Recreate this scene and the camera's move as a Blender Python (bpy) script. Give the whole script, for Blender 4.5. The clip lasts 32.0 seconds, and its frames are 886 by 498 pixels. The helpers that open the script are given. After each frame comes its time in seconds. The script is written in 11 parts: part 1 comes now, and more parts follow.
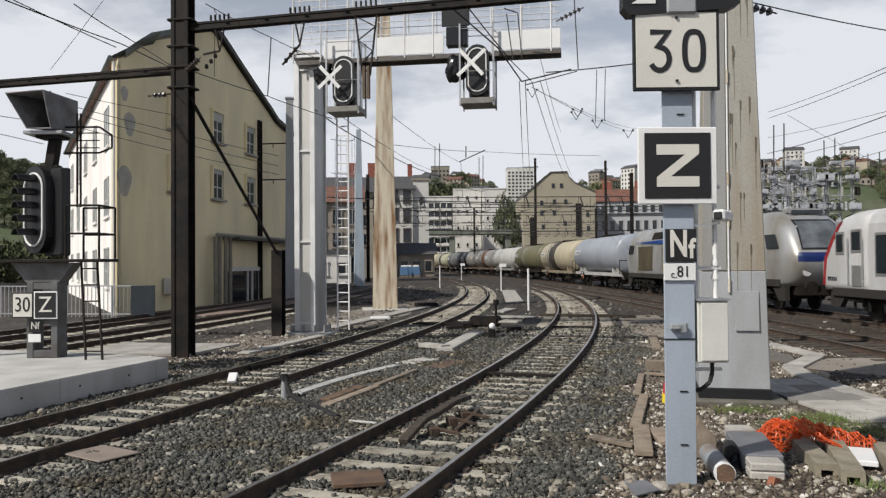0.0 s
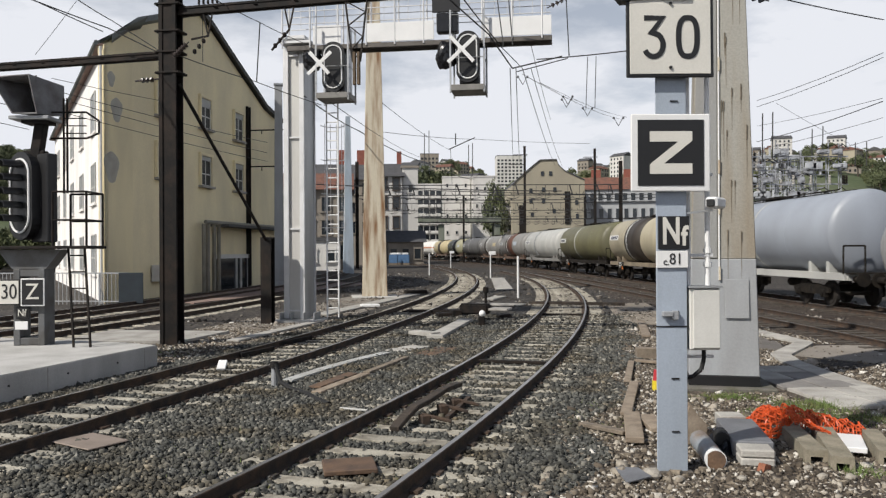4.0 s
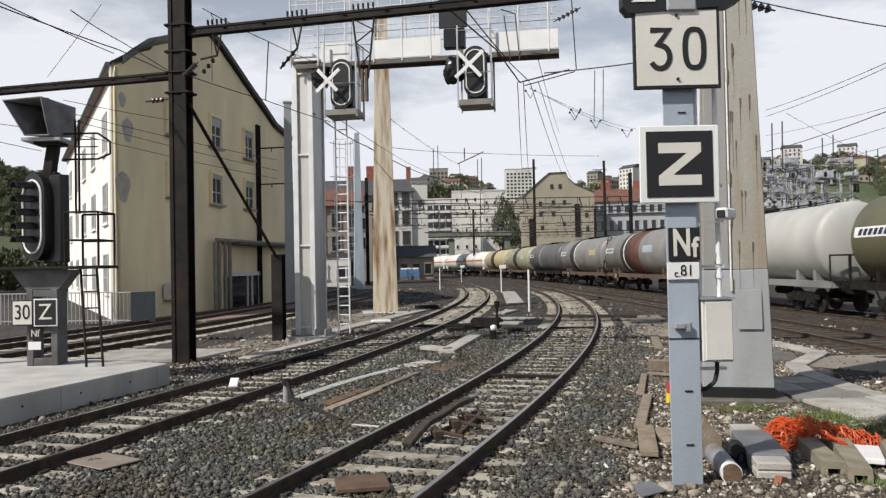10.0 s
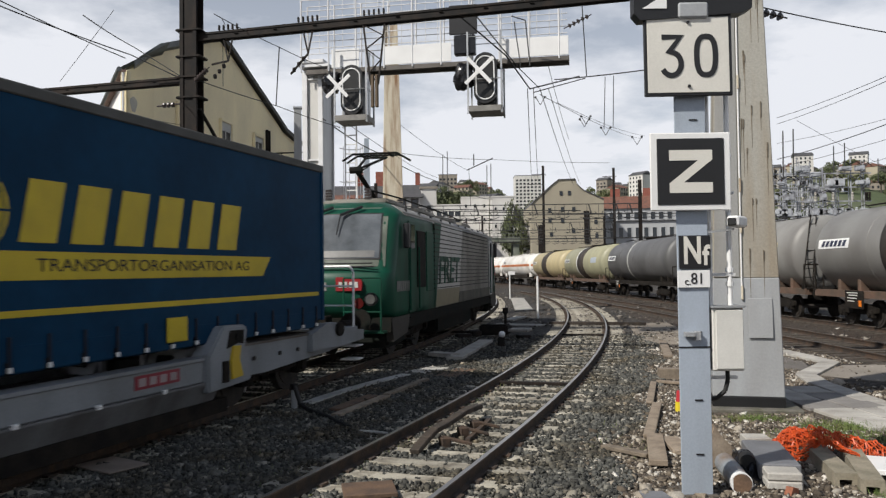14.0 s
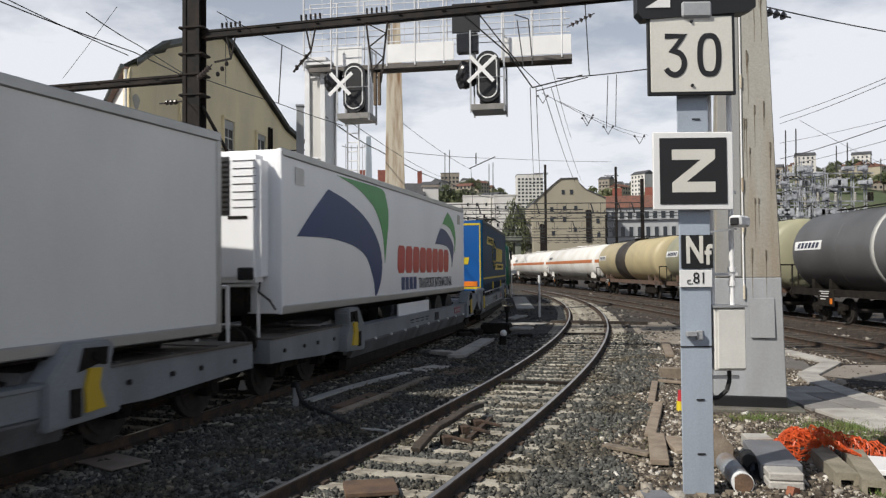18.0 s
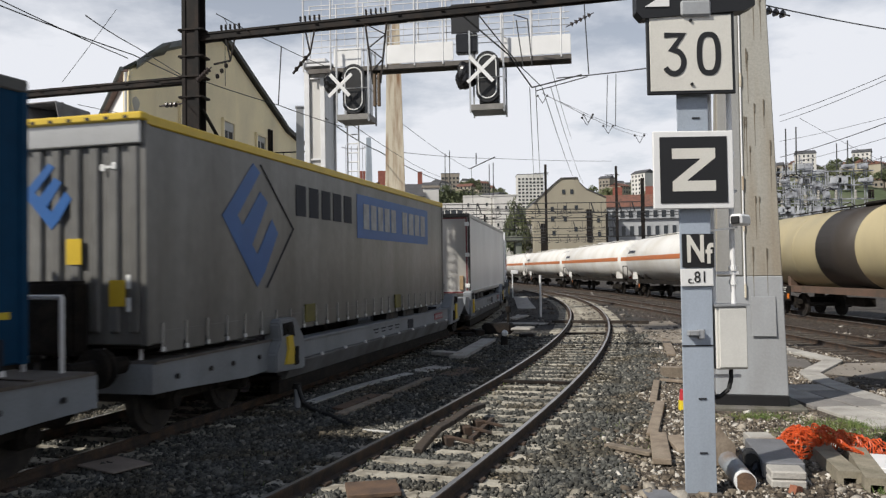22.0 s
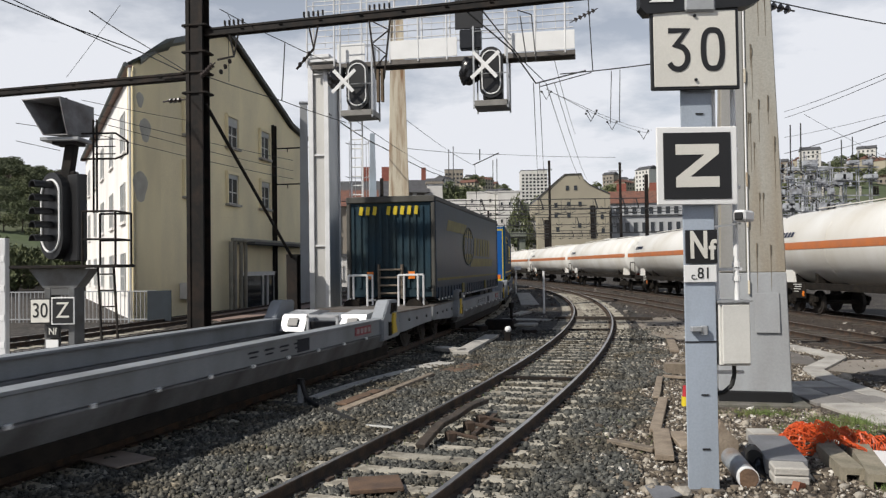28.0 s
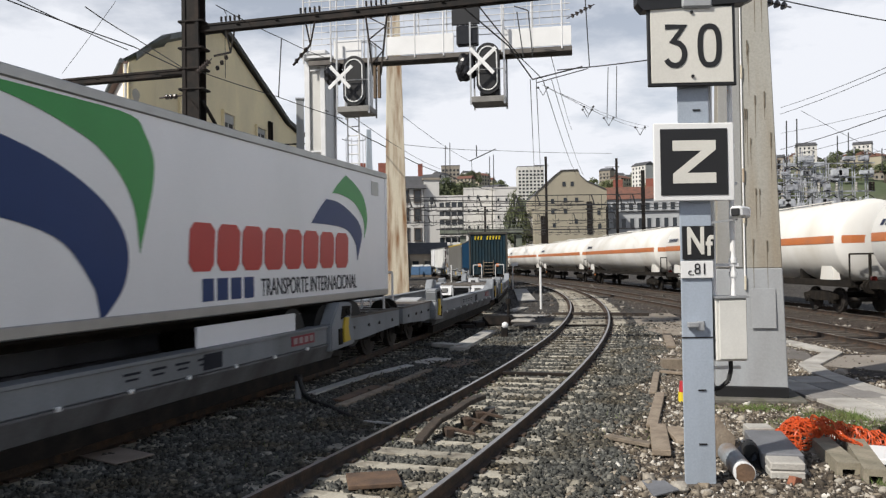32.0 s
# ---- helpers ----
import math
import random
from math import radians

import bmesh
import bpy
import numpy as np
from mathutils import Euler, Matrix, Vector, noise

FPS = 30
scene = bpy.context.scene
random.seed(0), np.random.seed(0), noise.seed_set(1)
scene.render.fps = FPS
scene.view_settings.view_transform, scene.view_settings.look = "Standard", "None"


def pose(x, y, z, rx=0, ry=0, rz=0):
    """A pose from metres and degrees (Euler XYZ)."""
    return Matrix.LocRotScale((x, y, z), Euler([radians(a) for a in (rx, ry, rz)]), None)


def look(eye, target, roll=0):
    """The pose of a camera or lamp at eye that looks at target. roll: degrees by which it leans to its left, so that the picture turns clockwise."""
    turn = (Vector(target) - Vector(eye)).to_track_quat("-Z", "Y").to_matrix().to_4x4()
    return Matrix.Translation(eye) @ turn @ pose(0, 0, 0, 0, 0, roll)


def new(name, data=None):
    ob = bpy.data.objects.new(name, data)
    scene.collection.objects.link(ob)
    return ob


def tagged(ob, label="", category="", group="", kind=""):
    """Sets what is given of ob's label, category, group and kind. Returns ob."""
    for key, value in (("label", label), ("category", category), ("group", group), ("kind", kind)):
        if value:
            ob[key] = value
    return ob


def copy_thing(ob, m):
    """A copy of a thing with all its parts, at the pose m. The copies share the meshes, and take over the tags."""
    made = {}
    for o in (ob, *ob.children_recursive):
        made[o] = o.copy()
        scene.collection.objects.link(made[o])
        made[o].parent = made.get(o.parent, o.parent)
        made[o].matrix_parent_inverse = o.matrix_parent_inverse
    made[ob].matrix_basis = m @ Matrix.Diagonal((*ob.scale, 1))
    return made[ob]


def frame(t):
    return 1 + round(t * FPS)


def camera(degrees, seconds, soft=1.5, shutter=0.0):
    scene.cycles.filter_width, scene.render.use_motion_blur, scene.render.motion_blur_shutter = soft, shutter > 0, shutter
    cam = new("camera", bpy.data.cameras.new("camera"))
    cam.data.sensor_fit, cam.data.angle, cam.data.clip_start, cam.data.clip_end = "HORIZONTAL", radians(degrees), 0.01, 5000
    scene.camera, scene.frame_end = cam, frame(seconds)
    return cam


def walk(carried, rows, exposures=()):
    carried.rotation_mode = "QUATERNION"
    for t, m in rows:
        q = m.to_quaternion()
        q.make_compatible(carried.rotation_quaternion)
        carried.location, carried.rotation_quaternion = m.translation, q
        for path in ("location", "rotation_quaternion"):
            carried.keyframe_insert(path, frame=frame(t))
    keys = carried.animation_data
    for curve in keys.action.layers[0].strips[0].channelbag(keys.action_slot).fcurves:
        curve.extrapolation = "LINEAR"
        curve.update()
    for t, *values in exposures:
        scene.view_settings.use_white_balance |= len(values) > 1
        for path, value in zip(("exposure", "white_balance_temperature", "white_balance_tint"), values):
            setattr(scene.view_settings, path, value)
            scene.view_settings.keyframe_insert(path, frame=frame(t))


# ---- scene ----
cam = camera(58.67, 32.0, soft=1.3, shutter=0.25)
PATH = [
    (0, look((0.000, 0.000, 2.250), (-0.000, 99.985, 3.978), -0.40)),
    (0.5, look((-0.018, 0.013, 2.243), (0.996, 99.998, 3.664), 0.06)),
    (1, look((-0.030, 0.026, 2.239), (1.799, 100.003, 3.337), 0.51)),
    (1.5, look((-0.034, 0.033, 2.236), (1.981, 100.009, 3.019), 0.59)),
    (2, look((-0.034, 0.037, 2.234), (1.907, 100.017, 2.702), 0.49)),
    (2.5, look((-0.034, 0.042, 2.236), (1.728, 100.026, 2.439), 0.19)),
    (3, look((-0.033, 0.044, 2.239), (1.554, 100.031, 2.397), -0.13)),
    (3.5, look((-0.031, 0.043, 2.244), (1.329, 100.033, 2.397), -0.34)),
    (5.5, look((-0.034, 0.049, 2.241), (1.452, 100.038, 2.638), -0.16)),
    (6, look((-0.035, 0.046, 2.243), (1.395, 100.034, 2.969), -0.39)),
    (6.5, look((-0.033, 0.045, 2.244), (1.293, 100.032, 3.162), -0.40)),
    (7, look((-0.033, 0.043, 2.245), (1.122, 100.030, 3.355), -0.32)),
    (7.5, look((-0.034, 0.042, 2.246), (1.038, 100.027, 3.576), -0.39)),
    (8, look((-0.034, 0.045, 2.246), (0.924, 100.030, 3.701), -0.45)),
    (8.5, look((-0.034, 0.051, 2.246), (0.834, 100.034, 3.873), -0.54)),
    (9, look((-0.034, 0.056, 2.248), (0.630, 100.038, 4.009), -0.71)),
    (9.5, look((-0.034, 0.059, 2.248), (0.378, 100.042, 4.097), -0.97)),
    (10, look((-0.024, 0.047, 2.248), (0.060, 100.027, 4.261), -1.13)),
    (10.5, look((-0.028, 0.070, 2.250), (-0.231, 100.047, 4.370), -1.11)),
    (11, look((-0.029, 0.071, 2.250), (-0.406, 100.041, 4.668), -1.09)),
    (11.5, look((-0.037, 0.065, 2.251), (-0.537, 100.031, 4.827), -0.97)),
    (12, look((-0.034, 0.067, 2.250), (-0.664, 100.030, 4.886), -0.83)),
    (12.5, look((-0.032, 0.067, 2.249), (-0.809, 100.029, 4.928), -0.70)),
    (13, look((-0.030, 0.067, 2.250), (-0.895, 100.027, 4.967), -0.62)),
    (13.5, look((-0.029, 0.066, 2.252), (-0.931, 100.026, 4.934), -0.67)),
    (14, look((-0.028, 0.067, 2.252), (-1.046, 100.023, 5.034), -0.74)),
    (14.5, look((-0.027, 0.068, 2.251), (-1.166, 100.020, 5.144), -0.83)),
    (16.5, look((-0.028, 0.070, 2.249), (-1.253, 100.026, 4.945), -0.66)),
    (17, look((-0.028, 0.068, 2.251), (-1.320, 100.025, 4.888), -0.55)),
    (17.5, look((-0.029, 0.068, 2.253), (-1.335, 100.026, 4.840), -0.58)),
    (18, look((-0.032, 0.066, 2.252), (-1.275, 100.025, 4.838), -0.50)),
    (18.5, look((-0.033, 0.066, 2.250), (-1.243, 100.024, 4.865), -0.46)),
    (19, look((-0.032, 0.068, 2.250), (-1.271, 100.026, 4.870), -0.64)),
    (19.5, look((-0.032, 0.068, 2.252), (-1.271, 100.025, 4.884), -0.81)),
    (20, look((-0.030, 0.069, 2.252), (-1.241, 100.027, 4.901), -0.89)),
    (20.5, look((-0.029, 0.072, 2.252), (-1.246, 100.030, 4.899), -0.94)),
    (21, look((-0.029, 0.073, 2.253), (-1.293, 100.030, 4.894), -0.83)),
    (21.5, look((-0.030, 0.070, 2.254), (-1.367, 100.026, 4.902), -0.75)),
    (22, look((-0.031, 0.070, 2.254), (-1.367, 100.026, 4.902), -0.89)),
    (22.5, look((-0.031, 0.070, 2.253), (-1.357, 100.025, 4.928), -1.04)),
    (23, look((-0.029, 0.067, 2.252), (-1.379, 100.024, 4.854), -1.12)),
    (23.5, look((-0.027, 0.067, 2.252), (-1.434, 100.025, 4.749), -1.11)),
    (24, look((-0.028, 0.065, 2.251), (-1.473, 100.027, 4.612), -1.08)),
    (24.5, look((-0.028, 0.066, 2.250), (-1.531, 100.029, 4.542), -1.08)),
    (25, look((-0.028, 0.070, 2.250), (-1.589, 100.033, 4.478), -0.93)),
    (25.5, look((-0.031, 0.064, 2.251), (-1.499, 100.030, 4.434), -0.72)),
    (27.5, look((-0.027, 0.065, 2.248), (-1.749, 100.025, 4.478), -0.90)),
    (28, look((-0.025, 0.071, 2.250), (-1.820, 100.032, 4.406), -0.79)),
    (28.5, look((-0.028, 0.068, 2.250), (-1.747, 100.032, 4.336), -0.82)),
    (29, look((-0.030, 0.066, 2.248), (-1.686, 100.033, 4.232), -0.91)),
    (29.5, look((-0.029, 0.068, 2.247), (-1.591, 100.039, 4.069), -0.86)),
    (30, look((-0.030, 0.065, 2.249), (-1.576, 100.038, 3.947), -0.86)),
    (30.5, look((-0.033, 0.060, 2.250), (-1.585, 100.035, 3.866), -0.74)),
    (31, look((-0.033, 0.059, 2.250), (-1.569, 100.035, 3.849), -0.68)),
    (31.5, look((-0.032, 0.059, 2.250), (-1.465, 100.035, 3.892), -0.84)),
    (32, look((-0.034, 0.057, 2.251), (-1.416, 100.034, 3.913), -0.87)),
]
walk(cam, PATH, [(0, -0.15), (3, -0.10), (6, 0.0), (14, -0.05), (25, -0.05), (28, -0.08), (30, -0.17), (31, -0.05), (32, 0.06)])

# ---- world, sun, exposure ----
SUN_AZ, SUN_EL = radians(234), radians(43)  # clockwise from north (+y), above the horizon
world = bpy.data.worlds.new("sky")
scene.world = world
world.use_nodes = True
wt = world.node_tree
wt.nodes.clear()
w_out = wt.nodes.new("ShaderNodeOutputWorld")
w_bg = wt.nodes.new("ShaderNodeBackground")
w_sky = wt.nodes.new("ShaderNodeTexSky")
w_sky.sky_type = "NISHITA"
w_sky.sun_disc = False
w_sky.sun_elevation, w_sky.sun_rotation = SUN_EL, SUN_AZ
w_sky.altitude, w_sky.air_density, w_sky.dust_density = 200, 1.0, 1.0
w_co = wt.nodes.new("ShaderNodeTexCoord")
w_sep = wt.nodes.new("ShaderNodeSeparateXYZ")
wt.links.new(w_co.outputs["Generated"], w_sep.inputs["Vector"])


def w_math(op, a, b):
    n = wt.nodes.new("ShaderNodeMath")
    n.operation = op
    for k, v in enumerate((a, b)):
        if isinstance(v, (int, float)):
            n.inputs[k].default_value = v
        else:
            wt.links.new(v, n.inputs[k])
    return n.outputs[0]


# broken cloud on one level layer, closing up towards the horizon
w_up = w_math("MAXIMUM", w_sep.outputs["Z"], 0.0)
w_den = w_math("ADD", w_up, 0.16)
w_vec = wt.nodes.new("ShaderNodeCombineXYZ")
wt.links.new(w_math("DIVIDE", w_sep.outputs["X"], w_den), w_vec.inputs["X"])
wt.links.new(w_math("DIVIDE", w_sep.outputs["Y"], w_den), w_vec.inputs["Y"])
w_noise = wt.nodes.new("ShaderNodeTexNoise")
w_noise.inputs["Scale"].default_value, w_noise.inputs["Detail"].default_value = 1.1, 8
w_noise.inputs["Roughness"].default_value = 0.58
wt.links.new(w_vec.outputs["Vector"], w_noise.inputs["Vector"])
w_low = w_math("POWER", w_math("SUBTRACT", 1.0, w_up), 3.0)
w_ramp = wt.nodes.new("ShaderNodeValToRGB")
w_ramp.color_ramp.elements[0].position, w_ramp.color_ramp.elements[1].position = 0.52, 0.80
wt.links.new(w_math("ADD", w_noise.outputs["Fac"], w_math("MULTIPLY", w_low, 0.57)), w_ramp.inputs["Fac"])
w_mix = wt.nodes.new("ShaderNodeMix")
w_mix.data_type = "RGBA"
w_mix.inputs[7].default_value = (11.8, 12.1, 12.9, 1)  # sunlit thin cloud, in the sky's own units
w_veil = w_math("MULTIPLY", w_math("POWER", w_math("SUBTRACT", 1.0, w_up), 2.1), 0.84)  # thin veil thickening towards the horizon
wt.links.new(w_math("MAXIMUM", w_ramp.outputs["Color"], w_veil), w_mix.inputs[0])
wt.links.new(w_sky.outputs["Color"], w_mix.inputs[6])
wt.links.new(w_mix.outputs[2], w_bg.inputs["Color"])
w_bg.inputs["Strength"].default_value = 0.072
wt.links.new(w_bg.outputs["Background"], w_out.inputs["Surface"])

sun_data = bpy.data.lights.new("sun", "SUN")
sun_data.energy, sun_data.angle, sun_data.color = 5.0, radians(1.0), (1.0, 0.95, 0.87)
sun = new("sun", sun_data)
sun_way = Vector((math.sin(SUN_AZ) * math.cos(SUN_EL), math.cos(SUN_AZ) * math.cos(SUN_EL), math.sin(SUN_EL)))
sun.matrix_world = look(sun_way * 300, (0, 0, 0))

# ---- materials ----
def dull(m, k=0.2):
    """Less shine on a grimy or woven surface."""
    m.node_tree.nodes["Principled BSDF"].inputs["Specular IOR Level"].default_value = k
    return m


def mat(name, col, rough=0.6, metal=0.0, var=0.18, scale=3.0, bump=0.0, bscale=60.0, col2=None, mix=0.5, streak=1.0, rand=0.0):
    """A surface with broad and fine variation; col2: a second colour in patches (dirt, rust); streak stretches the patches upward."""
    m = bpy.data.materials.new(name)
    m.use_nodes = True
    t = m.node_tree
    b = t.nodes["Principled BSDF"]
    b.inputs["Roughness"].default_value, b.inputs["Metallic"].default_value = rough, metal
    co = t.nodes.new("ShaderNodeTexCoord")
    mp = t.nodes.new("ShaderNodeMapping")
    mp.inputs["Scale"].default_value = (1, 1, 1 / streak)
    t.links.new(co.outputs["Object"], mp.inputs["Vector"])
    big = t.nodes.new("ShaderNodeTexNoise")
    big.inputs["Scale"].default_value, big.inputs["Detail"].default_value = scale, 5
    fine = t.nodes.new("ShaderNodeTexNoise")
    fine.inputs["Scale"].default_value, fine.inputs["Detail"].default_value = bscale, 3
    t.links.new(mp.outputs["Vector"], big.inputs["Vector"])
    t.links.new(co.outputs["Object"], fine.inputs["Vector"])
    c2 = col2 or tuple(c * 0.55 for c in col)
    r = t.nodes.new("ShaderNodeValToRGB")
    e = r.color_ramp.elements
    e[0].position, e[1].position = max(0.0, 0.62 - mix * 0.5), min(1.0, 0.80 - mix * 0.25)
    if col2 is None:
        e[0].position, e[1].position = 0.25, 0.8
        c2 = tuple(c * (1 - 2 * var) for c in col)
    e[0].color, e[1].color = (*col, 1), (*c2, 1)
    t.links.new(big.outputs["Fac"], r.inputs["Fac"])
    mul = t.nodes.new("ShaderNodeMix")
    mul.data_type, mul.blend_type = "RGBA", "MULTIPLY"
    mul.inputs[0].default_value = 1.0
    r2 = t.nodes.new("ShaderNodeValToRGB")
    v = var * 0.9
    r2.color_ramp.elements[0].position, r2.color_ramp.elements[1].position = 0.3, 0.7
    r2.color_ramp.elements[0].color, r2.color_ramp.elements[1].color = (1 - v, 1 - v, 1 - v, 1), (1, 1, 1, 1)
    t.links.new(fine.outputs["Fac"], r2.inputs["Fac"])
    t.links.new(r.outputs["Color"], mul.inputs[6])
    t.links.new(r2.outputs["Color"], mul.inputs[7])
    last = mul.outputs[2]
    if rand:
        oi = t.nodes.new("ShaderNodeObjectInfo")
        r3 = t.nodes.new("ShaderNodeValToRGB")
        r3.color_ramp.elements[0].color, r3.color_ramp.elements[1].color = (1 - rand,) * 3 + (1,), (1, 1, 1, 1)
        t.links.new(oi.outputs["Random"], r3.inputs["Fac"])
        mul2 = t.nodes.new("ShaderNodeMix")
        mul2.data_type, mul2.blend_type = "RGBA", "MULTIPLY"
        mul2.inputs[0].default_value = 1.0
        t.links.new(last, mul2.inputs[6])
        t.links.new(r3.outputs["Color"], mul2.inputs[7])
        last = mul2.outputs[2]
    t.links.new(last, b.inputs["Base Color"])
    if bump:
        bp = t.nodes.new("ShaderNodeBump")
        bp.inputs["Strength"].default_value, bp.inputs["Distance"].default_value = bump, 0.02
        t.links.new(fine.outputs["Fac"], bp.inputs["Height"])
        t.links.new(bp.outputs["Normal"], b.inputs["Normal"])
    return m


def glass(name, col=(0.02, 0.025, 0.03)):
    m = mat(name, col, 0.06, 0, 0.05)
    return m


STEEL = mat("worn_rail_head", (0.42, 0.40, 0.38), 0.28, 0.9, 0.15, 2)
RUST = mat("rail_rust", (0.036, 0.028, 0.023), 0.85, 0, 0.3, 6, 0.4, 50, (0.09, 0.055, 0.035))
SLEEPER = mat("weathered_sleeper", (0.56, 0.52, 0.43), 0.9, 0, 0.3, 5, 0.5, 45, (0.27, 0.24, 0.19), 0.4, rand=0.4)
CONCRETE = mat("concrete", (0.50, 0.49, 0.47), 0.85, 0, 0.16, 1.6, 0.25, 40, (0.38, 0.37, 0.35), 0.5, 3)
SLAB = mat("pale_concrete_slab", (0.50, 0.48, 0.44), 0.85, 0, 0.2, 2, 0.3, 40, (0.34, 0.32, 0.29), 0.5, rand=0.2)
BLACK = dull(mat("black_steel", (0.011, 0.010, 0.0095), 0.7, 0.0, 0.3, 3, 0.2, 30, (0.030, 0.021, 0.016), 0.40), 0.2)
GALV = mat("galvanised_steel", (0.50, 0.51, 0.52), 0.42, 0.55, 0.15, 2, 0.05, 60, (0.36, 0.37, 0.38), 0.5, 4)
GALV_LIGHT = mat("pale_galvanised", (0.72, 0.72, 0.72), 0.5, 0.2, 0.1, 2)
POSTBLUE = mat("blue_grey_paint", (0.36, 0.41, 0.48), 0.5, 0.0, 0.10, 2.5, 0.1, 50, (0.30, 0.34, 0.39), 0.45, 5)
PYLON_TOP = mat("weathered_cream_paint", (0.325, 0.315, 0.28), 0.75, 0, 0.18, 2.2, 0.2, 30, (0.25, 0.205, 0.145), 0.36, 9)
PYLON_LOW = mat("grey_paint", (0.34, 0.355, 0.37), 0.55, 0, 0.1, 2, 0.1, 30, (0.28, 0.285, 0.29), 0.5, 4)
RUSTPOST = mat("rust_streaked_cream_paint", (0.60, 0.54, 0.42), 0.8, 0, 0.22, 4.2, 0.3, 30, (0.22, 0.105, 0.04), 0.385, 9)
WHITE = mat("white_paint", (0.78, 0.78, 0.77), 0.45, 0, 0.06, 2)
CREAMSIGN = mat("sign_white", (0.68, 0.66, 0.60), 0.4, 0, 0.08, 2)
SIGNBLACK = mat("sign_black", (0.012, 0.012, 0.013), 0.45, 0, 0.2, 3)
CABINET = mat("cabinet_white", (0.66, 0.65, 0.61), 0.5, 0, 0.08, 3)
RUBBER = mat("black_rubber", (0.012, 0.012, 0.012), 0.7, 0, 0.2, 5)
BAG = mat("black_plastic_film", (0.012, 0.012, 0.014), 0.25, 0, 0.2, 5, 0.6, 9)
WOOD = mat("grey_timber", (0.27, 0.22, 0.165), 0.85, 0, 0.3, 6, 0.4, 40, (0.16, 0.13, 0.10), 0.5, rand=0.3)
INSUL = mat("brown_insulator", (0.05, 0.035, 0.03), 0.3, 0, 0.2, 5)
WIRE = mat("dark_wire", (0.05, 0.05, 0.05), 0.6, 0.3, 0.1, 5)
CHASSIS = dull(mat("grimy_chassis", (0.013, 0.0115, 0.0105), 0.85, 0, 0.4, 4, 0.3, 30, (0.028, 0.023, 0.018), 0.5), 0.15)
WHEEL = mat("grimy_wheel_steel", (0.022, 0.019, 0.017), 0.75, 0.1, 0.4, 6, 0.2, 30, (0.05, 0.04, 0.032), 0.4)
ORANGE = mat("orange_plastic_mesh", (0.62, 0.09, 0.02), 0.5, 0, 0.15, 6)
GLASS = glass("dark_glass")


# ---- mesh helpers ----
def part(name, bm, material, parent=None, label="", smooth=False):
    """Links a bmesh as one mesh object under a thing or a part."""
    me = bpy.data.meshes.new(name)
    if smooth:
        for f in bm.faces:
            f.smooth = True
    bm.to_mesh(me)
    bm.free()
    for m in material if isinstance(material, (list, tuple)) else [material]:
        me.materials.append(m)
    ob = new(name, me)
    ob.parent = parent
    if label:
        ob["label"] = label
    return ob


def pieces(name, bm, material, parent=None, label="", smooth=False):
    """Links each separate piece of a bmesh as a mesh of its own."""
    bm.verts.index_update()
    left, last = set(bm.verts), None
    while left:
        seed = left.pop()
        group, todo = [seed], [seed]
        while todo:
            for e in todo.pop().link_edges:
                for v in e.verts:
                    if v in left:
                        left.discard(v)
                        group.append(v)
                        todo.append(v)
        one, twin = B(), {}
        for v in sorted(group, key=lambda v: v.index):
            twin[v] = one.verts.new(v.co)
        for f in sorted({f for v in group for f in v.link_faces}, key=lambda f: f.index):
            one.faces.new([twin[v] for v in f.verts]).material_index = f.material_index
        last = part(name, one, material, parent, label, smooth)
    bm.free()
    return last


def thing(name, label, category, m=None, group="", kind=""):
    ob = new(name)
    if m is not None:
        ob.matrix_world = m
    return tagged(ob, label, category, group, kind)


def box(bm, c, s, r=None, bevel=0.0, mi=0):
    """A box with centre c and full sizes s, turned by r (Matrix 3x3 or degrees about z)."""
    g = bmesh.ops.create_cube(bm, size=1)["verts"]
    bmesh.ops.scale(bm, vec=Vector(s), verts=g)
    if bevel:
        es = list({e for v in g for e in v.link_edges})
        g = list({v for f in bmesh.ops.bevel(bm, geom=es, offset=bevel, segments=2 if bevel > 0.03 else 1, affect="EDGES")["faces"] for v in f.verts} | {v for v in g if v.is_valid})
    if r is not None:
        rot = r if isinstance(r, Matrix) else Matrix.Rotation(radians(r), 3, "Z")
        bmesh.ops.rotate(bm, cent=(0, 0, 0), matrix=rot, verts=g)
    bmesh.ops.translate(bm, vec=Vector(c), verts=g)
    if mi:
        for f in {f for v in g for f in v.link_faces}:
            f.material_index = mi
    return bm


def frame_to(p0, p1, up=(0, 0, 1)):
    z = (Vector(p1) - Vector(p0)).normalized()
    x = Vector(up).cross(z)
    x = x.normalized() if x.length > 1e-4 else Vector((1, 0, 0))
    return Matrix((x, z.cross(x), z)).transposed()


def bar(bm, p0, p1, w, h=None, bevel=0.0):
    """A rectangular bar from p0 to p1; w is its width level with the ground, h its height."""
    p0, p1 = Vector(p0), Vector(p1)
    return box(bm, (p0 + p1) / 2, (w, h or w, (p1 - p0).length), frame_to(p0, p1), bevel)


def rod(bm, p0, p1, r, n=8, r2=None):
    p0, p1 = Vector(p0), Vector(p1)
    g = bmesh.ops.create_cone(bm, cap_ends=True, segments=n, radius1=r, radius2=r if r2 is None else r2, depth=(p1 - p0).length)["verts"]
    bmesh.ops.rotate(bm, cent=(0, 0, 0), matrix=frame_to(p0, p1), verts=g)
    bmesh.ops.translate(bm, vec=(p0 + p1) / 2, verts=g)
    return bm


def pipe(bm, pts, r, n=6):
    for a, b in zip(pts[:-1], pts[1:]):
        rod(bm, a, b, r, n)
    return bm


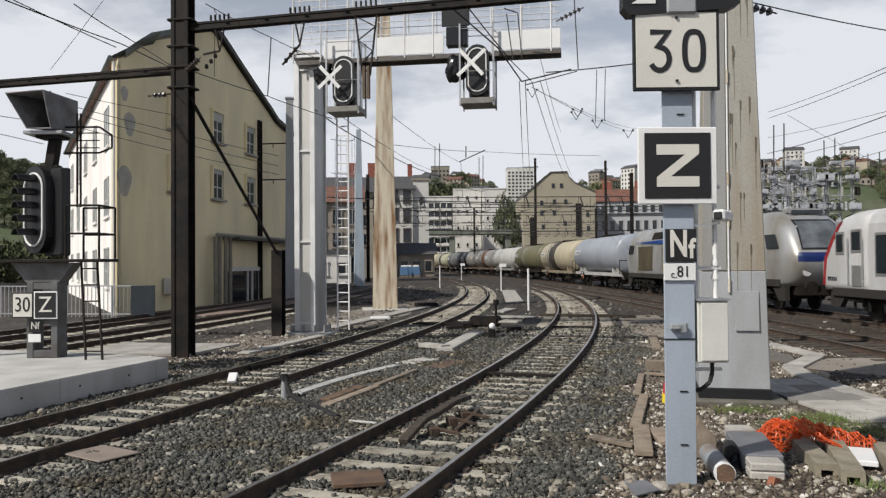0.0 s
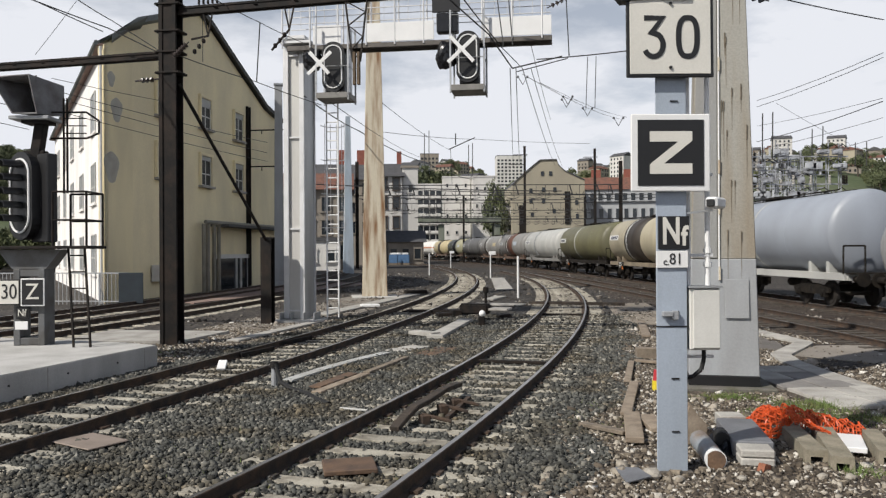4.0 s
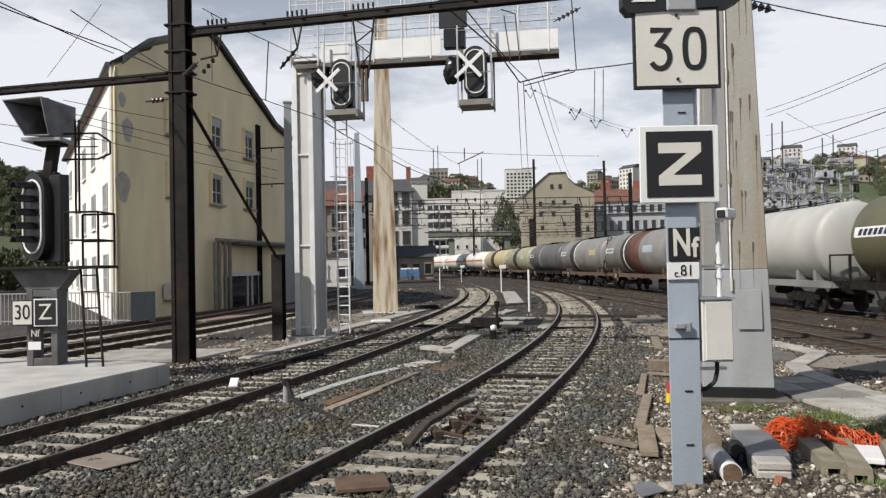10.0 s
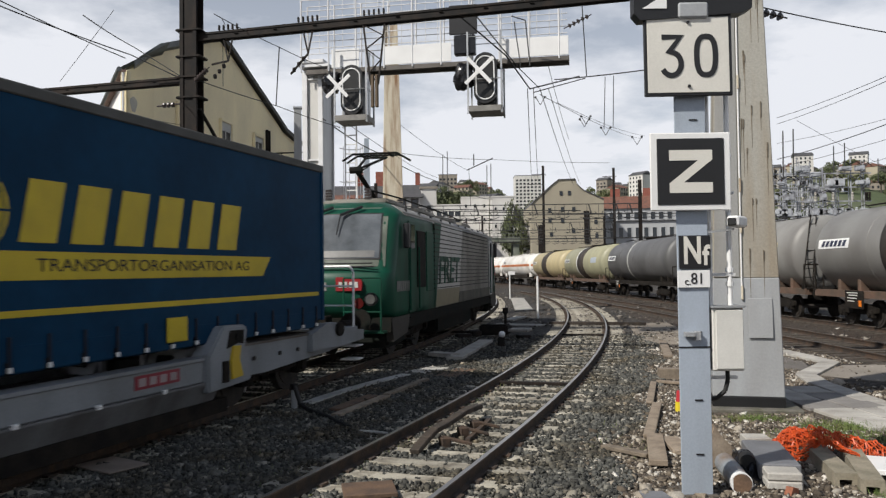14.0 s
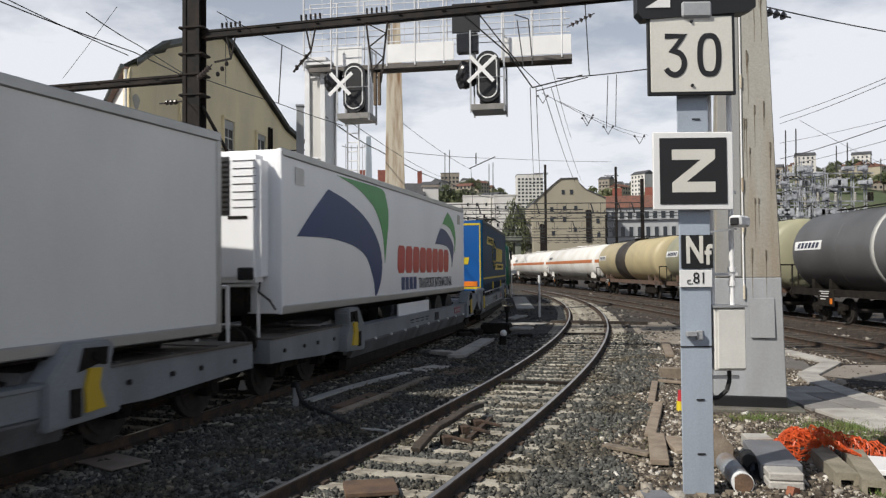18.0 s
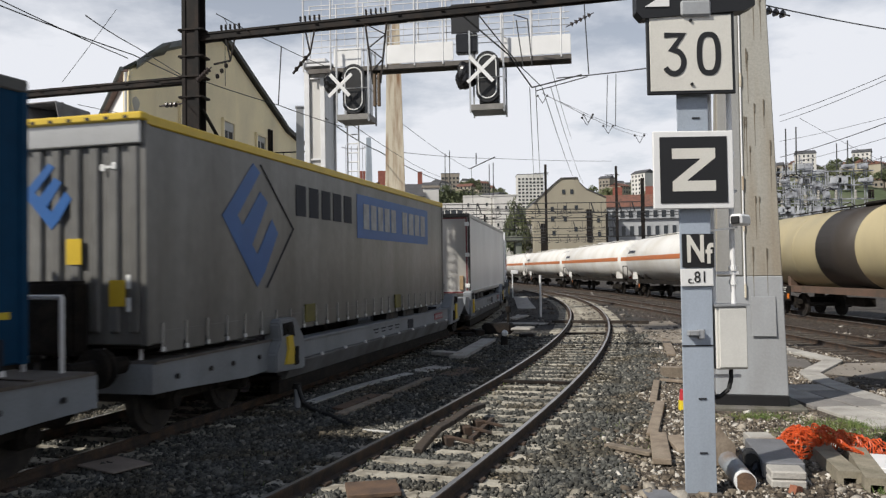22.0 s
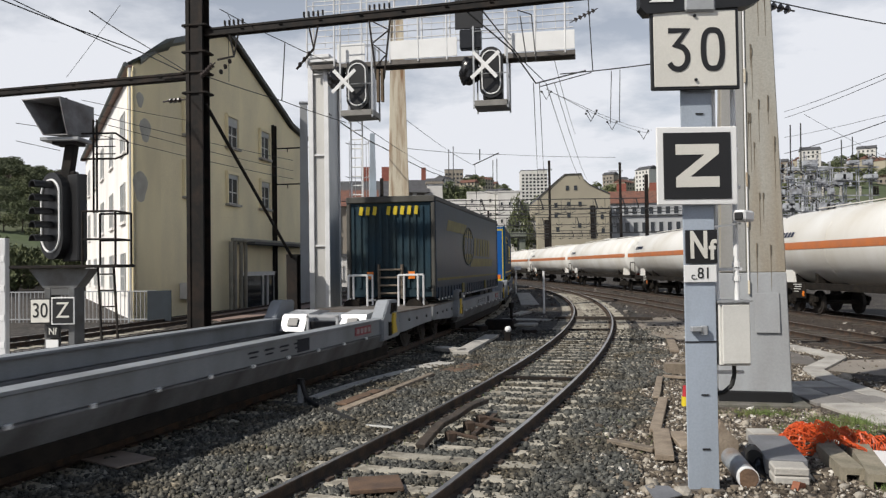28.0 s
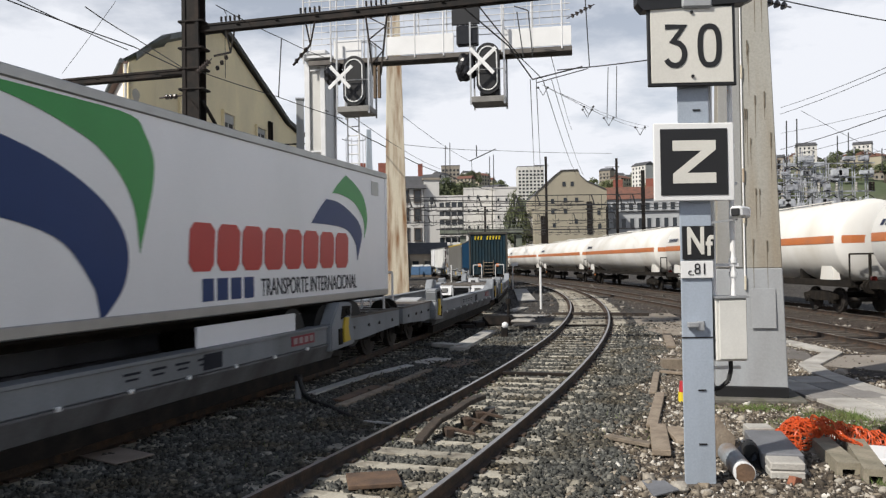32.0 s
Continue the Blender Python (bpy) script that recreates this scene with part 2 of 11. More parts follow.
def prism(bm, pts, axis, a, b, mi=0):
    """A polygon (in the plane across axis, as pairs of the other two coordinates in order) pushed from a to b along axis."""
    def v(p, k):
        return {"x": (k, p[0], p[1]), "y": (p[0], k, p[1]), "z": (p[0], p[1], k)}[axis]
    A = [bm.verts.new(v(p, a)) for p in pts]
    B = [bm.verts.new(v(p, b)) for p in pts]
    fs = [bm.faces.new(A), bm.faces.new(B)]
    n = len(pts)
    fs += [bm.faces.new((A[i], A[(i + 1) % n], B[(i + 1) % n], B[i])) for i in range(n)]
    for f in fs:
        f.material_index = mi
    bmesh.ops.recalc_face_normals(bm, faces=fs)
    return bm


def lathe(bm, prof, n=24, axis="y"):
    """A body of revolution about axis through the origin; prof: (along, radius) pairs."""
    rings = []
    for a, r in prof:
        ring = []
        for i in range(n):
            u, w = r * math.cos(2 * math.pi * i / n), r * math.sin(2 * math.pi * i / n)
            ring.append(bm.verts.new({"y": (u, a, w), "x": (a, u, w), "z": (u, w, a)}[axis]))
        rings.append(ring)
    fs = []
    for p, q in zip(rings[:-1], rings[1:]):
        for i in range(n):
            fs.append(bm.faces.new((p[i], p[(i + 1) % n], q[(i + 1) % n], q[i])))
    fs += [bm.faces.new(rings[0]), bm.faces.new(rings[-1])]
    bmesh.ops.recalc_face_normals(bm, faces=fs)
    return bm


def lettering(name, words, size, m, material, parent, depth=0.004, width=None, label="", bold=0.0, slant=0.0):
    """Raised writing with the built-in font, as a mesh; m: its pose, reading along local x, upright along local y."""
    cu = bpy.data.curves.new(name, "FONT")
    cu.body, cu.size, cu.extrude, cu.align_x, cu.align_y = words, size, depth, "CENTER", "CENTER"
    cu.offset = bold
    tmp = bpy.data.objects.new(name, cu)
    scene.collection.objects.link(tmp)
    bpy.context.view_layer.update()
    me = bpy.data.meshes.new_from_object(tmp.evaluated_get(bpy.context.evaluated_depsgraph_get()))
    scene.collection.objects.unlink(tmp)
    bpy.data.objects.remove(tmp)
    if width:
        xs = [v.co.x for v in me.vertices]
        k = width / (max(xs) - min(xs))
        for v in me.vertices:
            v.co.x *= k
    for v in me.vertices:
        v.co.x += slant * v.co.y
    me.materials.clear()
    me.materials.append(material)
    ob = new(name, me)
    ob.parent = parent
    ob.matrix_basis = m
    if label:
        ob["label"] = label
    return ob


B = bmesh.new


# ---- the lines of the tracks ----
class Line:
    """A level curve: start, heading (clockwise from +y), curvatures at even steps over the length; constant beyond."""

    def __init__(self, x, y, h, curv, length, back, ahead, kback=None):
        ds = 0.25
        s = np.arange(-back, length + ahead + ds, ds)
        k = np.interp(s, np.linspace(0, length, len(curv)), curv)
        if kback is not None:
            k[s < 0] = kback
        i0 = int(np.argmin(abs(s)))
        th = np.concatenate([[0], np.cumsum((k[1:] + k[:-1]) / 2 * ds)])
        th = th - th[i0] + h
        dx, dy = np.sin(th), np.cos(th)
        X = np.concatenate([[0], np.cumsum((dx[1:] + dx[:-1]) / 2 * ds)])
        Y = np.concatenate([[0], np.cumsum((dy[1:] + dy[:-1]) / 2 * ds)])
        self.s, self.x, self.y, self.th = s, X - X[i0] + x, Y - Y[i0] + y, th

    def at(self, s, off=0.0, z=0.0):
        th = float(np.interp(s, self.s, self.th))
        return Vector((float(np.interp(s, self.s, self.x)) + off * math.cos(th), float(np.interp(s, self.s, self.y)) - off * math.sin(th), z))

    def heading(self, s):
        return float(np.interp(s, self.s, self.th))

    def ride(self, s, half, z=0.17):
        """The pose of a vehicle whose bogies stand half a metre-count before and behind s; local +y leads along the line."""
        a, b = self.at(s - half, 0, z), self.at(s + half, 0, z)
        d = b - a
        return Matrix.Translation((a + b) / 2) @ Matrix.Rotation(-math.atan2(d.x, d.y), 4, "Z")


LEFT = Line(-6.60, 4.957, 0.31525, (-0.00588, -0.00535, -0.00464, -0.00401, -0.00392, 0.0008, 0.0022, 0.0), 148.75, 330, 200, -0.0012)
RIGHT = Line(-2.5765, 3.3346, 0.37649, (-0.00706, -0.00722, -0.00561, -0.00464, -0.00461), 75, 24, 26, 0.001)
TANK = Line(15.0278, -12.1301, 0.017663, (-0.000924, -0.000935, -0.001036, -0.001062, -0.001062, -0.001062), 300, 260, 330)
SPEED = 7.7


def gravel(name, ramp, scale=17.0, bump=0.8, patch=None, pscale=0.5):
    """Crushed stone: cells of their own tint with dark joints; patch: a second tint in broad patches."""
    m = bpy.data.materials.new(name)
    m.use_nodes = True
    t = m.node_tree
    b = t.nodes["Principled BSDF"]
    b.inputs["Roughness"].default_value = 0.9
    co = t.nodes.new("ShaderNodeTexCoord")
    vo = t.nodes.new("ShaderNodeTexVoronoi")
    vo.inputs["Scale"].default_value, vo.inputs["Randomness"].default_value = scale, 1.0
    t.links.new(co.outputs["Object"], vo.inputs["Vector"])
    sep = t.nodes.new("ShaderNodeSeparateColor")
    t.links.new(vo.outputs["Color"], sep.inputs["Color"])
    r = t.nodes.new("ShaderNodeValToRGB")
    e = r.color_ramp.elements
    e[0].position, e[0].color = 0.0, (*ramp[0], 1)
    e[1].position, e[1].color = 1.0, (*ramp[-1], 1)
    for i, c in enumerate(ramp[1:-1], 1):
        k = e.new(i / (len(ramp) - 1))
        k.color = (*c, 1)
    t.links.new(sep.outputs["Red"], r.inputs["Fac"])
    edge = t.nodes.new("ShaderNodeValToRGB")
    edge.color_ramp.elements[0].position, edge.color_ramp.elements[0].color = 0.25, (1, 1, 1, 1)
    edge.color_ramp.elements[1].position, edge.color_ramp.elements[1].color = 0.75, (0.35, 0.34, 0.33, 1)
    t.links.new(vo.outputs["Distance"], edge.inputs["Fac"])
    mul = t.nodes.new("ShaderNodeMix")
    mul.data_type, mul.blend_type = "RGBA", "MULTIPLY"
    mul.inputs[0].default_value = 1.0
    t.links.new(r.outputs["Color"], mul.inputs[6])
    t.links.new(edge.outputs["Color"], mul.inputs[7])
    last = mul.outputs[2]
    no = t.nodes.new("ShaderNodeTexNoise")
    no.inputs["Scale"].default_value, no.inputs["Detail"].default_value = pscale, 6
    t.links.new(co.outputs["Object"], no.inputs["Vector"])
    pr = t.nodes.new("ShaderNodeValToRGB")
    pr.color_ramp.elements[0].position, pr.color_ramp.elements[1].position = 0.42, 0.66
    t.links.new(no.outputs["Fac"], pr.inputs["Fac"])
    pm = t.nodes.new("ShaderNodeMix")
    pm.data_type = "RGBA"
    pm.blend_type = "MULTIPLY"
    pm.inputs[7].default_value = (*(patch or (0.8, 0.76, 0.7)), 1)
    t.links.new(pr.outputs["Color"], pm.inputs[0])
    t.links.new(last, pm.inputs[6])
    t.links.new(pm.outputs[2], b.inputs["Base Color"])
    bp = t.nodes.new("ShaderNodeBump")
    bp.inputs["Strength"].default_value, bp.inputs["Distance"].default_value, bp.invert = bump, 0.03, True
    t.links.new(vo.outputs["Distance"], bp.inputs["Height"])
    t.links.new(bp.outputs["Normal"], b.inputs["Normal"])
    return m


BALLAST = gravel("dark_ballast", [(0.034, 0.034, 0.032), (0.07, 0.07, 0.067), (0.11, 0.108, 0.102), (0.185, 0.178, 0.165)], 22, 1.0, (0.74, 0.62, 0.48))
RUBBLE = gravel("pale_rubble", [(0.06, 0.047, 0.035), (0.11, 0.088, 0.067), (0.165, 0.138, 0.11), (0.30, 0.27, 0.235)], 30, 0.8, (0.62, 0.52, 0.42))
DIRT = gravel("brown_yard_ground", [(0.024, 0.020, 0.017), (0.042, 0.035, 0.029), (0.068, 0.058, 0.048), (0.135, 0.118, 0.10)], 9, 0.8, (0.66, 0.60, 0.54), 0.25)
LIGHTGRAVEL = gravel("light_gravel", [(0.16, 0.14, 0.115), (0.25, 0.225, 0.19), (0.35, 0.32, 0.28), (0.50, 0.47, 0.42)], 18, 0.7, (0.75, 0.68, 0.6))


def sheet(name, left, right, z, material, label, category="ground", ragged=0.0):
    """A strip of ground between two rows of points."""
    bm = B()
    rr = random.Random(name)
    rows = []
    for a, b in zip(left, right):
        a, b = Vector((a[0], a[1], 0)), Vector((b[0], b[1], 0))
        d = (b - a).normalized()
        a, b = a - d * rr.uniform(0, ragged), b + d * rr.uniform(0, ragged)
        rows.append([bm.verts.new((*(a + (b - a) * k / 6).xy, z)) for k in range(7)])
    for p, q in zip(rows[:-1], rows[1:]):
        for i in range(6):
            bm.faces.new((p[i], p[i + 1], q[i + 1], q[i]))
    bmesh.ops.recalc_face_normals(bm, faces=bm.faces)
    if bm.faces and sum(f.normal.z for f in bm.faces) < 0:
        bmesh.ops.reverse_faces(bm, faces=bm.faces)
    return tagged(part(name, bm, material), label, category, kind="structure")


# the one ground sheet, out to the horizon
bm = B()
ring = [bm.verts.new((3000 * math.cos(a * math.pi / 24), 3000 * math.sin(a * math.pi / 24), 0)) for a in range(48)]
bm.faces.new(ring)
tagged(part("ground", bm, DIRT), "brown-grey gravelly ground of a railway yard", "ground", kind="structure")

S_L = [-20 + 2.0 * i for i in range(59)]
NEAR_L, FAR_L = [s for s in S_L if s <= 22], [s for s in S_L if s >= 22]
sheet("ground_ballast", [LEFT.at(s, -1.75) for s in NEAR_L], [RIGHT.at(s + 1.5, 2.1) for s in NEAR_L], 0.006, BALLAST, "dark grey crushed-stone ballast under and between the tracks", "ballast", 0.25)
# a darker mix for the far stretch of ballast
THROAT_BALLAST = gravel("throat_ballast", [(0.016, 0.014, 0.012), (0.035, 0.031, 0.027), (0.06, 0.054, 0.046), (0.13, 0.12, 0.105)], 9, 1.0, (0.62, 0.54, 0.46))
sheet("ground_ballast_throat", [LEFT.at(s, -1.75) for s in FAR_L], [RIGHT.at(min(s + 1.5, 98), 2.1) for s in FAR_L], 0.006, THROAT_BALLAST, "darker ballast in the station throat", "ballast", 0.25)
sheet("ground_rubble", [RIGHT.at(s, 2.0) for s in (1, 4, 8, 12, 16, 20, 25)], [(5.2, 3.5), (6.0, 7), (6.8, 10), (7.2, 13), (7.6, 16), (7.6, 19), (7.6, 24)], 0.003, RUBBLE, "pale brown rubble and broken stone beside the tracks", "rubble", 0.3)
sheet("ground_gravel", [LEFT.at(s, -4.8) for s in range(14, 44, 3)], [LEFT.at(s, -1.6) for s in range(14, 44, 3)], 0.004, LIGHTGRAVEL, "light stony gravel beside the left tracks", "gravel", 0.3)
S_T = [4 + 6.0 * i for i in range(54)]
sheet("ground_ballast_far", [TANK.at(s, -6.4) for s in S_T[:26]], [TANK.at(s, 2.4) for s in S_T[:26]], 0.005, gravel("brown_ballast", [(0.03, 0.022, 0.016), (0.05, 0.037, 0.028), (0.075, 0.057, 0.043), (0.12, 0.097, 0.078)], 15, 0.8, (0.7, 0.55, 0.45)), "rust-brown ballast under the goods line", "ballast", 0.3)


# ---- tracks ----
def rail_mesh(line, off, s0, s1, step):
    prof = [(-0.07, 0.02), (-0.07, 0.032), (-0.012, 0.05), (-0.012, 0.128), (-0.034, 0.138), (-0.034, 0.165), (-0.026, 0.17), (0.026, 0.17), (0.034, 0.165), (0.034, 0.138), (0.012, 0.128), (0.012, 0.05), (0.07, 0.032), (0.07, 0.02)]
    bm = B()
    rows = []
    for s in np.arange(s0, s1 + step / 2, step):
        rows.append([bm.verts.new(line.at(s, off + u, z)) for u, z in prof])
    for p, q in zip(rows[:-1], rows[1:]):
        for i in range(len(prof) - 1):
            f = bm.faces.new((p[i], p[i + 1], q[i + 1], q[i]))
            if i == 6:
                f.material_index = 1
    bm.faces.new(rows[0])
    bmesh.ops.recalc_face_normals(bm, faces=bm.faces)
    return bm


SLEEPER_DARK = mat("dark_sleeper", (0.10, 0.084, 0.068), 0.9, 0, 0.3, 5, 0.4, 45, (0.055, 0.045, 0.036), 0.5)
SLEEPER_MESHES = []
for k in range(4):
    rr = random.Random(k)
    bm = B()
    box(bm, (0, 0, 0), (2.6, 0.26, 0.14), None, 0.012)
    for v in bm.verts:
        v.co += Vector((rr.uniform(-0.02, 0.02), rr.uniform(-0.008, 0.008), rr.uniform(-0.004, 0.004)))
    me = bpy.data.meshes.new("sleeper")
    bm.to_mesh(me)
    bm.free()
    me.materials.append(SLEEPER)
    SLEEPER_MESHES.append(me)


def track(name, line, off, s0, s1, label, near=0, step=2.0):
    """Two rails on sleepers; the first `near` metres of sleepers are pieces of their own, the others one joined piece."""
    th = thing(name, label, "railway track", kind="structure")
    for side in (-0.7525, 0.7525):
        part("rail", rail_mesh(line, off + side, s0, s1, step), [RUST, STEEL], th, "steel rail with a worn bright head")
    far, fast = B(), B()
    rr = random.Random(name)
    for i, s in enumerate(np.arange(s0 + 0.3, s1, 0.6)):
        h = line.heading(s)
        m = Matrix.Translation(line.at(s + rr.uniform(-0.03, 0.03), off + rr.uniform(-0.03, 0.03), -0.040 + rr.uniform(-0.006, 0.005))) @ Matrix.Rotation(-h + rr.uniform(-0.02, 0.02), 4, "Z")
        if -14 < s < near:
            ob = new("sleeper", SLEEPER_MESHES[i % 4])
            ob.parent, ob.matrix_basis = th, m
            for side in (-0.7525, 0.7525):
                for d in (-0.1, 0.1):
                    box(fast, line.at(s, off + side + d, 0.035), (0.08, 0.14, 0.05), -math.degrees(h))
        else:
            box(far, m.translation, (2.5, 0.25, 0.14), -math.degrees(h))
    if near > s0:
        tagged(part("rail_fastening", fast, RUST, th), kind="stuff")
    if far.verts:
        tagged(part("sleeper_row", far, SLEEPER_DARK, th), kind="stuff")
    else:
        far.free()
    return th


track("track_right", RIGHT, 0, -18, 76, "curving empty railway track on weathered sleepers in dark ballast", 60, 1.0)
track("track_left", LEFT, 0, -260, 190, "curving railway track on weathered sleepers, on which a goods train passes", 70, 1.0)
track("track_side", LEFT, -8.2, -2, 100, "rusty siding in brown ballast beyond the platform", 34)
track("track_side_far", LEFT, -11.8, -2, 100, "rusty outer siding beside the yellow building", 24)
track("track_goods", TANK, 0, -240, 600, "straight goods line on which tank wagons run", 0, 4.0)
track("track_goods_near", TANK, -4.35, 0, 84, "rusty empty track beside the goods line", 0, 2.0)


# ---- signal post with its plates, beside the right-hand track ----
def flat_plate(parent, name, c, w, h, d, material, bevel=0.006, tilt=0.0, label=""):
    """An upright plate that faces the platform (towards -y)."""
    bm = B()
    box(bm, (0, 0, 0), (w, d, h), None, bevel)
    bmesh.ops.rotate(bm, cent=(0, 0, 0), matrix=Matrix.Rotation(radians(tilt), 3, "Y"), verts=bm.verts)
    bmesh.ops.translate(bm, vec=c, verts=bm.verts)
    return part(name, bm, material, parent, label)


FACE = Matrix.Rotation(radians(90), 4, "X")  # writing that stands upright and faces -y


RUSTPLATE_DARK = mat("dirty_base_steel", (0.14, 0.12, 0.10), 0.85, 0, 0.3, 5, 0.3, 40)


def stroke(bm, path, w, y0, y1):
    """A painted stroke of even width along a path of (x, z), raised from y1 to y0."""
    shut = path[0] == path[-1] or math.dist(path[0], path[-1]) < 1e-6
    P = [Vector(p) for p in (path[:-1] if shut else path)]
    rows = []
    for i, p in enumerate(P):
        a = P[i - 1] if i or shut else p
        b = P[(i + 1) % len(P)] if i + 1 < len(P) or shut else p
        d0, d1 = (p - a), (b - p)
        d0, d1 = (d0.normalized() if d0.length else d1.normalized()), (d1.normalized() if d1.length else d0.normalized())
        d = (d0 + d1).normalized() if (d0 + d1).length > 1e-6 else d0
        q = Vector((-d.y, d.x)) * (w / 2 / max(0.62, d.dot(d0)))
        rows.append([bm.verts.new((c.x, y, c.y)) for c, y in ((p + q, y0), (p - q, y0), (p - q, y1), (p + q, y1))])
    for i in range(len(rows) if shut else len(rows) - 1):
        r, t = rows[i], rows[(i + 1) % len(rows)]
        for k in range(4):
            bm.faces.new((r[k], r[(k + 1) % 4], t[(k + 1) % 4], t[k]))
    if not shut:
        bm.faces.new(rows[0])
        bm.faces.new(rows[-1][::-1])
    bmesh.ops.recalc_face_normals(bm, faces=bm.faces)


def sign_post():
    th = thing("signal_post", "blue-grey steel signal post with speed and zone plates", "signal post", pose(2.36, 8.03, 0))
    bm = B()  # H-section column: two flanges and a web
    box(bm, (0, -0.135, 2.75), (0.305, 0.02, 5.5), None, 0.004)
    box(bm, (0.03, -0.03, 2.75), (0.25, 0.02, 5.5), None, 0.004)
    box(bm, (0.02, -0.085, 2.75), (0.02, 0.09, 5.5))
    part("column", bm, POSTBLUE, th, "blue-grey painted steel column")
    bm = B()
    box(bm, (0, 0, 0.015), (0.40, 0.38, 0.03), None, 0.01)
    part("base_plate", bm, RUSTPLATE_DARK, th)
    bm = B()
    for z in (0.42, 0.95, 1.62, 3.72):
        box(bm, (0.03, -0.149, z), (0.075, 0.012, 0.014))
    box(bm, (0, -0.147, 1.47), (0.312, 0.01, 0.012))
    pieces("bolt_slot", bm, SIGNBLACK, th)
    bm = B()
    box(bm, (-0.06, -0.19, 1.60), (0.10, 0.07, 0.05), None, 0.006)
    box(bm, (0.02, -0.18, 1.585), (0.06, 0.05, 0.09), None, 0.006)
    part("latch", bm, GALV, th, "grey metal latch")
    # speed plate
    p = flat_plate(th, "speed_plate", (-0.03, -0.22, 4.345), 0.865, 0.81, 0.03, SIGNBLACK, 0.008, -0.2, "square white plate with a black rim, reading 30")
    flat_plate(p, "plate_face", (-0.03, -0.238, 4.345), 0.80, 0.745, 0.012, CREAMSIGN, 0.003, -0.2)
    arc = [(0.095 * math.cos(radians(a)), -0.078 + 0.115 * math.sin(radians(a))) for a in range(64, -153, -18)]
    oval = [(0.092 * math.copysign(abs(math.cos(a)) ** 0.7, math.cos(a)), 0.19 * math.copysign(abs(math.sin(a)) ** 0.8, math.sin(a))) for a in [k * math.pi / 14 for k in range(29)]]
    for path, dx in (([(-0.092, 0.188), (0.088, 0.188), (-0.018, 0.046)] + arc, -0.168), (oval, 0.172)):
        bm = B()
        stroke(bm, [(-0.03 + dx + a, 4.335 + b) for a, b in path], 0.052, -0.250, -0.242)
        part("numeral", bm, SIGNBLACK, p)
    bm = B()
    for z in (4.035, 4.665):
        rod(bm, (-0.03, -0.235, z), (-0.03, -0.262, z), 0.015, 8)
    pieces("bolt", bm, SIGNBLACK, p)
    # zone plate
    p = flat_plate(th, "zone_plate", (-0.03, -0.22, 3.195), 0.785, 0.765, 0.03, WHITE, 0.008, 0.2, "square black plate with a white rim and the letter Z")
    flat_plate(p, "plate_face", (-0.03, -0.238, 3.195), 0.655, 0.65, 0.012, SIGNBLACK, 0.003)
    bm = B()
    prism(bm, [(u - 0.03, w + 3.195) for u, w in ((-0.21, 0.21), (0.21, 0.21), (0.21, 0.115), (-0.07, -0.108), (0.21, -0.108), (0.21, -0.21), (-0.21, -0.21), (-0.21, -0.115), (0.07, 0.108), (-0.21, 0.108))], "y", -0.25, -0.243)
    part("letter", bm, CREAMSIGN, p)
    # signal class plate
    p = flat_plate(th, "class_plate", (0.015, -0.165, 2.405), 0.31, 0.33, 0.02, SIGNBLACK, 0.004, 0, "black plate with white letters")
    lettering("letter", "N", 0.37, pose(-0.012, -0.178, 2.41) @ FACE, CREAMSIGN, p, 0.004, 0.165, "", 0.010)
    lettering("letter", "f", 0.27, pose(0.118, -0.178, 2.365) @ FACE, CREAMSIGN, p, 0.004, 0.078, "", 0.008)
    p = flat_plate(th, "number_plate", (0.0, -0.163, 2.14), 0.32, 0.17, 0.016, WHITE, 0.004, 0, "small white plate with a black number")
    lettering("numeral", "c.", 0.10, pose(-0.062, -0.174, 2.115) @ FACE, SIGNBLACK, p, 0.003, 0.055)
    lettering("numeral", "81", 0.155, pose(0.035, -0.174, 2.14) @ FACE, SIGNBLACK, p, 0.003, 0.105)
    # the head whose underside hangs into view
    bm = B()
    prism(bm, [(-0.56, 4.76), (-0.50, 4.69), (0.50, 4.75), (0.60, 4.80), (0.60, 5.6), (-0.56, 5.6)], "y", -0.262, -0.10)
    head = part("signal_head", bm, SIGNBLACK, th, "black signal head above the plates")
    bm = B()
    box(bm, (0.02, -0.21, 4.78), (0.30, 0.14, 0.16), None, 0.02)
    part("head_bracket", bm, PYLON_LOW, head)
    bm = B()
    prism(bm, [(-0.48, 4.80), (-0.24, 4.80), (-0.24, 4.95)], "y", -0.274, -0.264)
    part("white_mark", bm, WHITE, head)
    # cabinet and conduits beside the post
    bm = B()
    box(bm, (0.335, -0.02, 1.54), (0.31, 0.24, 0.62), None, 0.012)
    cab = part("junction_box", bm, CABINET, th, "off-white metal junction box")
    bm = B()
    box(bm, (0.345, -0.15, 1.54), (0.27, 0.02, 0.58), None, 0.006)
    part("box_door", bm, CABINET, cab)
    bm = B()
    box(bm, (0.335, -0.03, 1.862), (0.34, 0.28, 0.02))
    part("box_lid", bm, GALV, cab)
    bm = B()
    rod(bm, (0.21, 0.0, 1.85), (0.20, 0.0, 5.4), 0.030, 10)
    part("conduit", bm, WHITE, th, "white vertical conduit")
    bm = B()
    rod(bm, (0.41, 0.0, 1.85), (0.41, 0.0, 5.4), 0.026, 10)
    for z in (2.06, 2.2, 3.35, 4.2):
        rod(bm, (0.41, 0, z), (0.41, 0, z + 0.05), 0.04, 10)
    part("conduit", bm, WHITE, th, "pale vertical conduit with clamps")
    bm = B()
    for z in (2.18, 1.15, 3.0):
        bar(bm, (0.12, 0, z), (0.46, 0, z), 0.05, 0.03)
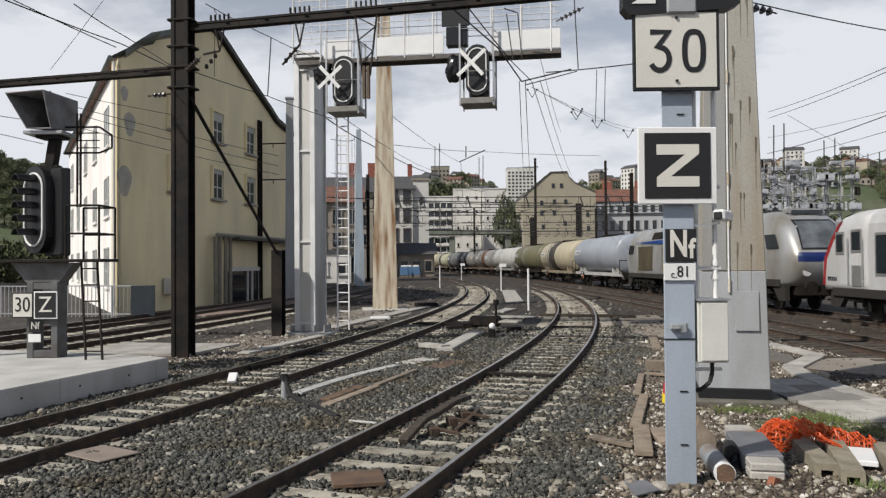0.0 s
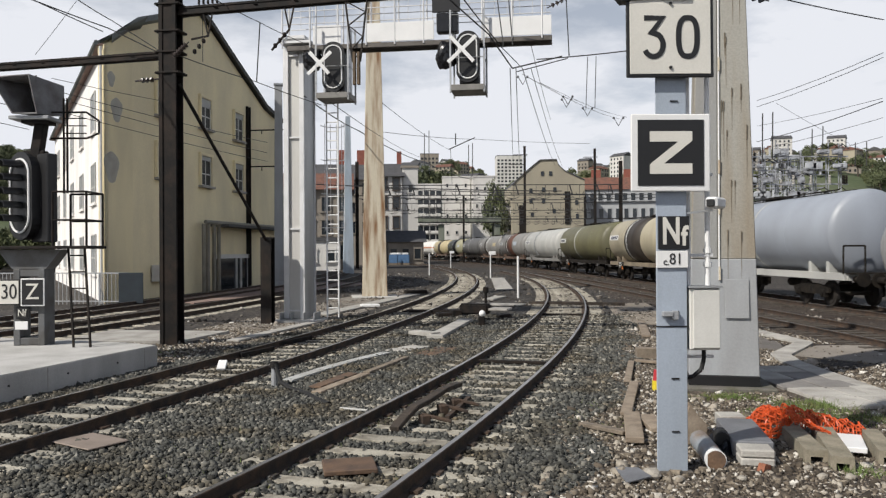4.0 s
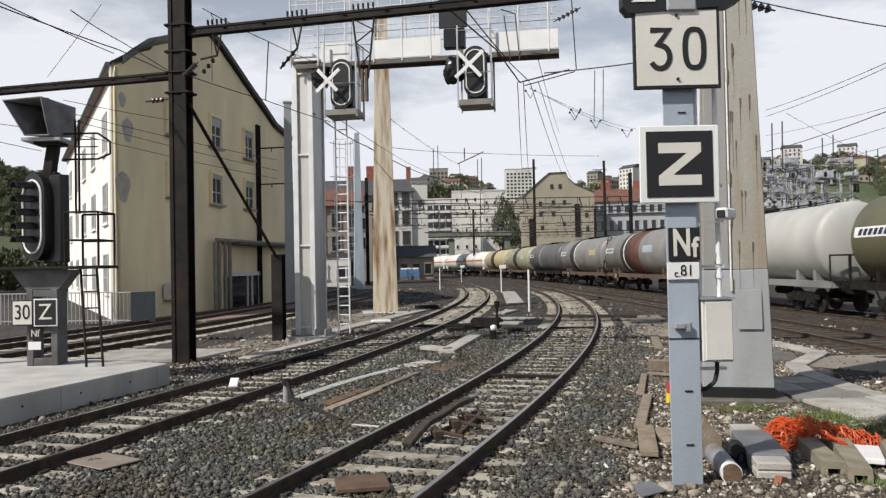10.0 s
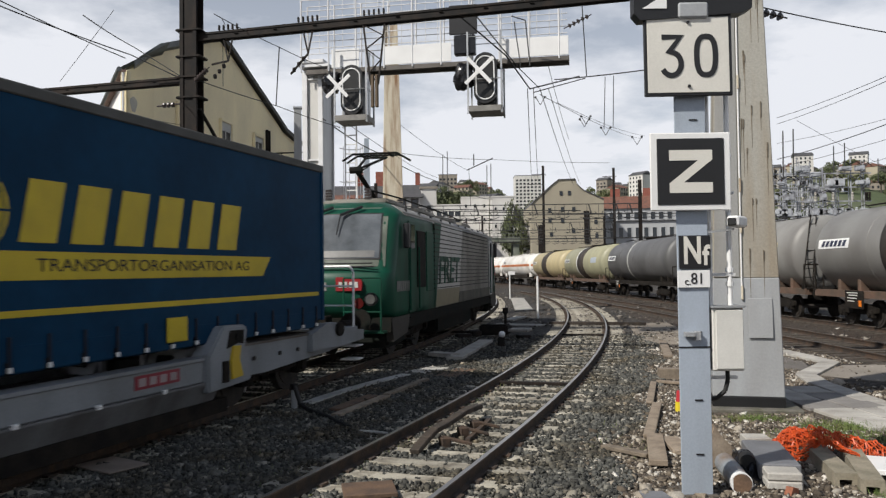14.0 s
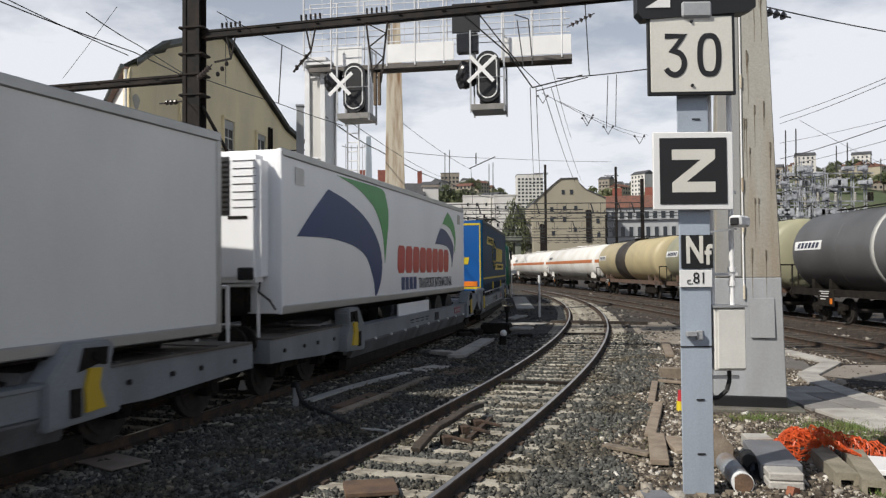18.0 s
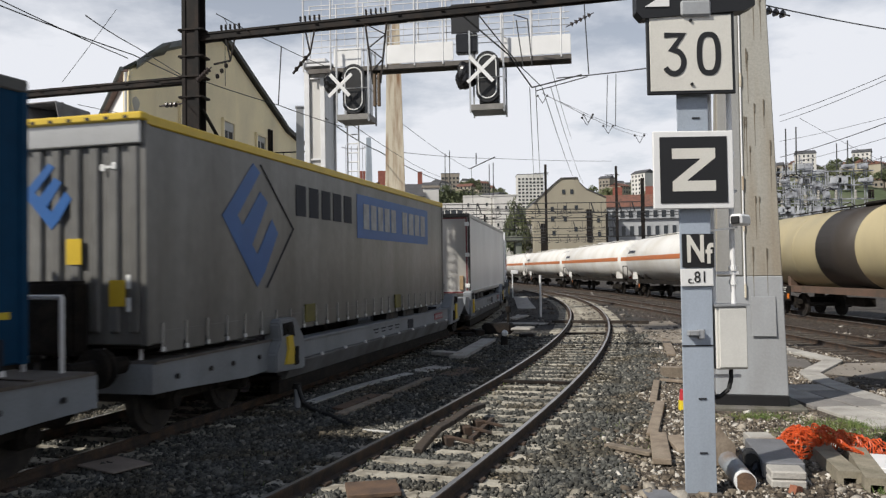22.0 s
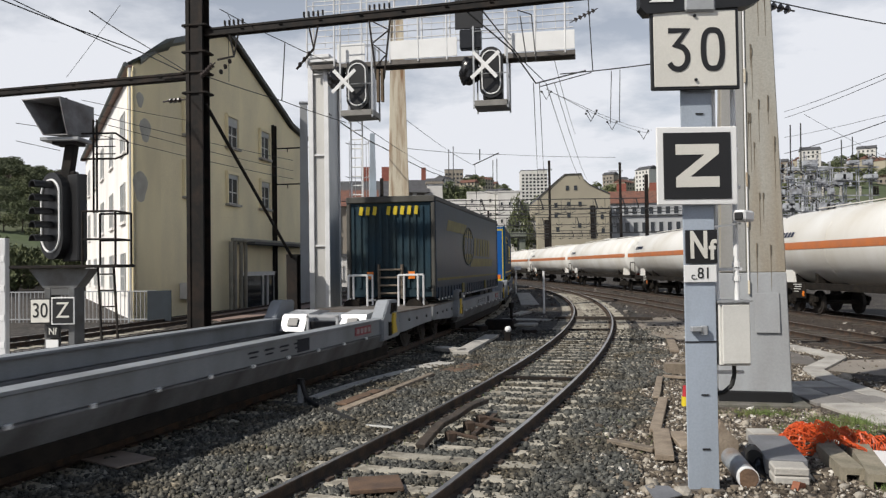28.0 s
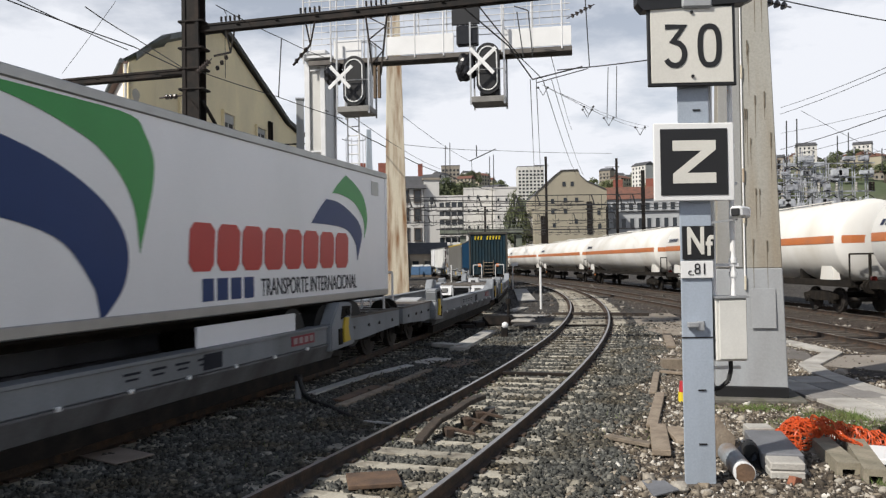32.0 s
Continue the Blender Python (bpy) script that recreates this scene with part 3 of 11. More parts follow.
    pieces("bracket", bm, GALV_LIGHT, th)
    bm = B()
    pipe(bm, [(0.36, -0.02, 1.23), (0.36, -0.02, 1.12), (0.33, -0.03, 1.02), (0.25, -0.02, 0.95), (0.16, 0.0, 0.93)], 0.022, 8)
    part("cable", bm, RUBBER, th, "thick black cable")
    # small camera on an arm
    bm = B()
    bar(bm, (0.15, -0.12, 2.60), (0.42, -0.12, 2.63), 0.03, 0.02)
    part("camera_arm", bm, GALV, th)
    bm = B()
    box(bm, (0.44, -0.16, 2.70), (0.12, 0.28, 0.11), Matrix.Rotation(radians(-38), 3, "Z"), 0.02)
    cm = part("surveillance_camera", bm, WHITE, th, "small white surveillance camera")
    bm = B()
    box(bm, (0.35, -0.27, 2.695), (0.085, 0.02, 0.075), Matrix.Rotation(radians(-38), 3, "Z"), 0.01)
    part("lens_hood", bm, SIGNBLACK, cm)
    return th


sign_post()


# ---- tall tapered pylon behind the post ----
def pylon():
    th = thing("catenary_pylon", "tall tapered steel pylon, cream above and grey below, rust-streaked", "pylon", pose(4.71, 12.95, 0, 0, 0, -14))
    def tube(z0, z1, w0, w1, material, name, label=""):
        bm = B()
        for z, w in ((z0, w0), (z1, w1)):
            for u, v in ((-1, -1), (1, -1), (1, 1), (-1, 1)):
                bm.verts.new((u * w / 2, v * w / 2 * 0.85, z))
        vs = list(bm.verts)
        for i in range(4):
            bm.faces.new((vs[i], vs[(i + 1) % 4], vs[4 + (i + 1) % 4], vs[4 + i]))
        bm.faces.new(vs[4:8])
        bm.faces.new(vs[3::-1])
        bmesh.ops.bevel(bm, geom=bm.edges[:], offset=0.012, segments=1, affect="EDGES")
        return part(name, bm, material, th, label)
    tube(0.0, 0.22, 1.08, 1.075, SIGNBLACK, "foot", "black-painted foot")
    low = tube(0.22, 2.08, 1.07, 0.985, PYLON_LOW, "lower_shaft", "grey-painted lower shaft")
    tube(2.08, 10.5, 0.98, 0.52, PYLON_TOP, "upper_shaft", "cream upper shaft with rust streaks")
    bm = B()
    box(bm, (0.20, -0.455, 1.45), (0.36, 0.012, 0.62), Matrix.Rotation(radians(-3), 3, "X"), 0.004)
    part("access_panel", bm, PYLON_LOW, low)
    bm = B()
    # added grey plate paints the shaded left side; thin pipe on its edge
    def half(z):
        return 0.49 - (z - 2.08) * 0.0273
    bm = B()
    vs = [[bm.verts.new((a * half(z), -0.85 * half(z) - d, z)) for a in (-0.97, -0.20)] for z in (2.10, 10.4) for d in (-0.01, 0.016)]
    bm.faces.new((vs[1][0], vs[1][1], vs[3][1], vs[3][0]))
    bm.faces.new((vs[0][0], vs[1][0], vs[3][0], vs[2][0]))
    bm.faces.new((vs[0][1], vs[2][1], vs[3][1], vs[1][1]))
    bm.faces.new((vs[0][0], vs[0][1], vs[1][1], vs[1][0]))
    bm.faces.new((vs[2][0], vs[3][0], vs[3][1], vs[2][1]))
    part("grey_channel", bm, mat("side_shade_grey", (0.27, 0.27, 0.262), 0.65, 0, 0.12, 2, 0.1, 30, (0.22, 0.21, 0.19), 0.4, 6), th, "added grey plate in the tone of the pylon's shaded side")
    bm = B()
    pts = [(-0.13 * half(z), -0.85 * half(z) - 0.02, z) for z in (1.75, 2.5, 4.0, 6.0, 8.0, 10.4)]
    pipe(bm, pts, 0.013, 6)
    part("thin_conduit", bm, WHITE, th)
    bm = B()
    for z in (1.85, 2.9, 3.55, 5.2):
        w = half(z)
        box(bm, (-0.12 * w, -0.85 * w - 0.03, z), (0.03, 0.03, 0.22), None, 0.005)
    pieces("cable_sleeve", bm, RUSTPOST, th)
    bm = B()
    rr = random.Random(21)
    runs = []
    for i in range(13):
        z = 2.7 + i * 0.58 + rr.uniform(-0.4, 0.4)
        w = 0.49 - (z - 2.08) * 0.027
        for sx in (-1, 1):
            px, run = w * rr.uniform(-0.05, 0.85), rr.uniform(0.25, 0.9)
            box(bm, (px, -w * 0.86, z), (0.016, 0.02, rr.uniform(0.08, 0.26)))
            runs.append((px, z, run))
    rm = B()
    for px, z, run in runs:  # rust that has run down from each slit
        a = [rm.verts.new((px + k * (0.008 if f else 0.002), -(0.49 - (z - f * run - 2.08) * 0.027) * 0.855 - 0.004, z - (1 - f) * run)) for f, k in ((1, -1), (1, 1), (0, 1), (0, -1))]
        for v in a:
            v.co.y = -0.85 * (0.49 - (v.co.z - 2.08) * 0.0273) - 0.004
        rm.faces.new(a)
    tagged(part("rust_run", rm, mat("rust_run", (0.24, 0.20, 0.145), 0.9, 0, 0.3, 8), th), kind="stuff")
    tagged(part("drain_slit", bm, mat("rusty_slit", (0.20, 0.165, 0.12), 0.9, 0, 0.3, 8), th), kind="stuff")
    bm = B()
    box(bm, (0, 0, 0.015), (1.5, 1.32, 0.09), None, 0.02)
    tagged(part("pylon_footing", bm, mat("dark_footing", (0.15, 0.14, 0.125), 0.9, 0, 0.3, 3, 0.4, 40, (0.09, 0.09, 0.06), 0.5)), "low concrete footing under the tall pylon", "footing").matrix_world = th.matrix_world @ pose(0, 0, 0, 0, 0, 3)
    return th


pylon()


# ---- platform end with its signal ----
def platform():
    a, b = Vector((-6.52, 11.6, 0)), Vector((-5.42, 15.55, 0))
    d = (b - a).normalized()
    n = Vector((-d.y, d.x, 0))
    back = a - d * 16
    bm = B()
    pts = [back, b, b + n * 0.9 + d * 0.25, b + n * 6.5 + d * 0.6, back + n * 6.5]
    prism(bm, [(p.x, p.y) for p in pts], "z", -0.05, 0.42)
    bmesh.ops.bevel(bm, geom=[e for e in bm.edges if all(v.co.z > 0.4 for v in e.verts)], offset=0.02, segments=2, affect="EDGES")
    p = tagged(part("platform", bm, CONCRETE), "pale concrete platform end beside the track", "platform", kind="structure")
    bm = B()
    for i in range(6):
        c = b - d * (1.2 + i * 1.25) + Vector((0, 0, 0.24)) - n * 0.004
        rod(bm, c, c - n * 0.012, 0.018, 8)
    pieces("drain_hole", bm, SIGNBLACK, p)
    bm = B()
    for i in range(9):
        c = b - d * (0.4 + i * 2.5)
        bar(bm, c + Vector((0, 0, 0.0)) - n * 0.003, c + Vector((0, 0, 0.40)) - n * 0.003, 0.012, 0.006)
    pieces("joint", bm, SLAB, p)
    return p


platform()


def small_sign(th, name, c, w, h, words, rim, face, ink, label):
    p = flat_plate(th, name, c, w, h, 0.025, rim, 0.005, 0, label)
    flat_plate(p, "plate_face", (c[0], c[1] - 0.016, c[2]), w - 0.05, h - 0.05, 0.01, face, 0.002)
    lettering("letters", words, h * 0.82, pose(c[0], c[1] - 0.025, c[2]) @ FACE, ink, p, 0.003, (w - 0.05) * (0.78 if len(words) > 1 else 0.62))
    return p


SIGNAL_GREY = mat("dark_signal_grey", (0.13, 0.135, 0.14), 0.6, 0.1, 0.25, 3, 0.2, 40, (0.08, 0.075, 0.07), 0.5)


def platform_signal():
    th = thing("light_signal", "black railway light signal with a white ring and hooded lamp box", "signal", pose(-7.93, 15.8, 0.42))
    bm = B()
    for sx in (-0.24, 0.24):
        box(bm, (sx, 0, 0.75), (0.13, 0.42, 1.5), None, 0.01)
    for z in (0.08, 0.75, 1.42):
        box(bm, (0, 0, z), (0.40, 0.40, 0.14), None, 0.01)
    part("base_frame", bm, SIGNAL_GREY, th, "dark grey steel base frame")
    bm = B()
    prism(bm, [(-0.33, 1.5), (0.33, 1.5), (0.62, 1.88), (-0.62, 1.88)], "y", -0.2, 0.2)
    part("bracket", bm, SIGNAL_GREY, th)
    bm = B()
    box(bm, (0.18, 0, 1.92), (2.15, 0.85, 0.06), None, 0.01)
    part("walkway", bm, BLACK, th, "dark steel maintenance platform")
    bm = B()
    prism(bm, [(-0.28 + 0.42 * math.cos(a), 2.95 + (0.46 if math.sin(a) > 0 else -0.46) + 0.42 * math.sin(a)) for a in [i * math.pi / 12 for i in range(24)]], "y", -0.16, 0.16)
    box(bm, (0.1, 0.12, 2.9), (0.55, 0.22, 1.75), None, 0.02)
    head = part("backplate", bm, SIGNBLACK, th, "black rounded backplate")
    head.matrix_basis = pose(0.04, 0, 0, 0, 0, -33)
    bm = B()
    ringp = [(-0.28 + 0.33 * math.cos(a), -0.175, 2.95 + (0.40 if math.sin(a) > 0 else -0.40) + 0.33 * math.sin(a)) for a in [i * math.pi / 14 for i in range(29)]]
    pipe(bm, ringp, 0.022, 6)
    part("white_ring", bm, WHITE, head)
    for i in range(5):
        bm = B()
        z = 3.52 - i * 0.27
        arc = [(q * math.pi / 10, 0.13) for q in range(11)] + [(q * math.pi / 10, 0.115) for q in range(10, -1, -1)]
        prism(bm, [(-0.28 + r * math.cos(q), z + r * math.sin(q)) for q, r in arc], "y", -0.55, -0.16)
        part("lamp_hood", bm, SIGNBLACK, head)
    bm = B()
    box(bm, (0.06, 0.1, 4.05), (0.20, 0.22, 0.75), Matrix.Rotation(radians(9), 3, "Y"), 0.02)
    box(bm, (0.08, 0.05, 4.40), (0.50, 0.4, 0.06))
    box(bm, (0.0, 0.1, 3.80), (0.42, 0.2, 0.10), None, 0.02)
    part("neck", bm, BLACK, th)
    # hooded lamp box, its open mouth turned to the platform
    bm = B()
    mouth = [bm.verts.new(p) for p in ((-0.62, -0.45, 5.22), (0.14, -0.45, 5.27), (0.22, -0.30, 4.53), (-0.27, -0.30, 4.53))]
    rear = [bm.verts.new(p) for p in ((-0.20, 0.45, 5.24), (0.40, 0.45, 5.22), (0.40, 0.45, 4.60), (-0.10, 0.45, 4.60))]
    bm.faces.new(rear)
    for i in range(4):
        bm.faces.new((mouth[i], mouth[(i + 1) % 4], rear[(i + 1) % 4], rear[i]))
    bmesh.ops.recalc_face_normals(bm, faces=bm.faces)
    bmesh.ops.solidify(bm, geom=bm.faces[:], thickness=0.025)
    hood = part("lamp_box", bm, mat("weathered_hood_grey", (0.22, 0.22, 0.225), 0.6, 0.2, 0.3, 3, 0.2, 40, (0.13, 0.12, 0.12), 0.5), th, "grey hooded lamp box, open at the mouth")
    bm = B()
    prism(bm, [(-0.20, 5.15), (0.33, 5.15), (0.34, 4.66), (-0.08, 4.66)], "y", 0.24, 0.26)
    part("lamp_glass", bm, GLASS, hood)
    bm = B()
    box(bm, (0.02, 0.05, 4.47), (0.78, 0.6, 0.07), None, 0.01)
    part("hood_tray", bm, PYLON_LOW, hood)
    bm = B()
    rod(bm, (-0.05, 0.2, 5.23), (-0.05, 0.2, 5.38), 0.05, 8, 0.02)
    part("hood_vent", bm, BLACK, hood)
    # railing and ladder
    bm = B()
    for x, y in ((0.55, -0.38), (1.2, -0.38), (1.2, 0.38), (0.55, 0.38)):
        rod(bm, (x, y, 1.92), (x, y, 3.0), 0.022, 6)
    for z in (2.45, 3.0):
        pipe(bm, [(0.55, -0.38, z), (1.2, -0.38, z), (1.2, 0.38, z), (0.55, 0.38, z)], 0.02, 6)
    pieces("railing_bar", bm, BLACK, th)
    bm = B()
    for x in (0.55, 0.62):
        rod(bm, (x, 0.1, 3.0), (x, 0.1, 4.9), 0.02, 6)
    pipe(bm, [(0.30, 0.1, 4.62), (1.0, 0.1, 4.62), (1.25, 0.1, 4.45), (1.25, 0.1, 4.2), (1.0, 0.1, 4.1), (0.3, 0.1, 4.1)], 0.02, 6)
    for z in (4.2, 4.35, 4.5):
        rod(bm, (0.55, 0.1, z), (1.0, 0.1, z), 0.012, 6)
    pieces("upper_railing_bar", bm, BLACK, th)
    for dx in (0.0, 0.32):
        bm = B()
        rod(bm, (0.72 + dx, -0.1, 1.92), (1.02 + dx * 1.0, -0.55, 0.0), 0.026, 6)
        part("ladder_rail", bm, BLACK, th)
    for i in range(6):
        bm = B()
        k = (i + 0.5) / 6
        rod(bm, (0.72 + 0.3 * k, -0.1 - 0.45 * k, 1.92 * (1 - k)), (1.04 + 0.3 * k, -0.1 - 0.45 * k, 1.92 * (1 - k)), 0.014, 6)
        part("rung", bm, BLACK, th)
    small_sign(th, "speed_plate", (-0.33, -0.30, 1.05), 0.42, 0.50, "30", SIGNBLACK, CREAMSIGN, SIGNBLACK, "small white speed plate reading 30")
    small_sign(th, "zone_plate", (0.12, -0.30, 1.05), 0.46, 0.54, "Z", WHITE, SIGNBLACK, CREAMSIGN, "small black plate with a white Z")
    small_sign(th, "class_plate", (-0.10, -0.26, 0.64), 0.26, 0.24, "Nf", SIGNBLACK, SIGNBLACK, CREAMSIGN, "small black plate with white letters")
    flat_plate(th, "number_plate", (-0.12, -0.26, 0.40), 0.25, 0.16, 0.02, WHITE, 0.004, 0, "small white number plate")
    return th


platform_signal()


# ---- pale post further along the platform ----
th = thing("platform_post", "pale galvanised post standing on the platform", "post", pose(-9.35, 16.05, 0.42))
bm = B()
box(bm, (0, 0, 1.26), (0.24, 0.16, 2.52), None, 0.015)
part("post", bm, GALV_LIGHT, th)
bm = B()
for z in (0.35, 0.9, 1.5, 2.1):
    box(bm, (0.06, -0.085, z), (0.08, 0.02, 0.12), None, 0.004)
pieces("notice", bm, WHITE, th)
bm = B()
box(bm, (0, 0, 0.02), (0.42, 0.34, 0.04), None, 0.01)
part("base_plate", bm, GALV, th)


# ---- portal over the left-hand track ----
ACROSS = Vector((0.968, -0.25, 0))  # square to the tracks at the portal
POLE = Vector((-6.33, 19.22, 0))


def h_column(bm, x, y, z0, z1, w, d, t=0.03):
    box(bm, (x, y - d / 2, (z0 + z1) / 2), (w, t, z1 - z0))
    box(bm, (x, y + d / 2, (z0 + z1) / 2), (w, t, z1 - z0))
    box(bm, (x, y, (z0 + z1) / 2), (t, d, z1 - z0))


def portal():
    th = thing("catenary_portal", "black steel portal pole with long crossbeams over the tracks", "catenary portal")
    bm = B()
    box(bm, (0, 0, 6.2), (0.03, 0.34, 12.6))
    p = part("pole", bm, BLACK, th, "black steel pole built up of plates")
    bm = B()
    for sy in (-0.17, 0.17):
        box(bm, (0, sy, 6.2), (0.44, 0.03, 12.6))
    for sx in (-0.17, 0.17):
        box(bm, (sx, -0.196, 6.2), (0.09, 0.03, 12.5))
    pieces("flange_plate", bm, BLACK, p)
    p.matrix_basis = Matrix.Translation(POLE) @ Matrix.Rotation(radians(-8), 4, "Z")
    def beam(a, b, z, h, name):
        bm = B()
        for dz in (0, h):
            bar(bm, (a.x, a.y, z + dz), (b.x, b.y, z + dz), 0.09, 0.05)
            off = Vector((-ACROSS.y, ACROSS.x, 0)) * 0.15
            bar(bm, (a.x + off.x, a.y + off.y, z + dz), (b.x + off.x, b.y + off.y, z + dz), 0.09, 0.05)
        n = 12
        for i in range(n):
            u, v = a + (b - a) * i / n, a + (b - a) * (i + 1) / n
            bar(bm, (u.x, u.y, z + (0 if i % 2 else h)), (v.x, v.y, z + (h if i % 2 else 0)), 0.04, 0.04)
            bar(bm, (u.x, u.y, z + h / 2), (u.x, u.y, z + h / 2 + 0.01), 0.09, h)
        bar(bm, (a.x, a.y, z + h / 2), (b.x, b.y, z + h / 2), 0.05, h * 0.9)
        return part(name, bm, BLACK, th)
    beam(POLE + ACROSS * 0.2, POLE + ACROSS * 12.5, 7.98, 0.14, "right_crossbeam")
    beam(POLE - ACROSS * 0.2, POLE - ACROSS * 10.5, 6.97, 0.12, "left_crossbeam")
    for z in (6.55, 7.05, 7.55, 8.2):
        bm = B()
        box(bm, (0, 0, z), (0.60, 0.46, 0.05), None, 0.01)
        for sx in (-0.3, 0.3):
            rod(bm, (sx, -0.2, z), (sx, 0.2, z), 0.03, 6)
        part("collar", bm, BLACK, th).matrix_basis = p.matrix_basis
    bm = B()
    pipe(bm, [POLE - ACROSS * 0.25 + Vector((0, -0.2, 6.4)), POLE - ACROSS * 0.9 + Vector((0, -0.2, 6.38))], 0.02, 6)
    for k in range(3):
        c = POLE - ACROSS * (0.45 + 0.12 * k) + Vector((0, -0.2, 6.39))
        rod(bm, c - ACROSS * 0.025, c + ACROSS * 0.025, 0.06, 8)
    part("insulator", bm, INSUL, th)
    # hanging arms
    for d, drop in ((3.1, 1.0), (4.75, 2.0), (1.0, 0.6)):
        bm = B()
        top = POLE + ACROSS * d + Vector((0, 0, 7.95))
        if d == 4.75:  # lattice drop arm with timber insulator
            for sx in (-0.26, 0.26):
                bar(bm, top + ACROSS * sx, top + ACROSS * (sx * 0.35) + Vector((0, 0, -drop + 0.6)), 0.035, 0.035)
            for k in range(5):
                a, b2 = k / 5, (k + 1) / 5
                s0, s1 = (0.26 - 0.17 * a) * (1 if k % 2 else -1), (0.26 - 0.17 * b2) * (-1 if k % 2 else 1)
                bar(bm, top + ACROSS * s0 + Vector((0, 0, -1.4 * a)), top + ACROSS * s1 + Vector((0, 0, -1.4 * b2)), 0.025, 0.025)
            part("drop_arm", bm, BLACK, th)
            bm = B()
            for sx in (-0.05, 0.05):
                box(bm, top + ACROSS * sx + Vector((0, 0, -1.55)), (0.07, 0.08, 0.75), -14, 0.01)
            part("timber_insulator", bm, mat("brown_timber", (0.13, 0.085, 0.045), 0.7, 0, 0.3, 8), th)
        else:
            for sx in (-0.12, 0.12):
                bar(bm, top + ACROSS * sx, top + Vector((0, 0, -0.55)), 0.03, 0.03)
            bar(bm, top + Vector((0, 0, -0.55)), top - ACROSS * 0.45 + Vector((0, 0, -drop)), 0.04, 0.04)
            for k in range(3):
                c = top - ACROSS * (0.12 + 0.12 * k) + Vector((0, 0, -0.66 - 0.12 * k))
                rod(bm, c - ACROSS * 0.02, c + ACROSS * 0.02, 0.06, 8)
            part("drop_arm", bm, BLACK, th)
        bm = B()
        for k in range(5):
            box(bm, top + ACROSS * (k - 2) * 0.12 + Vector((0, 0, 0.28)), (0.03, 0.06, 0.12), -14)
        pieces("clamp", bm, BLACK, th)
    bm = B()
    rod(bm, POLE + ACROSS * 0.2 + Vector((0, 0, 6.3)), Vector((-5.14, 24.6, 2.5)), 0.045, 8)
    part("strut", bm, BLACK, th, "long diagonal black strut")
    return th


portal()


def strut_post():
    bm = B()
    h_column(bm, 0, 0, -0.1, 2.66, 0.34, 0.30)
    box(bm, (0, 0, 2.66), (0.36, 0.34, 0.03))
    box(bm, (0, -0.12, 1.3), (0.30, 0.03, 2.6))
    ob = part("strut_post", bm, BLACK)
    ob.matrix_world = pose(-5.14, 24.6, 0, 0, 0, -10)
    tagged(ob, "short black steel post holding the end of a strut", "post")


strut_post()


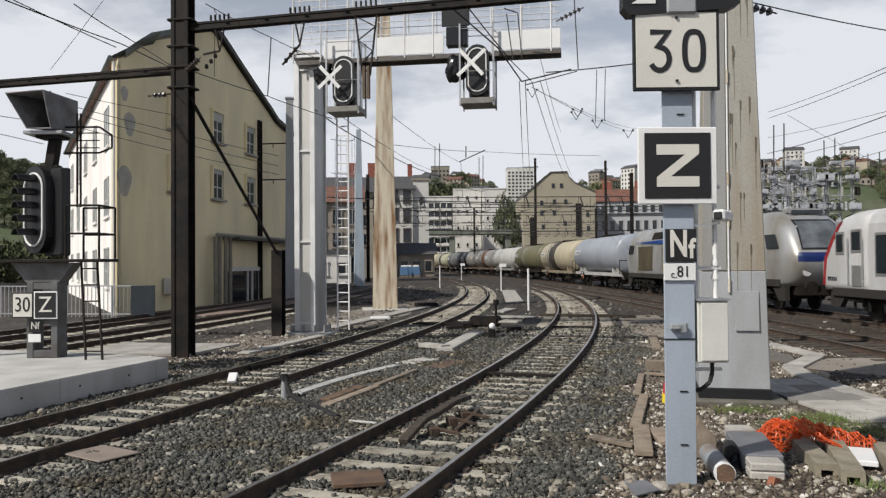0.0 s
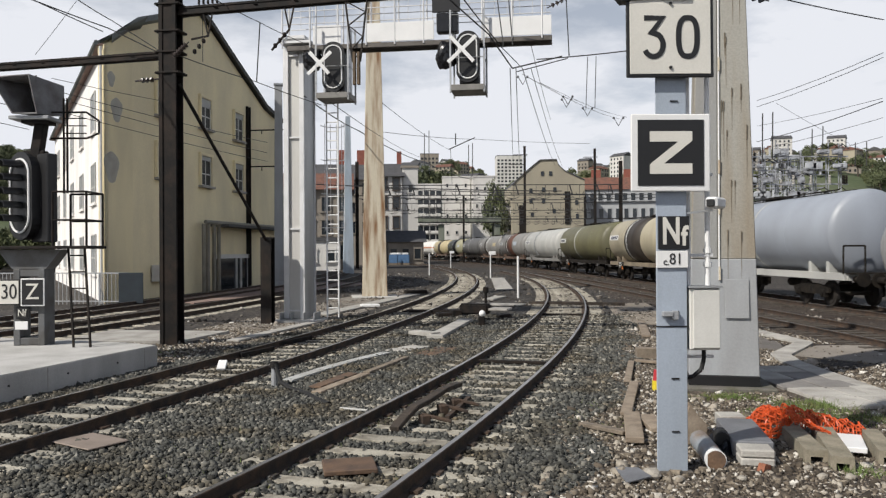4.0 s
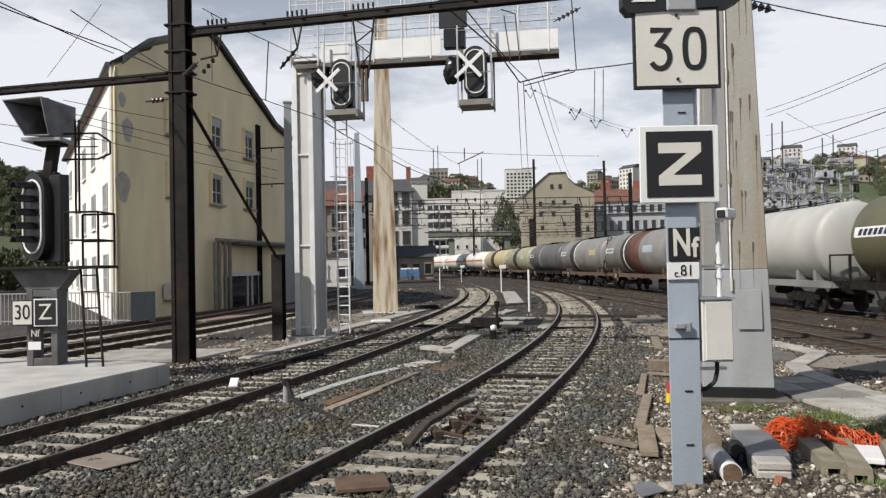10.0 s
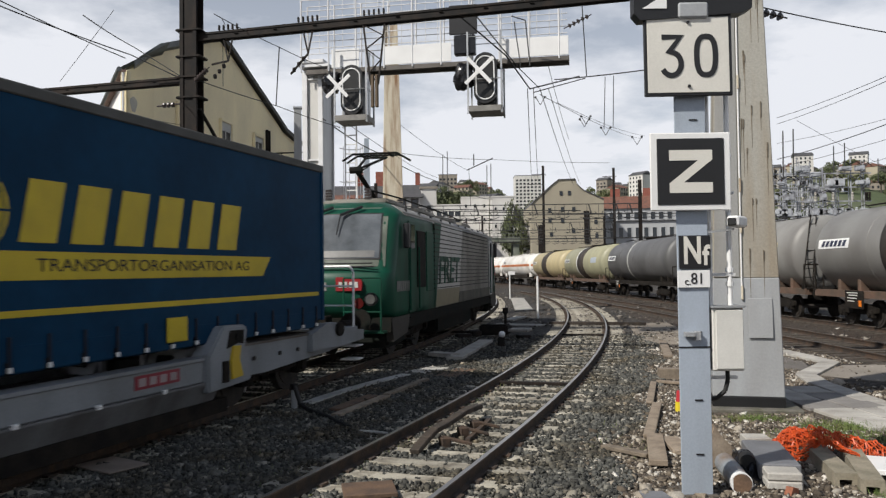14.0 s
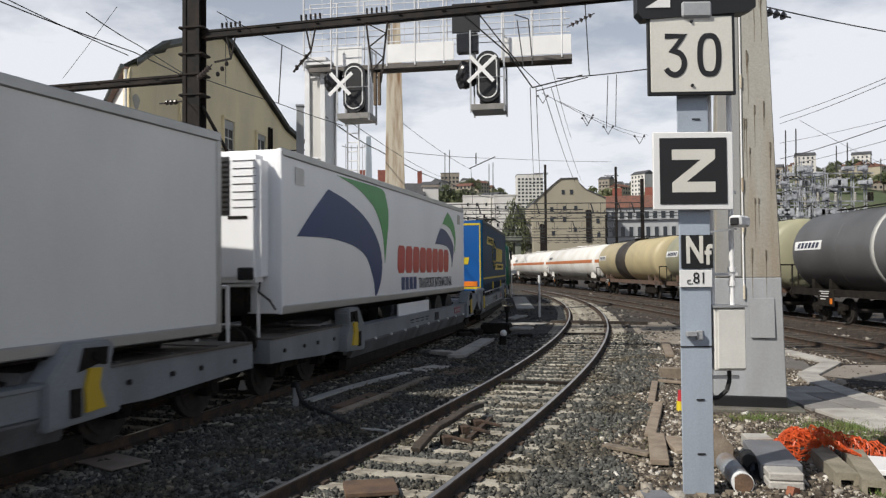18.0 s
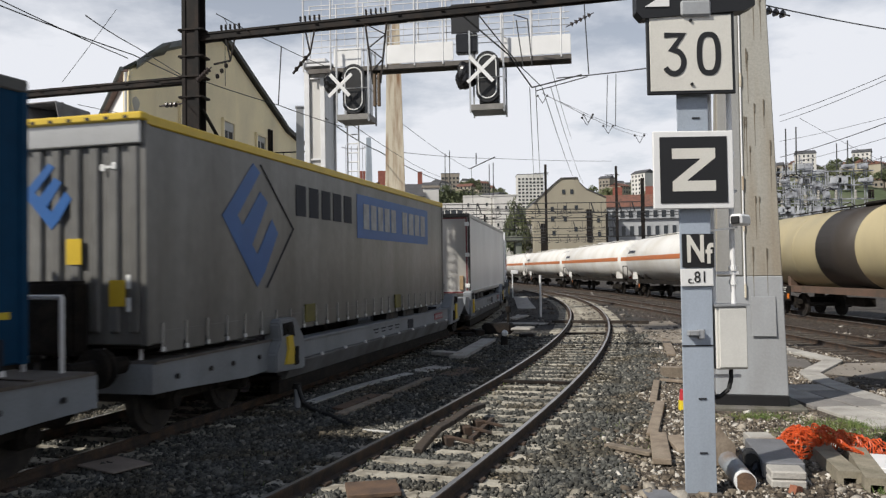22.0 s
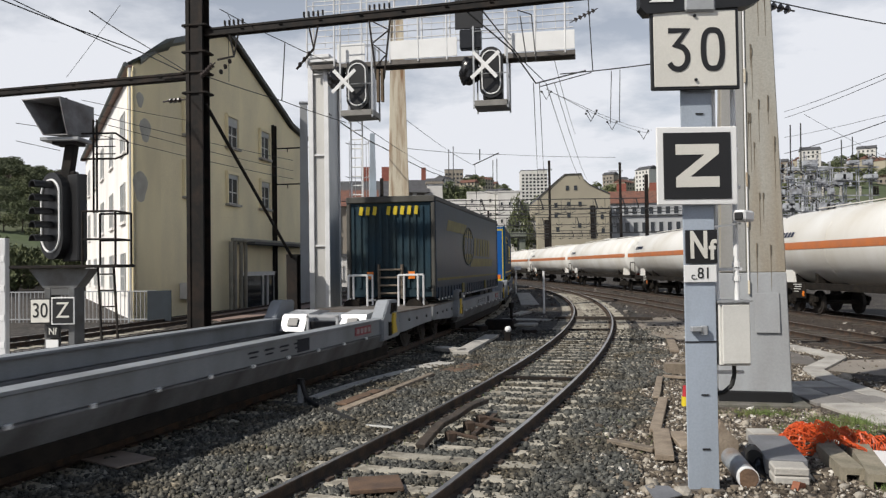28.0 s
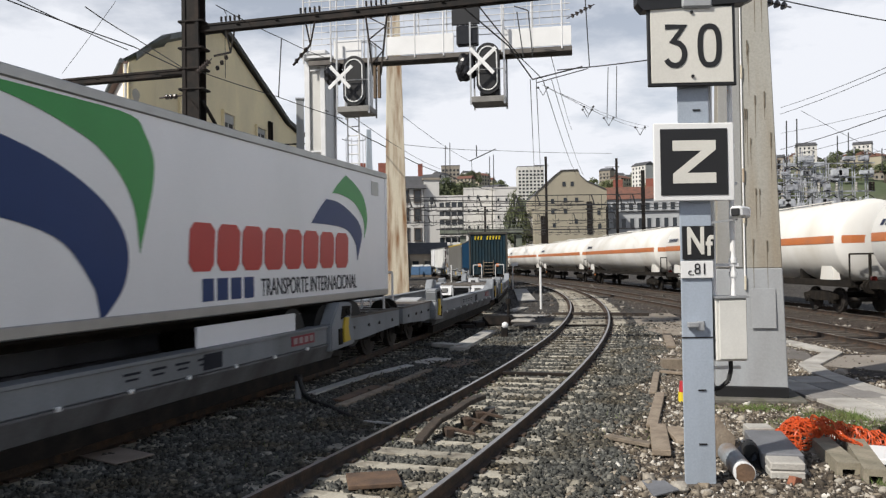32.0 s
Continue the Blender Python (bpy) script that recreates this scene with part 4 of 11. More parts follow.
# ---- galvanised signal gantry ----
def gantry():
    th = thing("signal_gantry", "galvanised signal gantry with cantilever walkway over the tracks", "signal gantry", pose(-4.26, 25.11, 0, 0, 0, -9))
    for x0, x1 in ((-0.485, -0.31), (0.04, 0.205)):  # two pale front flanges on a deep box
        bm = B()
        box(bm, ((x0 + x1) / 2, 0, 4.4), (x1 - x0, 0.06, 8.6), None, 0.012)
        part("column_flange", bm, GALV_LIGHT, th, "bright galvanised column flange")
    for x in (-0.46, 0.18):
        bm = B()
        box(bm, (x, 0.50, 4.4), (0.04, 0.94, 8.6), None, 0.008)
        part("column_side", bm, GALV, th)
    bm = B()
    box(bm, (-0.135, 0.07, 4.4), (0.60, 0.03, 8.6))
    # paler copy of the steel: light on the web is in its colour
    part("column_web", bm, mat("lit_web_steel", (0.56, 0.55, 0.52), 0.55, 0.15, 0.14, 1.2, 0.05, 60, (0.44, 0.43, 0.41), 0.5, 6), th)
    bm = B()
    box(bm, (0.19, 0.985, 4.4), (0.13, 0.03, 8.6), None, 0.006)
    part("rear_flange", bm, GALV_LIGHT, th)
    for z in (0.35, 2.95, 5.85, 8.45):
        bm = B()
        box(bm, (-0.135, 0.03, z), (0.37, 0.075, 0.05))
        part("tie_plate", bm, GALV_LIGHT, th)
    for sx in (-0.55, -0.2, 0.2, 0.55):
        bm = B()
        prism(bm, [(sx - 0.02, 0.05), (sx + 0.02, 0.05), (sx + 0.02, 0.3), (sx - 0.02, 0.3)], "y", -0.22, 0.45)
        part("foot_gusset", bm, GALV, th)
    bm = B()
    box(bm, (0, 0.1, 0.03), (1.5, 1.2, 0.1), None, 0.02)
    part("footing", bm, CONCRETE, th)
    bm = B()
    box(bm, (0, 0.1, 8.82), (1.0, 0.7, 0.09), None, 0.01)
    box(bm, (-0.1, 0.1, 8.98), (0.8, 0.6, 0.12), None, 0.02)
    part("column_cap", bm, GALV_LIGHT, th)
    bm = B()
    for y in (-0.25, 0.30):
        box(bm, (3.87, y, 8.60), (8.25, 0.08, 0.15), None, 0.01)
    box(bm, (3.87, 0.02, 8.66), (8.25, 0.55, 0.03))
    part("walkway_beam", bm, mat("dark_galvanised", (0.16, 0.145, 0.13), 0.7, 0.2, 0.2, 3), th, "brown-grey walkway beam")
    for x0, x1 in ((0.6, 1.5), (2.3, 4.42), (5.9, 7.98)):
        bm = B()
        box(bm, ((x0 + x1) / 2, -0.30, 8.98), (x1 - x0, 0.03, 0.58), None, 0.005)
        part("side_panel", bm, WHITE, th, "white side panel")
    bm = B()
    for x in np.arange(-0.4, 8.0, 0.9):
        for y in (-0.3, 0.33):
            rod(bm, (x, y, 8.6), (x, y, 10.9), 0.028, 6)
    pieces("railing_post", bm, GALV_LIGHT, th)
    for z in (9.35, 9.75, 10.15, 10.55, 10.9):
        for y in (-0.3, 0.33):
            bm = B()
            rod(bm, (-0.4, y, z), (7.95, y, z), 0.016, 6)
            part("rail", bm, GALV_LIGHT, th)
    bm = B()
    for x in np.arange(0.2, 7.9, 0.38):
        rod(bm, (x, -0.28, 9.2), (x, -0.28, 10.9), 0.008, 5)
    tagged(part("railing_bar", bm, GALV_LIGHT, th), kind="stuff")
    # hanging signal heads, out of use
    for k, (x, z0, z1) in enumerate(((1.15, 6.95, 8.75), (5.35, 7.05, 8.95))):
        bm = B()
        box(bm, (x + 0.12, -0.05, z0 + 0.1), (1.05, 0.95, 0.18), None, 0.01)
        cage = part("hanging_basket", bm, mat("basket_brown_grey", (0.27, 0.26, 0.24), 0.6, 0.2, 0.2, 3), th, "dark brown-grey galvanised hanging basket")
        bm = B()
        for sx, sy in ((-0.4, -0.5), (0.62, -0.5), (0.62, 0.4), (-0.4, 0.4)):
            box(bm, (x + sx, sy, (z0 + z1) / 2 + 0.25), (0.05, 0.05, z1 - z0 + 0.6))
        for zz in (z0 + 1.0, z1 + 0.4):
            pipe(bm, [(x - 0.4, -0.5, zz), (x + 0.62, -0.5, zz), (x + 0.62, 0.4, zz)], 0.015, 5)
        box(bm, (x + 0.6, -0.1, (z0 + z1) / 2 + 0.2), (0.03, 0.25, z1 - z0 + 0.4))
        part("basket_frame", bm, GALV, cage)
        bm = B()
        zc = (z0 + z1) / 2 + 0.1
        prism(bm, [(x + 0.12 + 0.36 * math.cos(a), zc + (0.42 if math.sin(a) > 0 else -0.42) + 0.36 * math.sin(a)) for a in [i * math.pi / 12 for i in range(24)]], "y", -0.42, -0.30)
        box(bm, (x + 0.15, -0.1, zc - 0.1), (0.6, 0.4, 1.4), None, 0.02)
        head = part("signal_head", bm, SIGNBLACK, th, "black signal head with a white ring")
        bm = B()
        pipe(bm, [(x + 0.12 + 0.28 * math.cos(a), -0.43, zc + (0.38 if math.sin(a) > 0 else -0.38) + 0.28 * math.sin(a)) for a in [i * math.pi / 12 for i in range(25)]], 0.022, 6)
        part("white_ring", bm, WHITE, head)
        bm = B()
        c = Vector((x - (0.22 if k == 0 else 0.02), -0.75, zc + (0.05 if k == 0 else 0.15)))
        for a in (42, -48):
            d = Vector((math.cos(radians(a)), 0, math.sin(radians(a))))
            L = (0.50 if a > 0 else 0.46) * (1.0 if k == 0 else 1.14)
            box(bm, c + Vector((0, 0.01 if a > 0 else -0.02, 0)), (2 * L, 0.02, 0.11), Matrix.Rotation(radians(-a), 3, "Y"), 0.004)
        part("white_cross", bm, WHITE, head, "white cross boards marking the signal out of use")
        bm = B()
        bmesh.ops.create_icosphere(bm, subdivisions=3, radius=0.42)
        for v in bm.verts:
            n = noise.noise(v.co * 4 + Vector((k * 9, 0, 0)))
            v.co = Vector((v.co.x * 0.75, v.co.y * 0.6, v.co.z * (1.05 if k else 0.85))) * (1 + 0.35 * n) + Vector((x - 0.55, -0.3, zc + (0.1 if k else 0.25)))
        part("wrapped_lamp", bm, BAG, head, "lamp wrapped in black plastic film")
    bm = B()
    box(bm, (4.80, -0.3, 9.95), (0.86, 0.08, 0.9), None, 0.01)
    part("indicator_panel", bm, SIGNBLACK, th, "dark square indicator panel")
    bm = B()
    box(bm, (4.85, -0.3, 9.15), (0.66, 0.3, 0.6), None, 0.03)
    part("wrapped_box", bm, BAG, th)
    # caged ladder
    for dx in (0.0, 0.38):
        bm = B()
        rod(bm, (0.75 + dx, 0.6, 0.1), (0.75 + dx, 0.6, 8.6), 0.026, 6)
        part("ladder_rail", bm, WHITE, th)
    for i in range(27):
        bm = B()
        rod(bm, (0.75, 0.6, 0.4 + i * 0.3), (1.13, 0.6, 0.4 + i * 0.3), 0.02, 6)
        part("rung", bm, WHITE, th)
    for i in range(4):
        bm = B()
        pipe(bm, [(0.94 + 0.38 * math.cos(a), 0.6 + 0.5 * math.sin(a), 3.0 + i * 1.1) for a in [j * math.pi / 8 for j in range(9)]], 0.014, 5)
        part("cage_hoop", bm, GALV_LIGHT, th)
    bm = B()
    for j in range(5):
        a = (j + 1) * math.pi / 6
        rod(bm, (0.94 + 0.38 * math.cos(a), 0.6 + 0.5 * math.sin(a), 2.9), (0.94 + 0.38 * math.cos(a), 0.6 + 0.5 * math.sin(a), 6.4), 0.01, 5)
    part("cage_bar", bm, GALV_LIGHT, th)
    return th


gantry()


def tapered(name, w0, w1, h, material, label, category, m, ratio=1.0):
    bm = B()
    for z, w in ((-0.1, w0), (h, w1)):
        for u, v in ((-1, -1), (1, -1), (1, 1), (-1, 1)):
            bm.verts.new((u * w / 2, v * w / 2 * ratio, z))
    vs = list(bm.verts)
    for i in range(4):
        bm.faces.new((vs[i], vs[(i + 1) % 4], vs[4 + (i + 1) % 4], vs[4 + i]))
    bm.faces.new(vs[4:8])
    bm.faces.new(vs[3::-1])
    bmesh.ops.recalc_face_normals(bm, faces=bm.faces)
    bmesh.ops.bevel(bm, geom=bm.edges[:], offset=0.02, segments=1, affect="EDGES")
    ob = part(name, bm, material)
    ob.matrix_world = m
    return tagged(ob, label, category)


rust_mast = tapered("rusty_mast", 1.22, 0.60, 14.6, RUSTPOST, "tall tapered cream mast with long rust streaks", "mast", pose(-2.82, 38.3, 0, 0, 0, 4.5), 0.8)
for sx in (-1, 1):
    bm = B()
    prism(bm, [(sx * 0.60, 0.0), (sx * 0.56, 0.0), (sx * 0.265, 14.4), (sx * 0.30, 14.4)], "y", -0.30, -0.20)
    part("flange_edge", bm, RUSTPOST, rust_mast)
bm = B()
box(bm, (0, 0, 0.0), (2.2, 2.0, 0.12), None, 0.02)
ob = part("mast_footing", bm, CONCRETE)
ob.matrix_world = pose(-2.82, 38.3, 0, 0, 0, 8)
tagged(ob, "concrete footing slab under the rusty mast", "footing")

BLUEMAST = mat("pale_blue_paint", (0.38, 0.45, 0.52), 0.6, 0, 0.15, 2, 0.1, 30, (0.30, 0.33, 0.36), 0.4, 5)
tapered("blue_mast", 1.05, 0.45, 15.5, BLUEMAST, "pale blue tapered steel mast beyond the sidings", "mast", pose(-8.3, 78, 0, 0, 0, 10))
grey_mast = tapered("grey_mast", 0.62, 0.45, 12.6, PYLON_LOW, "slim grey mast beside the yellow building", "mast", pose(-9.6, 49.5, 0, 0, 0, 10))
bm = B()
box(bm, (0, 0, 0.15), (0.85, 0.85, 0.4), None, 0.03)
part("foot", bm, PYLON_LOW, grey_mast)
bm = B()
box(bm, (0, 0, 12.65), (0.55, 0.55, 0.12), None, 0.02)
part("cap", bm, GALV, grey_mast)


def side_pole(x, y, h, w, arms, label, name="catenary_pole"):
    th = thing(name, label, "catenary pole", pose(x, y, 0, 0, 0, -8), "slim catenary poles")
    bm = B()
    h_column(bm, 0, 0, -0.1, h, w, w * 0.8)
    part("pole", bm, BLACK, th)
    for z, a, b in arms:
        bm = B()
        bar(bm, (a, 0, z), (b, 0, z), 0.06, 0.08)
        for k in (a * 0.75, b * 0.75, b * 0.4):
            rod(bm, (k, 0, z - 0.25), (k, 0, z), 0.03, 6)
        part("cross_arm", bm, BLACK, th)
    return th


side_pole(-11.8, 50.2, 11.4, 0.5, ((9.9, -2.6, 2.6), (7.6, 0, 2.6)), "slim black catenary pole before the yellow building")
side_pole(-12.6, 47.5, 4.2, 0.34, (), "short black post before the yellow building", "short_post")


# ---- the yellow building ----
STUCCO = mat("yellow_stucco", (0.80, 0.70, 0.45), 0.9, 0, 0.10, 0.5, 0.1, 30, (0.66, 0.575, 0.375), 0.5, 3)
# copy of the yellow stucco, lightened to offset shade on the gable side
STUCCO_GABLE = mat("gable_stucco", (0.88, 0.77, 0.50), 0.9, 0, 0.12, 0.4, 0.15, 14, (0.70, 0.615, 0.41), 0.58, 2.2)
STUCCO_WHITE = mat("white_stucco", (0.84, 0.82, 0.79), 0.9, 0, 0.06, 0.6, 0.1, 30, (0.74, 0.70, 0.66), 0.4, 3)
ROOF = mat("dark_roof_edge", (0.10, 0.10, 0.095), 0.8, 0, 0.2, 2)
ZINC = mat("dull_zinc", (0.15, 0.165, 0.16), 0.6, 0.2, 0.2, 3)
FRAME = mat("window_frame_white", (0.66, 0.65, 0.62), 0.5, 0, 0.1, 3)
SHUTTER = mat("roller_blind", (0.46, 0.46, 0.44), 0.7, 0, 0.1, 3)


PALE_PANE = dull(mat("pale_pane", (0.34, 0.36, 0.37), 0.3, 0, 0.2, 2), 0.3)
DULL_PANE = dull(mat("dull_pane", (0.022, 0.023, 0.020), 0.35, 0, 0.2, 2), 0.25)


def wall_window(parent, o, u, n, w, h, blind=0.0, bars=1, surround=None, flat=False):
    """A window whose lower left corner is o on a wall; u: the wall's level direction, n: outward normal."""
    u, n = Vector(u).normalized(), Vector(n).normalized()
    z = Vector((0, 0, 1))
    m = Matrix((u, -n, z)).transposed().to_4x4()
    m.translation = Vector(o)
    win = new("window")
    win.parent, win.matrix_basis = parent, m
    bm = B()
    box(bm, (w / 2, -0.012, h / 2), (w, 0.02, h))
    part("pane", bm, PALE_PANE if flat else DULL_PANE, win)
    bm = B()
    for x in [0.03, w - 0.03] + [w * (k + 1) / (bars + 1) for k in range(bars)]:
        box(bm, (x, -0.035, h / 2), (0.055, 0.04, h))
    for zz in (0.03, h - 0.03, h * 0.4):
        box(bm, (w / 2, -0.033, zz), (w, 0.036, 0.06))
    part("window_frame", bm, FRAME, win)
    bm = B()
    box(bm, (w / 2, -0.05 if flat else -0.14, -0.07), (w + 0.3, 0.10 if flat else 0.28, 0.12), None, 0.01)
    part("window_sill", bm, surround if flat else SLAB, win)
    if flat:
        return win
    # added raised rim; its shadow makes the pane look recessed
    bm = B()
    t = 0.10 if surround else 0.14
    for x in (-t / 2, w + t / 2):
        box(bm, (x, -0.075 if surround else -0.06, h / 2), (t, 0.15 if surround else 0.12, h + 0.1))
    box(bm, (w / 2, -0.085 if surround else -0.06, h + 0.08), (w + 2 * t + 0.06, 0.17 if surround else 0.12, 0.16))
    part("surround", bm, surround or SLAB, win)
    if blind:
        bm = B()
        box(bm, (w / 2, -0.06, h * (1 - blind / 2)), (w * 0.98, 0.03, h * blind))
        part("roller_blind", bm, SHUTTER, win)
    return win


def yellow_building():
    th = thing("yellow_building", "tall yellow stuccoed railway building with a gabled end wall", "building")
    A0, A1, R = Vector((-14.28, 34.6, 0)), Vector((-13.9, 36.8, 0)), Vector((-10.8, 55.9, 0))
    back = Vector((-16.2, 29.6, 0))
    u = (R - A1).normalized()
    n = Vector((u.y, -u.x, 0))
    def wall(pts, push, material, name):
        bm = B()
        a = [bm.verts.new(p) for p in pts]
        b = [bm.verts.new(p + push) for p in pts]
        bm.faces.new(a)
        bm.faces.new(b[::-1])
        for i in range(len(a)):
            bm.faces.new((a[i], a[(i + 1) % len(a)], b[(i + 1) % len(a)], b[i]))
        bmesh.ops.recalc_face_normals(bm, faces=bm.faces)
        return part(name, bm, material, th)
    def at(w, z):
        return A1 + u * w + Vector((0, 0, z))
    outline = [(2.4, 13.75), (6.6, 15.3), (7.9, 15.0), (11.65, 13.55), (14.9, 12.35), (16.4, 11.75), (19.35, 11.3)]
    gable = [at(0, 0), at(19.35, 0)] + [at(w, z) for w, z in outline[::-1]] + [at(0, 12.6)]
    wall(gable, -n * 0.35, STUCCO_GABLE, "gable_wall")
    wall([A0, A1, A1 + Vector((0, 0, 12.6)), A0 + Vector((0, 0, 11.3))], -n * 0.3, STUCCO, "corner_wall")
    C = A0 + back
    nl = Vector((-back.y, back.x, 0)).normalized()
    wall([A0, C, C + Vector((0, 0, 11.3)), A0 + Vector((0, 0, 11.3))], (A1 - A0).normalized() * 0.3, STUCCO_WHITE, "side_wall")
    D = R - n * 11
    wall([R, D, D + Vector((0, 0, 11.0)), R + Vector((0, 0, 11.0))], -u * 0.3, STUCCO_GABLE, "end_wall")
    # roof: slabs that follow the outline, pushed back
    edge = [(-2.15, 11.5), (-1.3, 12.05), (0, 12.85)] + outline
    push = back * 0.9 + Vector((1.5, 1.0, 0))
    for (w0, z0), (w1, z1) in zip(edge[:-1], edge[1:]):
        bm = B()
        o = n * 0.32
        q = [at(w0, z0) + o, at(w1, z1) + o, at(w1, z1 + 0.28) + o, at(w0, z0 + 0.28) + o]
        a = [bm.verts.new(p) for p in q]
        b = [bm.verts.new(p + push) for p in q]
        bm.faces.new(a)
        bm.faces.new(b[::-1])
        for i in range(4):
            bm.faces.new((a[i], a[(i + 1) % 4], b[(i + 1) % 4], b[i]))
        bmesh.ops.recalc_face_normals(bm, faces=bm.faces)
        part("roof_slope", bm, ZINC if w1 < 6.5 else ROOF, th)
    bm = B()
    q = [A0 + Vector((-0.15, -0.05, 11.3)), C + Vector((-0.15, -0.05, 11.3))]
    bar(bm, q[0], q[1], 0.26, 0.10)
    part("eave", bm, mat("weathered_soffit", (0.30, 0.20, 0.16), 0.85, 0, 0.2, 2), th, "weathered reddish eave soffit")
    bm = B()
    pipe(bm, [p + nl * 0.16 + Vector((0, 0, 0.06)) for p in q], 0.11, 8)
    part("gutter", bm, ZINC, th, "grey zinc gutter")
    bm = B()  # roof sheet rising from the eave
    v = [bm.verts.new(p) for p in (q[0] + nl * 0.14 + Vector((0, 0, 0.12)), q[1] + nl * 0.14 + Vector((0, 0, 0.12)), q[1] - nl * 2.0 + Vector((0, 0, 1.5)), q[0] - nl * 2.0 + Vector((0, 0, 1.5)))]
    bm.faces.new(v)
    bmesh.ops.solidify(bm, geom=bm.faces[:], thickness=0.08)
    part("side_roof", bm, ZINC, th)
    bm = B()
    box(bm, at(9.9, 14.4) - n * 1.2, (1.0, 0.8, 2.2), math.degrees(math.atan2(u.y, u.x)))
    part("chimney", bm, mat("sooty_chimney", (0.16, 0.13, 0.11), 0.9, 0, 0.25, 2), th)
    bm = B()
    rod(bm, A0 + Vector((-0.12, -0.12, 0)), A0 + Vector((-0.12, -0.12, 11.2)), 0.06, 8)
    part("downpipe", bm, FRAME, th)
    for w, z, bl in ((2.0, 9.0, 0.5), (6.75, 9.1, 0.3), (11.3, 9.05, 0.2), (2.0, 5.9, 0.45), (6.75, 5.9, 0.15), (11.3, 5.95, 0.2)):
        wall_window(th, at(w + 0.1, z) + n * 0.012, u, n, 1.3, 1.65, bl, surround=STUCCO_GABLE)
    # long low steps of render joints
    for z in (1.5, 2.4, 3.3, 4.2, 5.1):
        bm = B()
        bar(bm, at(0.1, z) + n * 0.008, at(19.2, z) + n * 0.008, 0.012, 0.02)
        part("render_joint", bm, STUCCO_GABLE, th)
    bu = back.normalized()
    for i in range(5):
        for z in (1.2, 4.6, 8.0):
            wall_window(th, A0 + bu * (3.4 + i * 6.2 + 1.9) + nl * 0.012 + Vector((0, 0, z)), -bu, nl, 1.9, 1.9, surround=STUCCO_WHITE, flat=True)
    # patches where render has been mended
    for k, (c, r) in enumerate(((A0 + Vector((0.25, 0.9, 8.6)), 0.55), (A0 + Vector((0.12, 0.5, 6.0)), 0.7), (A0 + Vector((0.12, 0.5, 9.9)), 0.35))):
        bm = B()
        cu = (A1 - A0).normalized()
        cn = Vector((cu.y, -cu.x, 0))
        vs = [bm.verts.new(c + cn * 0.006 * 1 + cu * (r * 0.8 * math.cos(a) * (1 + 0.2 * math.sin(3 * a))) + Vector((0, 0, r * math.sin(a)))) for a in [i * math.pi / 9 for i in range(18)]]
        for v in vs:
            d = (v.co - A0)
            v.co -= cn * (d.dot(cn) - 0.008)
        bm.faces.new(vs)
        part("mended_patch", bm, mat("grey_render", (0.47, 0.45, 0.39), 0.9, 0, 0.15, 2), th)
    # ground-floor annex with pipes
    bm = B()
    box(bm, at(13.4, 3.72) + n * 0.55, (10.4, 1.1, 0.14), math.degrees(math.atan2(u.y, u.x)))
    part("canopy", bm, ROOF, th, "dark flat canopy")
    bm = B()
    for w in (6.3, 6.8, 7.6, 8.2):
        rod(bm, at(w, 0) + n * 0.5, at(w, 3.75) + n * 0.5, 0.11, 8)
    pipe(bm, [at(6.3, 3.85) + n * 0.6, at(18, 3.85) + n * 0.6], 0.11, 8)
    part("duct", bm, mat("dull_duct", (0.30, 0.28, 0.23), 0.8, 0, 0.2, 2), th)
    # dark sheet stands for the unlit opening behind the entrance frame
    bm = B()
    box(bm, at(10.9, 0.95) + n * 0.02, (5.0, 0.06, 1.9), math.degrees(math.atan2(u.y, u.x)))
    part("entrance_glazing", bm, GLASS, th)
    bm = B()
    for w in (8.5, 11.6, 12.3, 13.4):
        bar(bm, at(w, 0) + n * 0.08, at(w, 1.95) + n * 0.08, 0.12, 0.1)
    bar(bm, at(8.4, 1.95) + n * 0.08, at(13.5, 1.95) + n * 0.08, 0.12, 0.24)
    part("entrance_frame", bm, FRAME, th)
    bm = B()
    box(bm, at(2.0, 1.2) + n * 0.3, (0.5, 0.9, 0.8), math.degrees(math.atan2(u.y, u.x)) + 90, 0.02)
    part("air_conditioner", bm, FRAME, th, "white air-conditioning unit")


yellow_building()


def yard_railing():
    th = thing("yard_railing", "grey steel railing with a dark screen at the yard edge", "railing")
    p = [Vector((-22.0, 35.0, 0)), Vector((-12.9, 33.6, 0))]
    d = (p[1] - p[0])
    for z in (0.15, 1.35):
        bm = B()
        bar(bm, p[0] + Vector((0, 0, z)), p[1] + Vector((0, 0, z)), 0.05, 0.05)
        part("rail", bm, PYLON_LOW, th)
    for i in range(50):
        bm = B()
        c = p[0] + d * i / 49
        rod(bm, c, c + Vector((0, 0, 1.35)), 0.045 if i % 7 == 0 else 0.018, 5)
        part("post" if i % 7 == 0 else "bar", bm, PYLON_LOW, th)
    bm = B()
    box(bm, (-12.75, 33.5, 0.72), (1.0, 0.06, 1.3), 5, 0.01)
    part("screen", bm, mat("dark_blue_sheet", (0.022, 0.032, 0.042), 0.6), th, "dark blue sheet screen")


yard_railing()


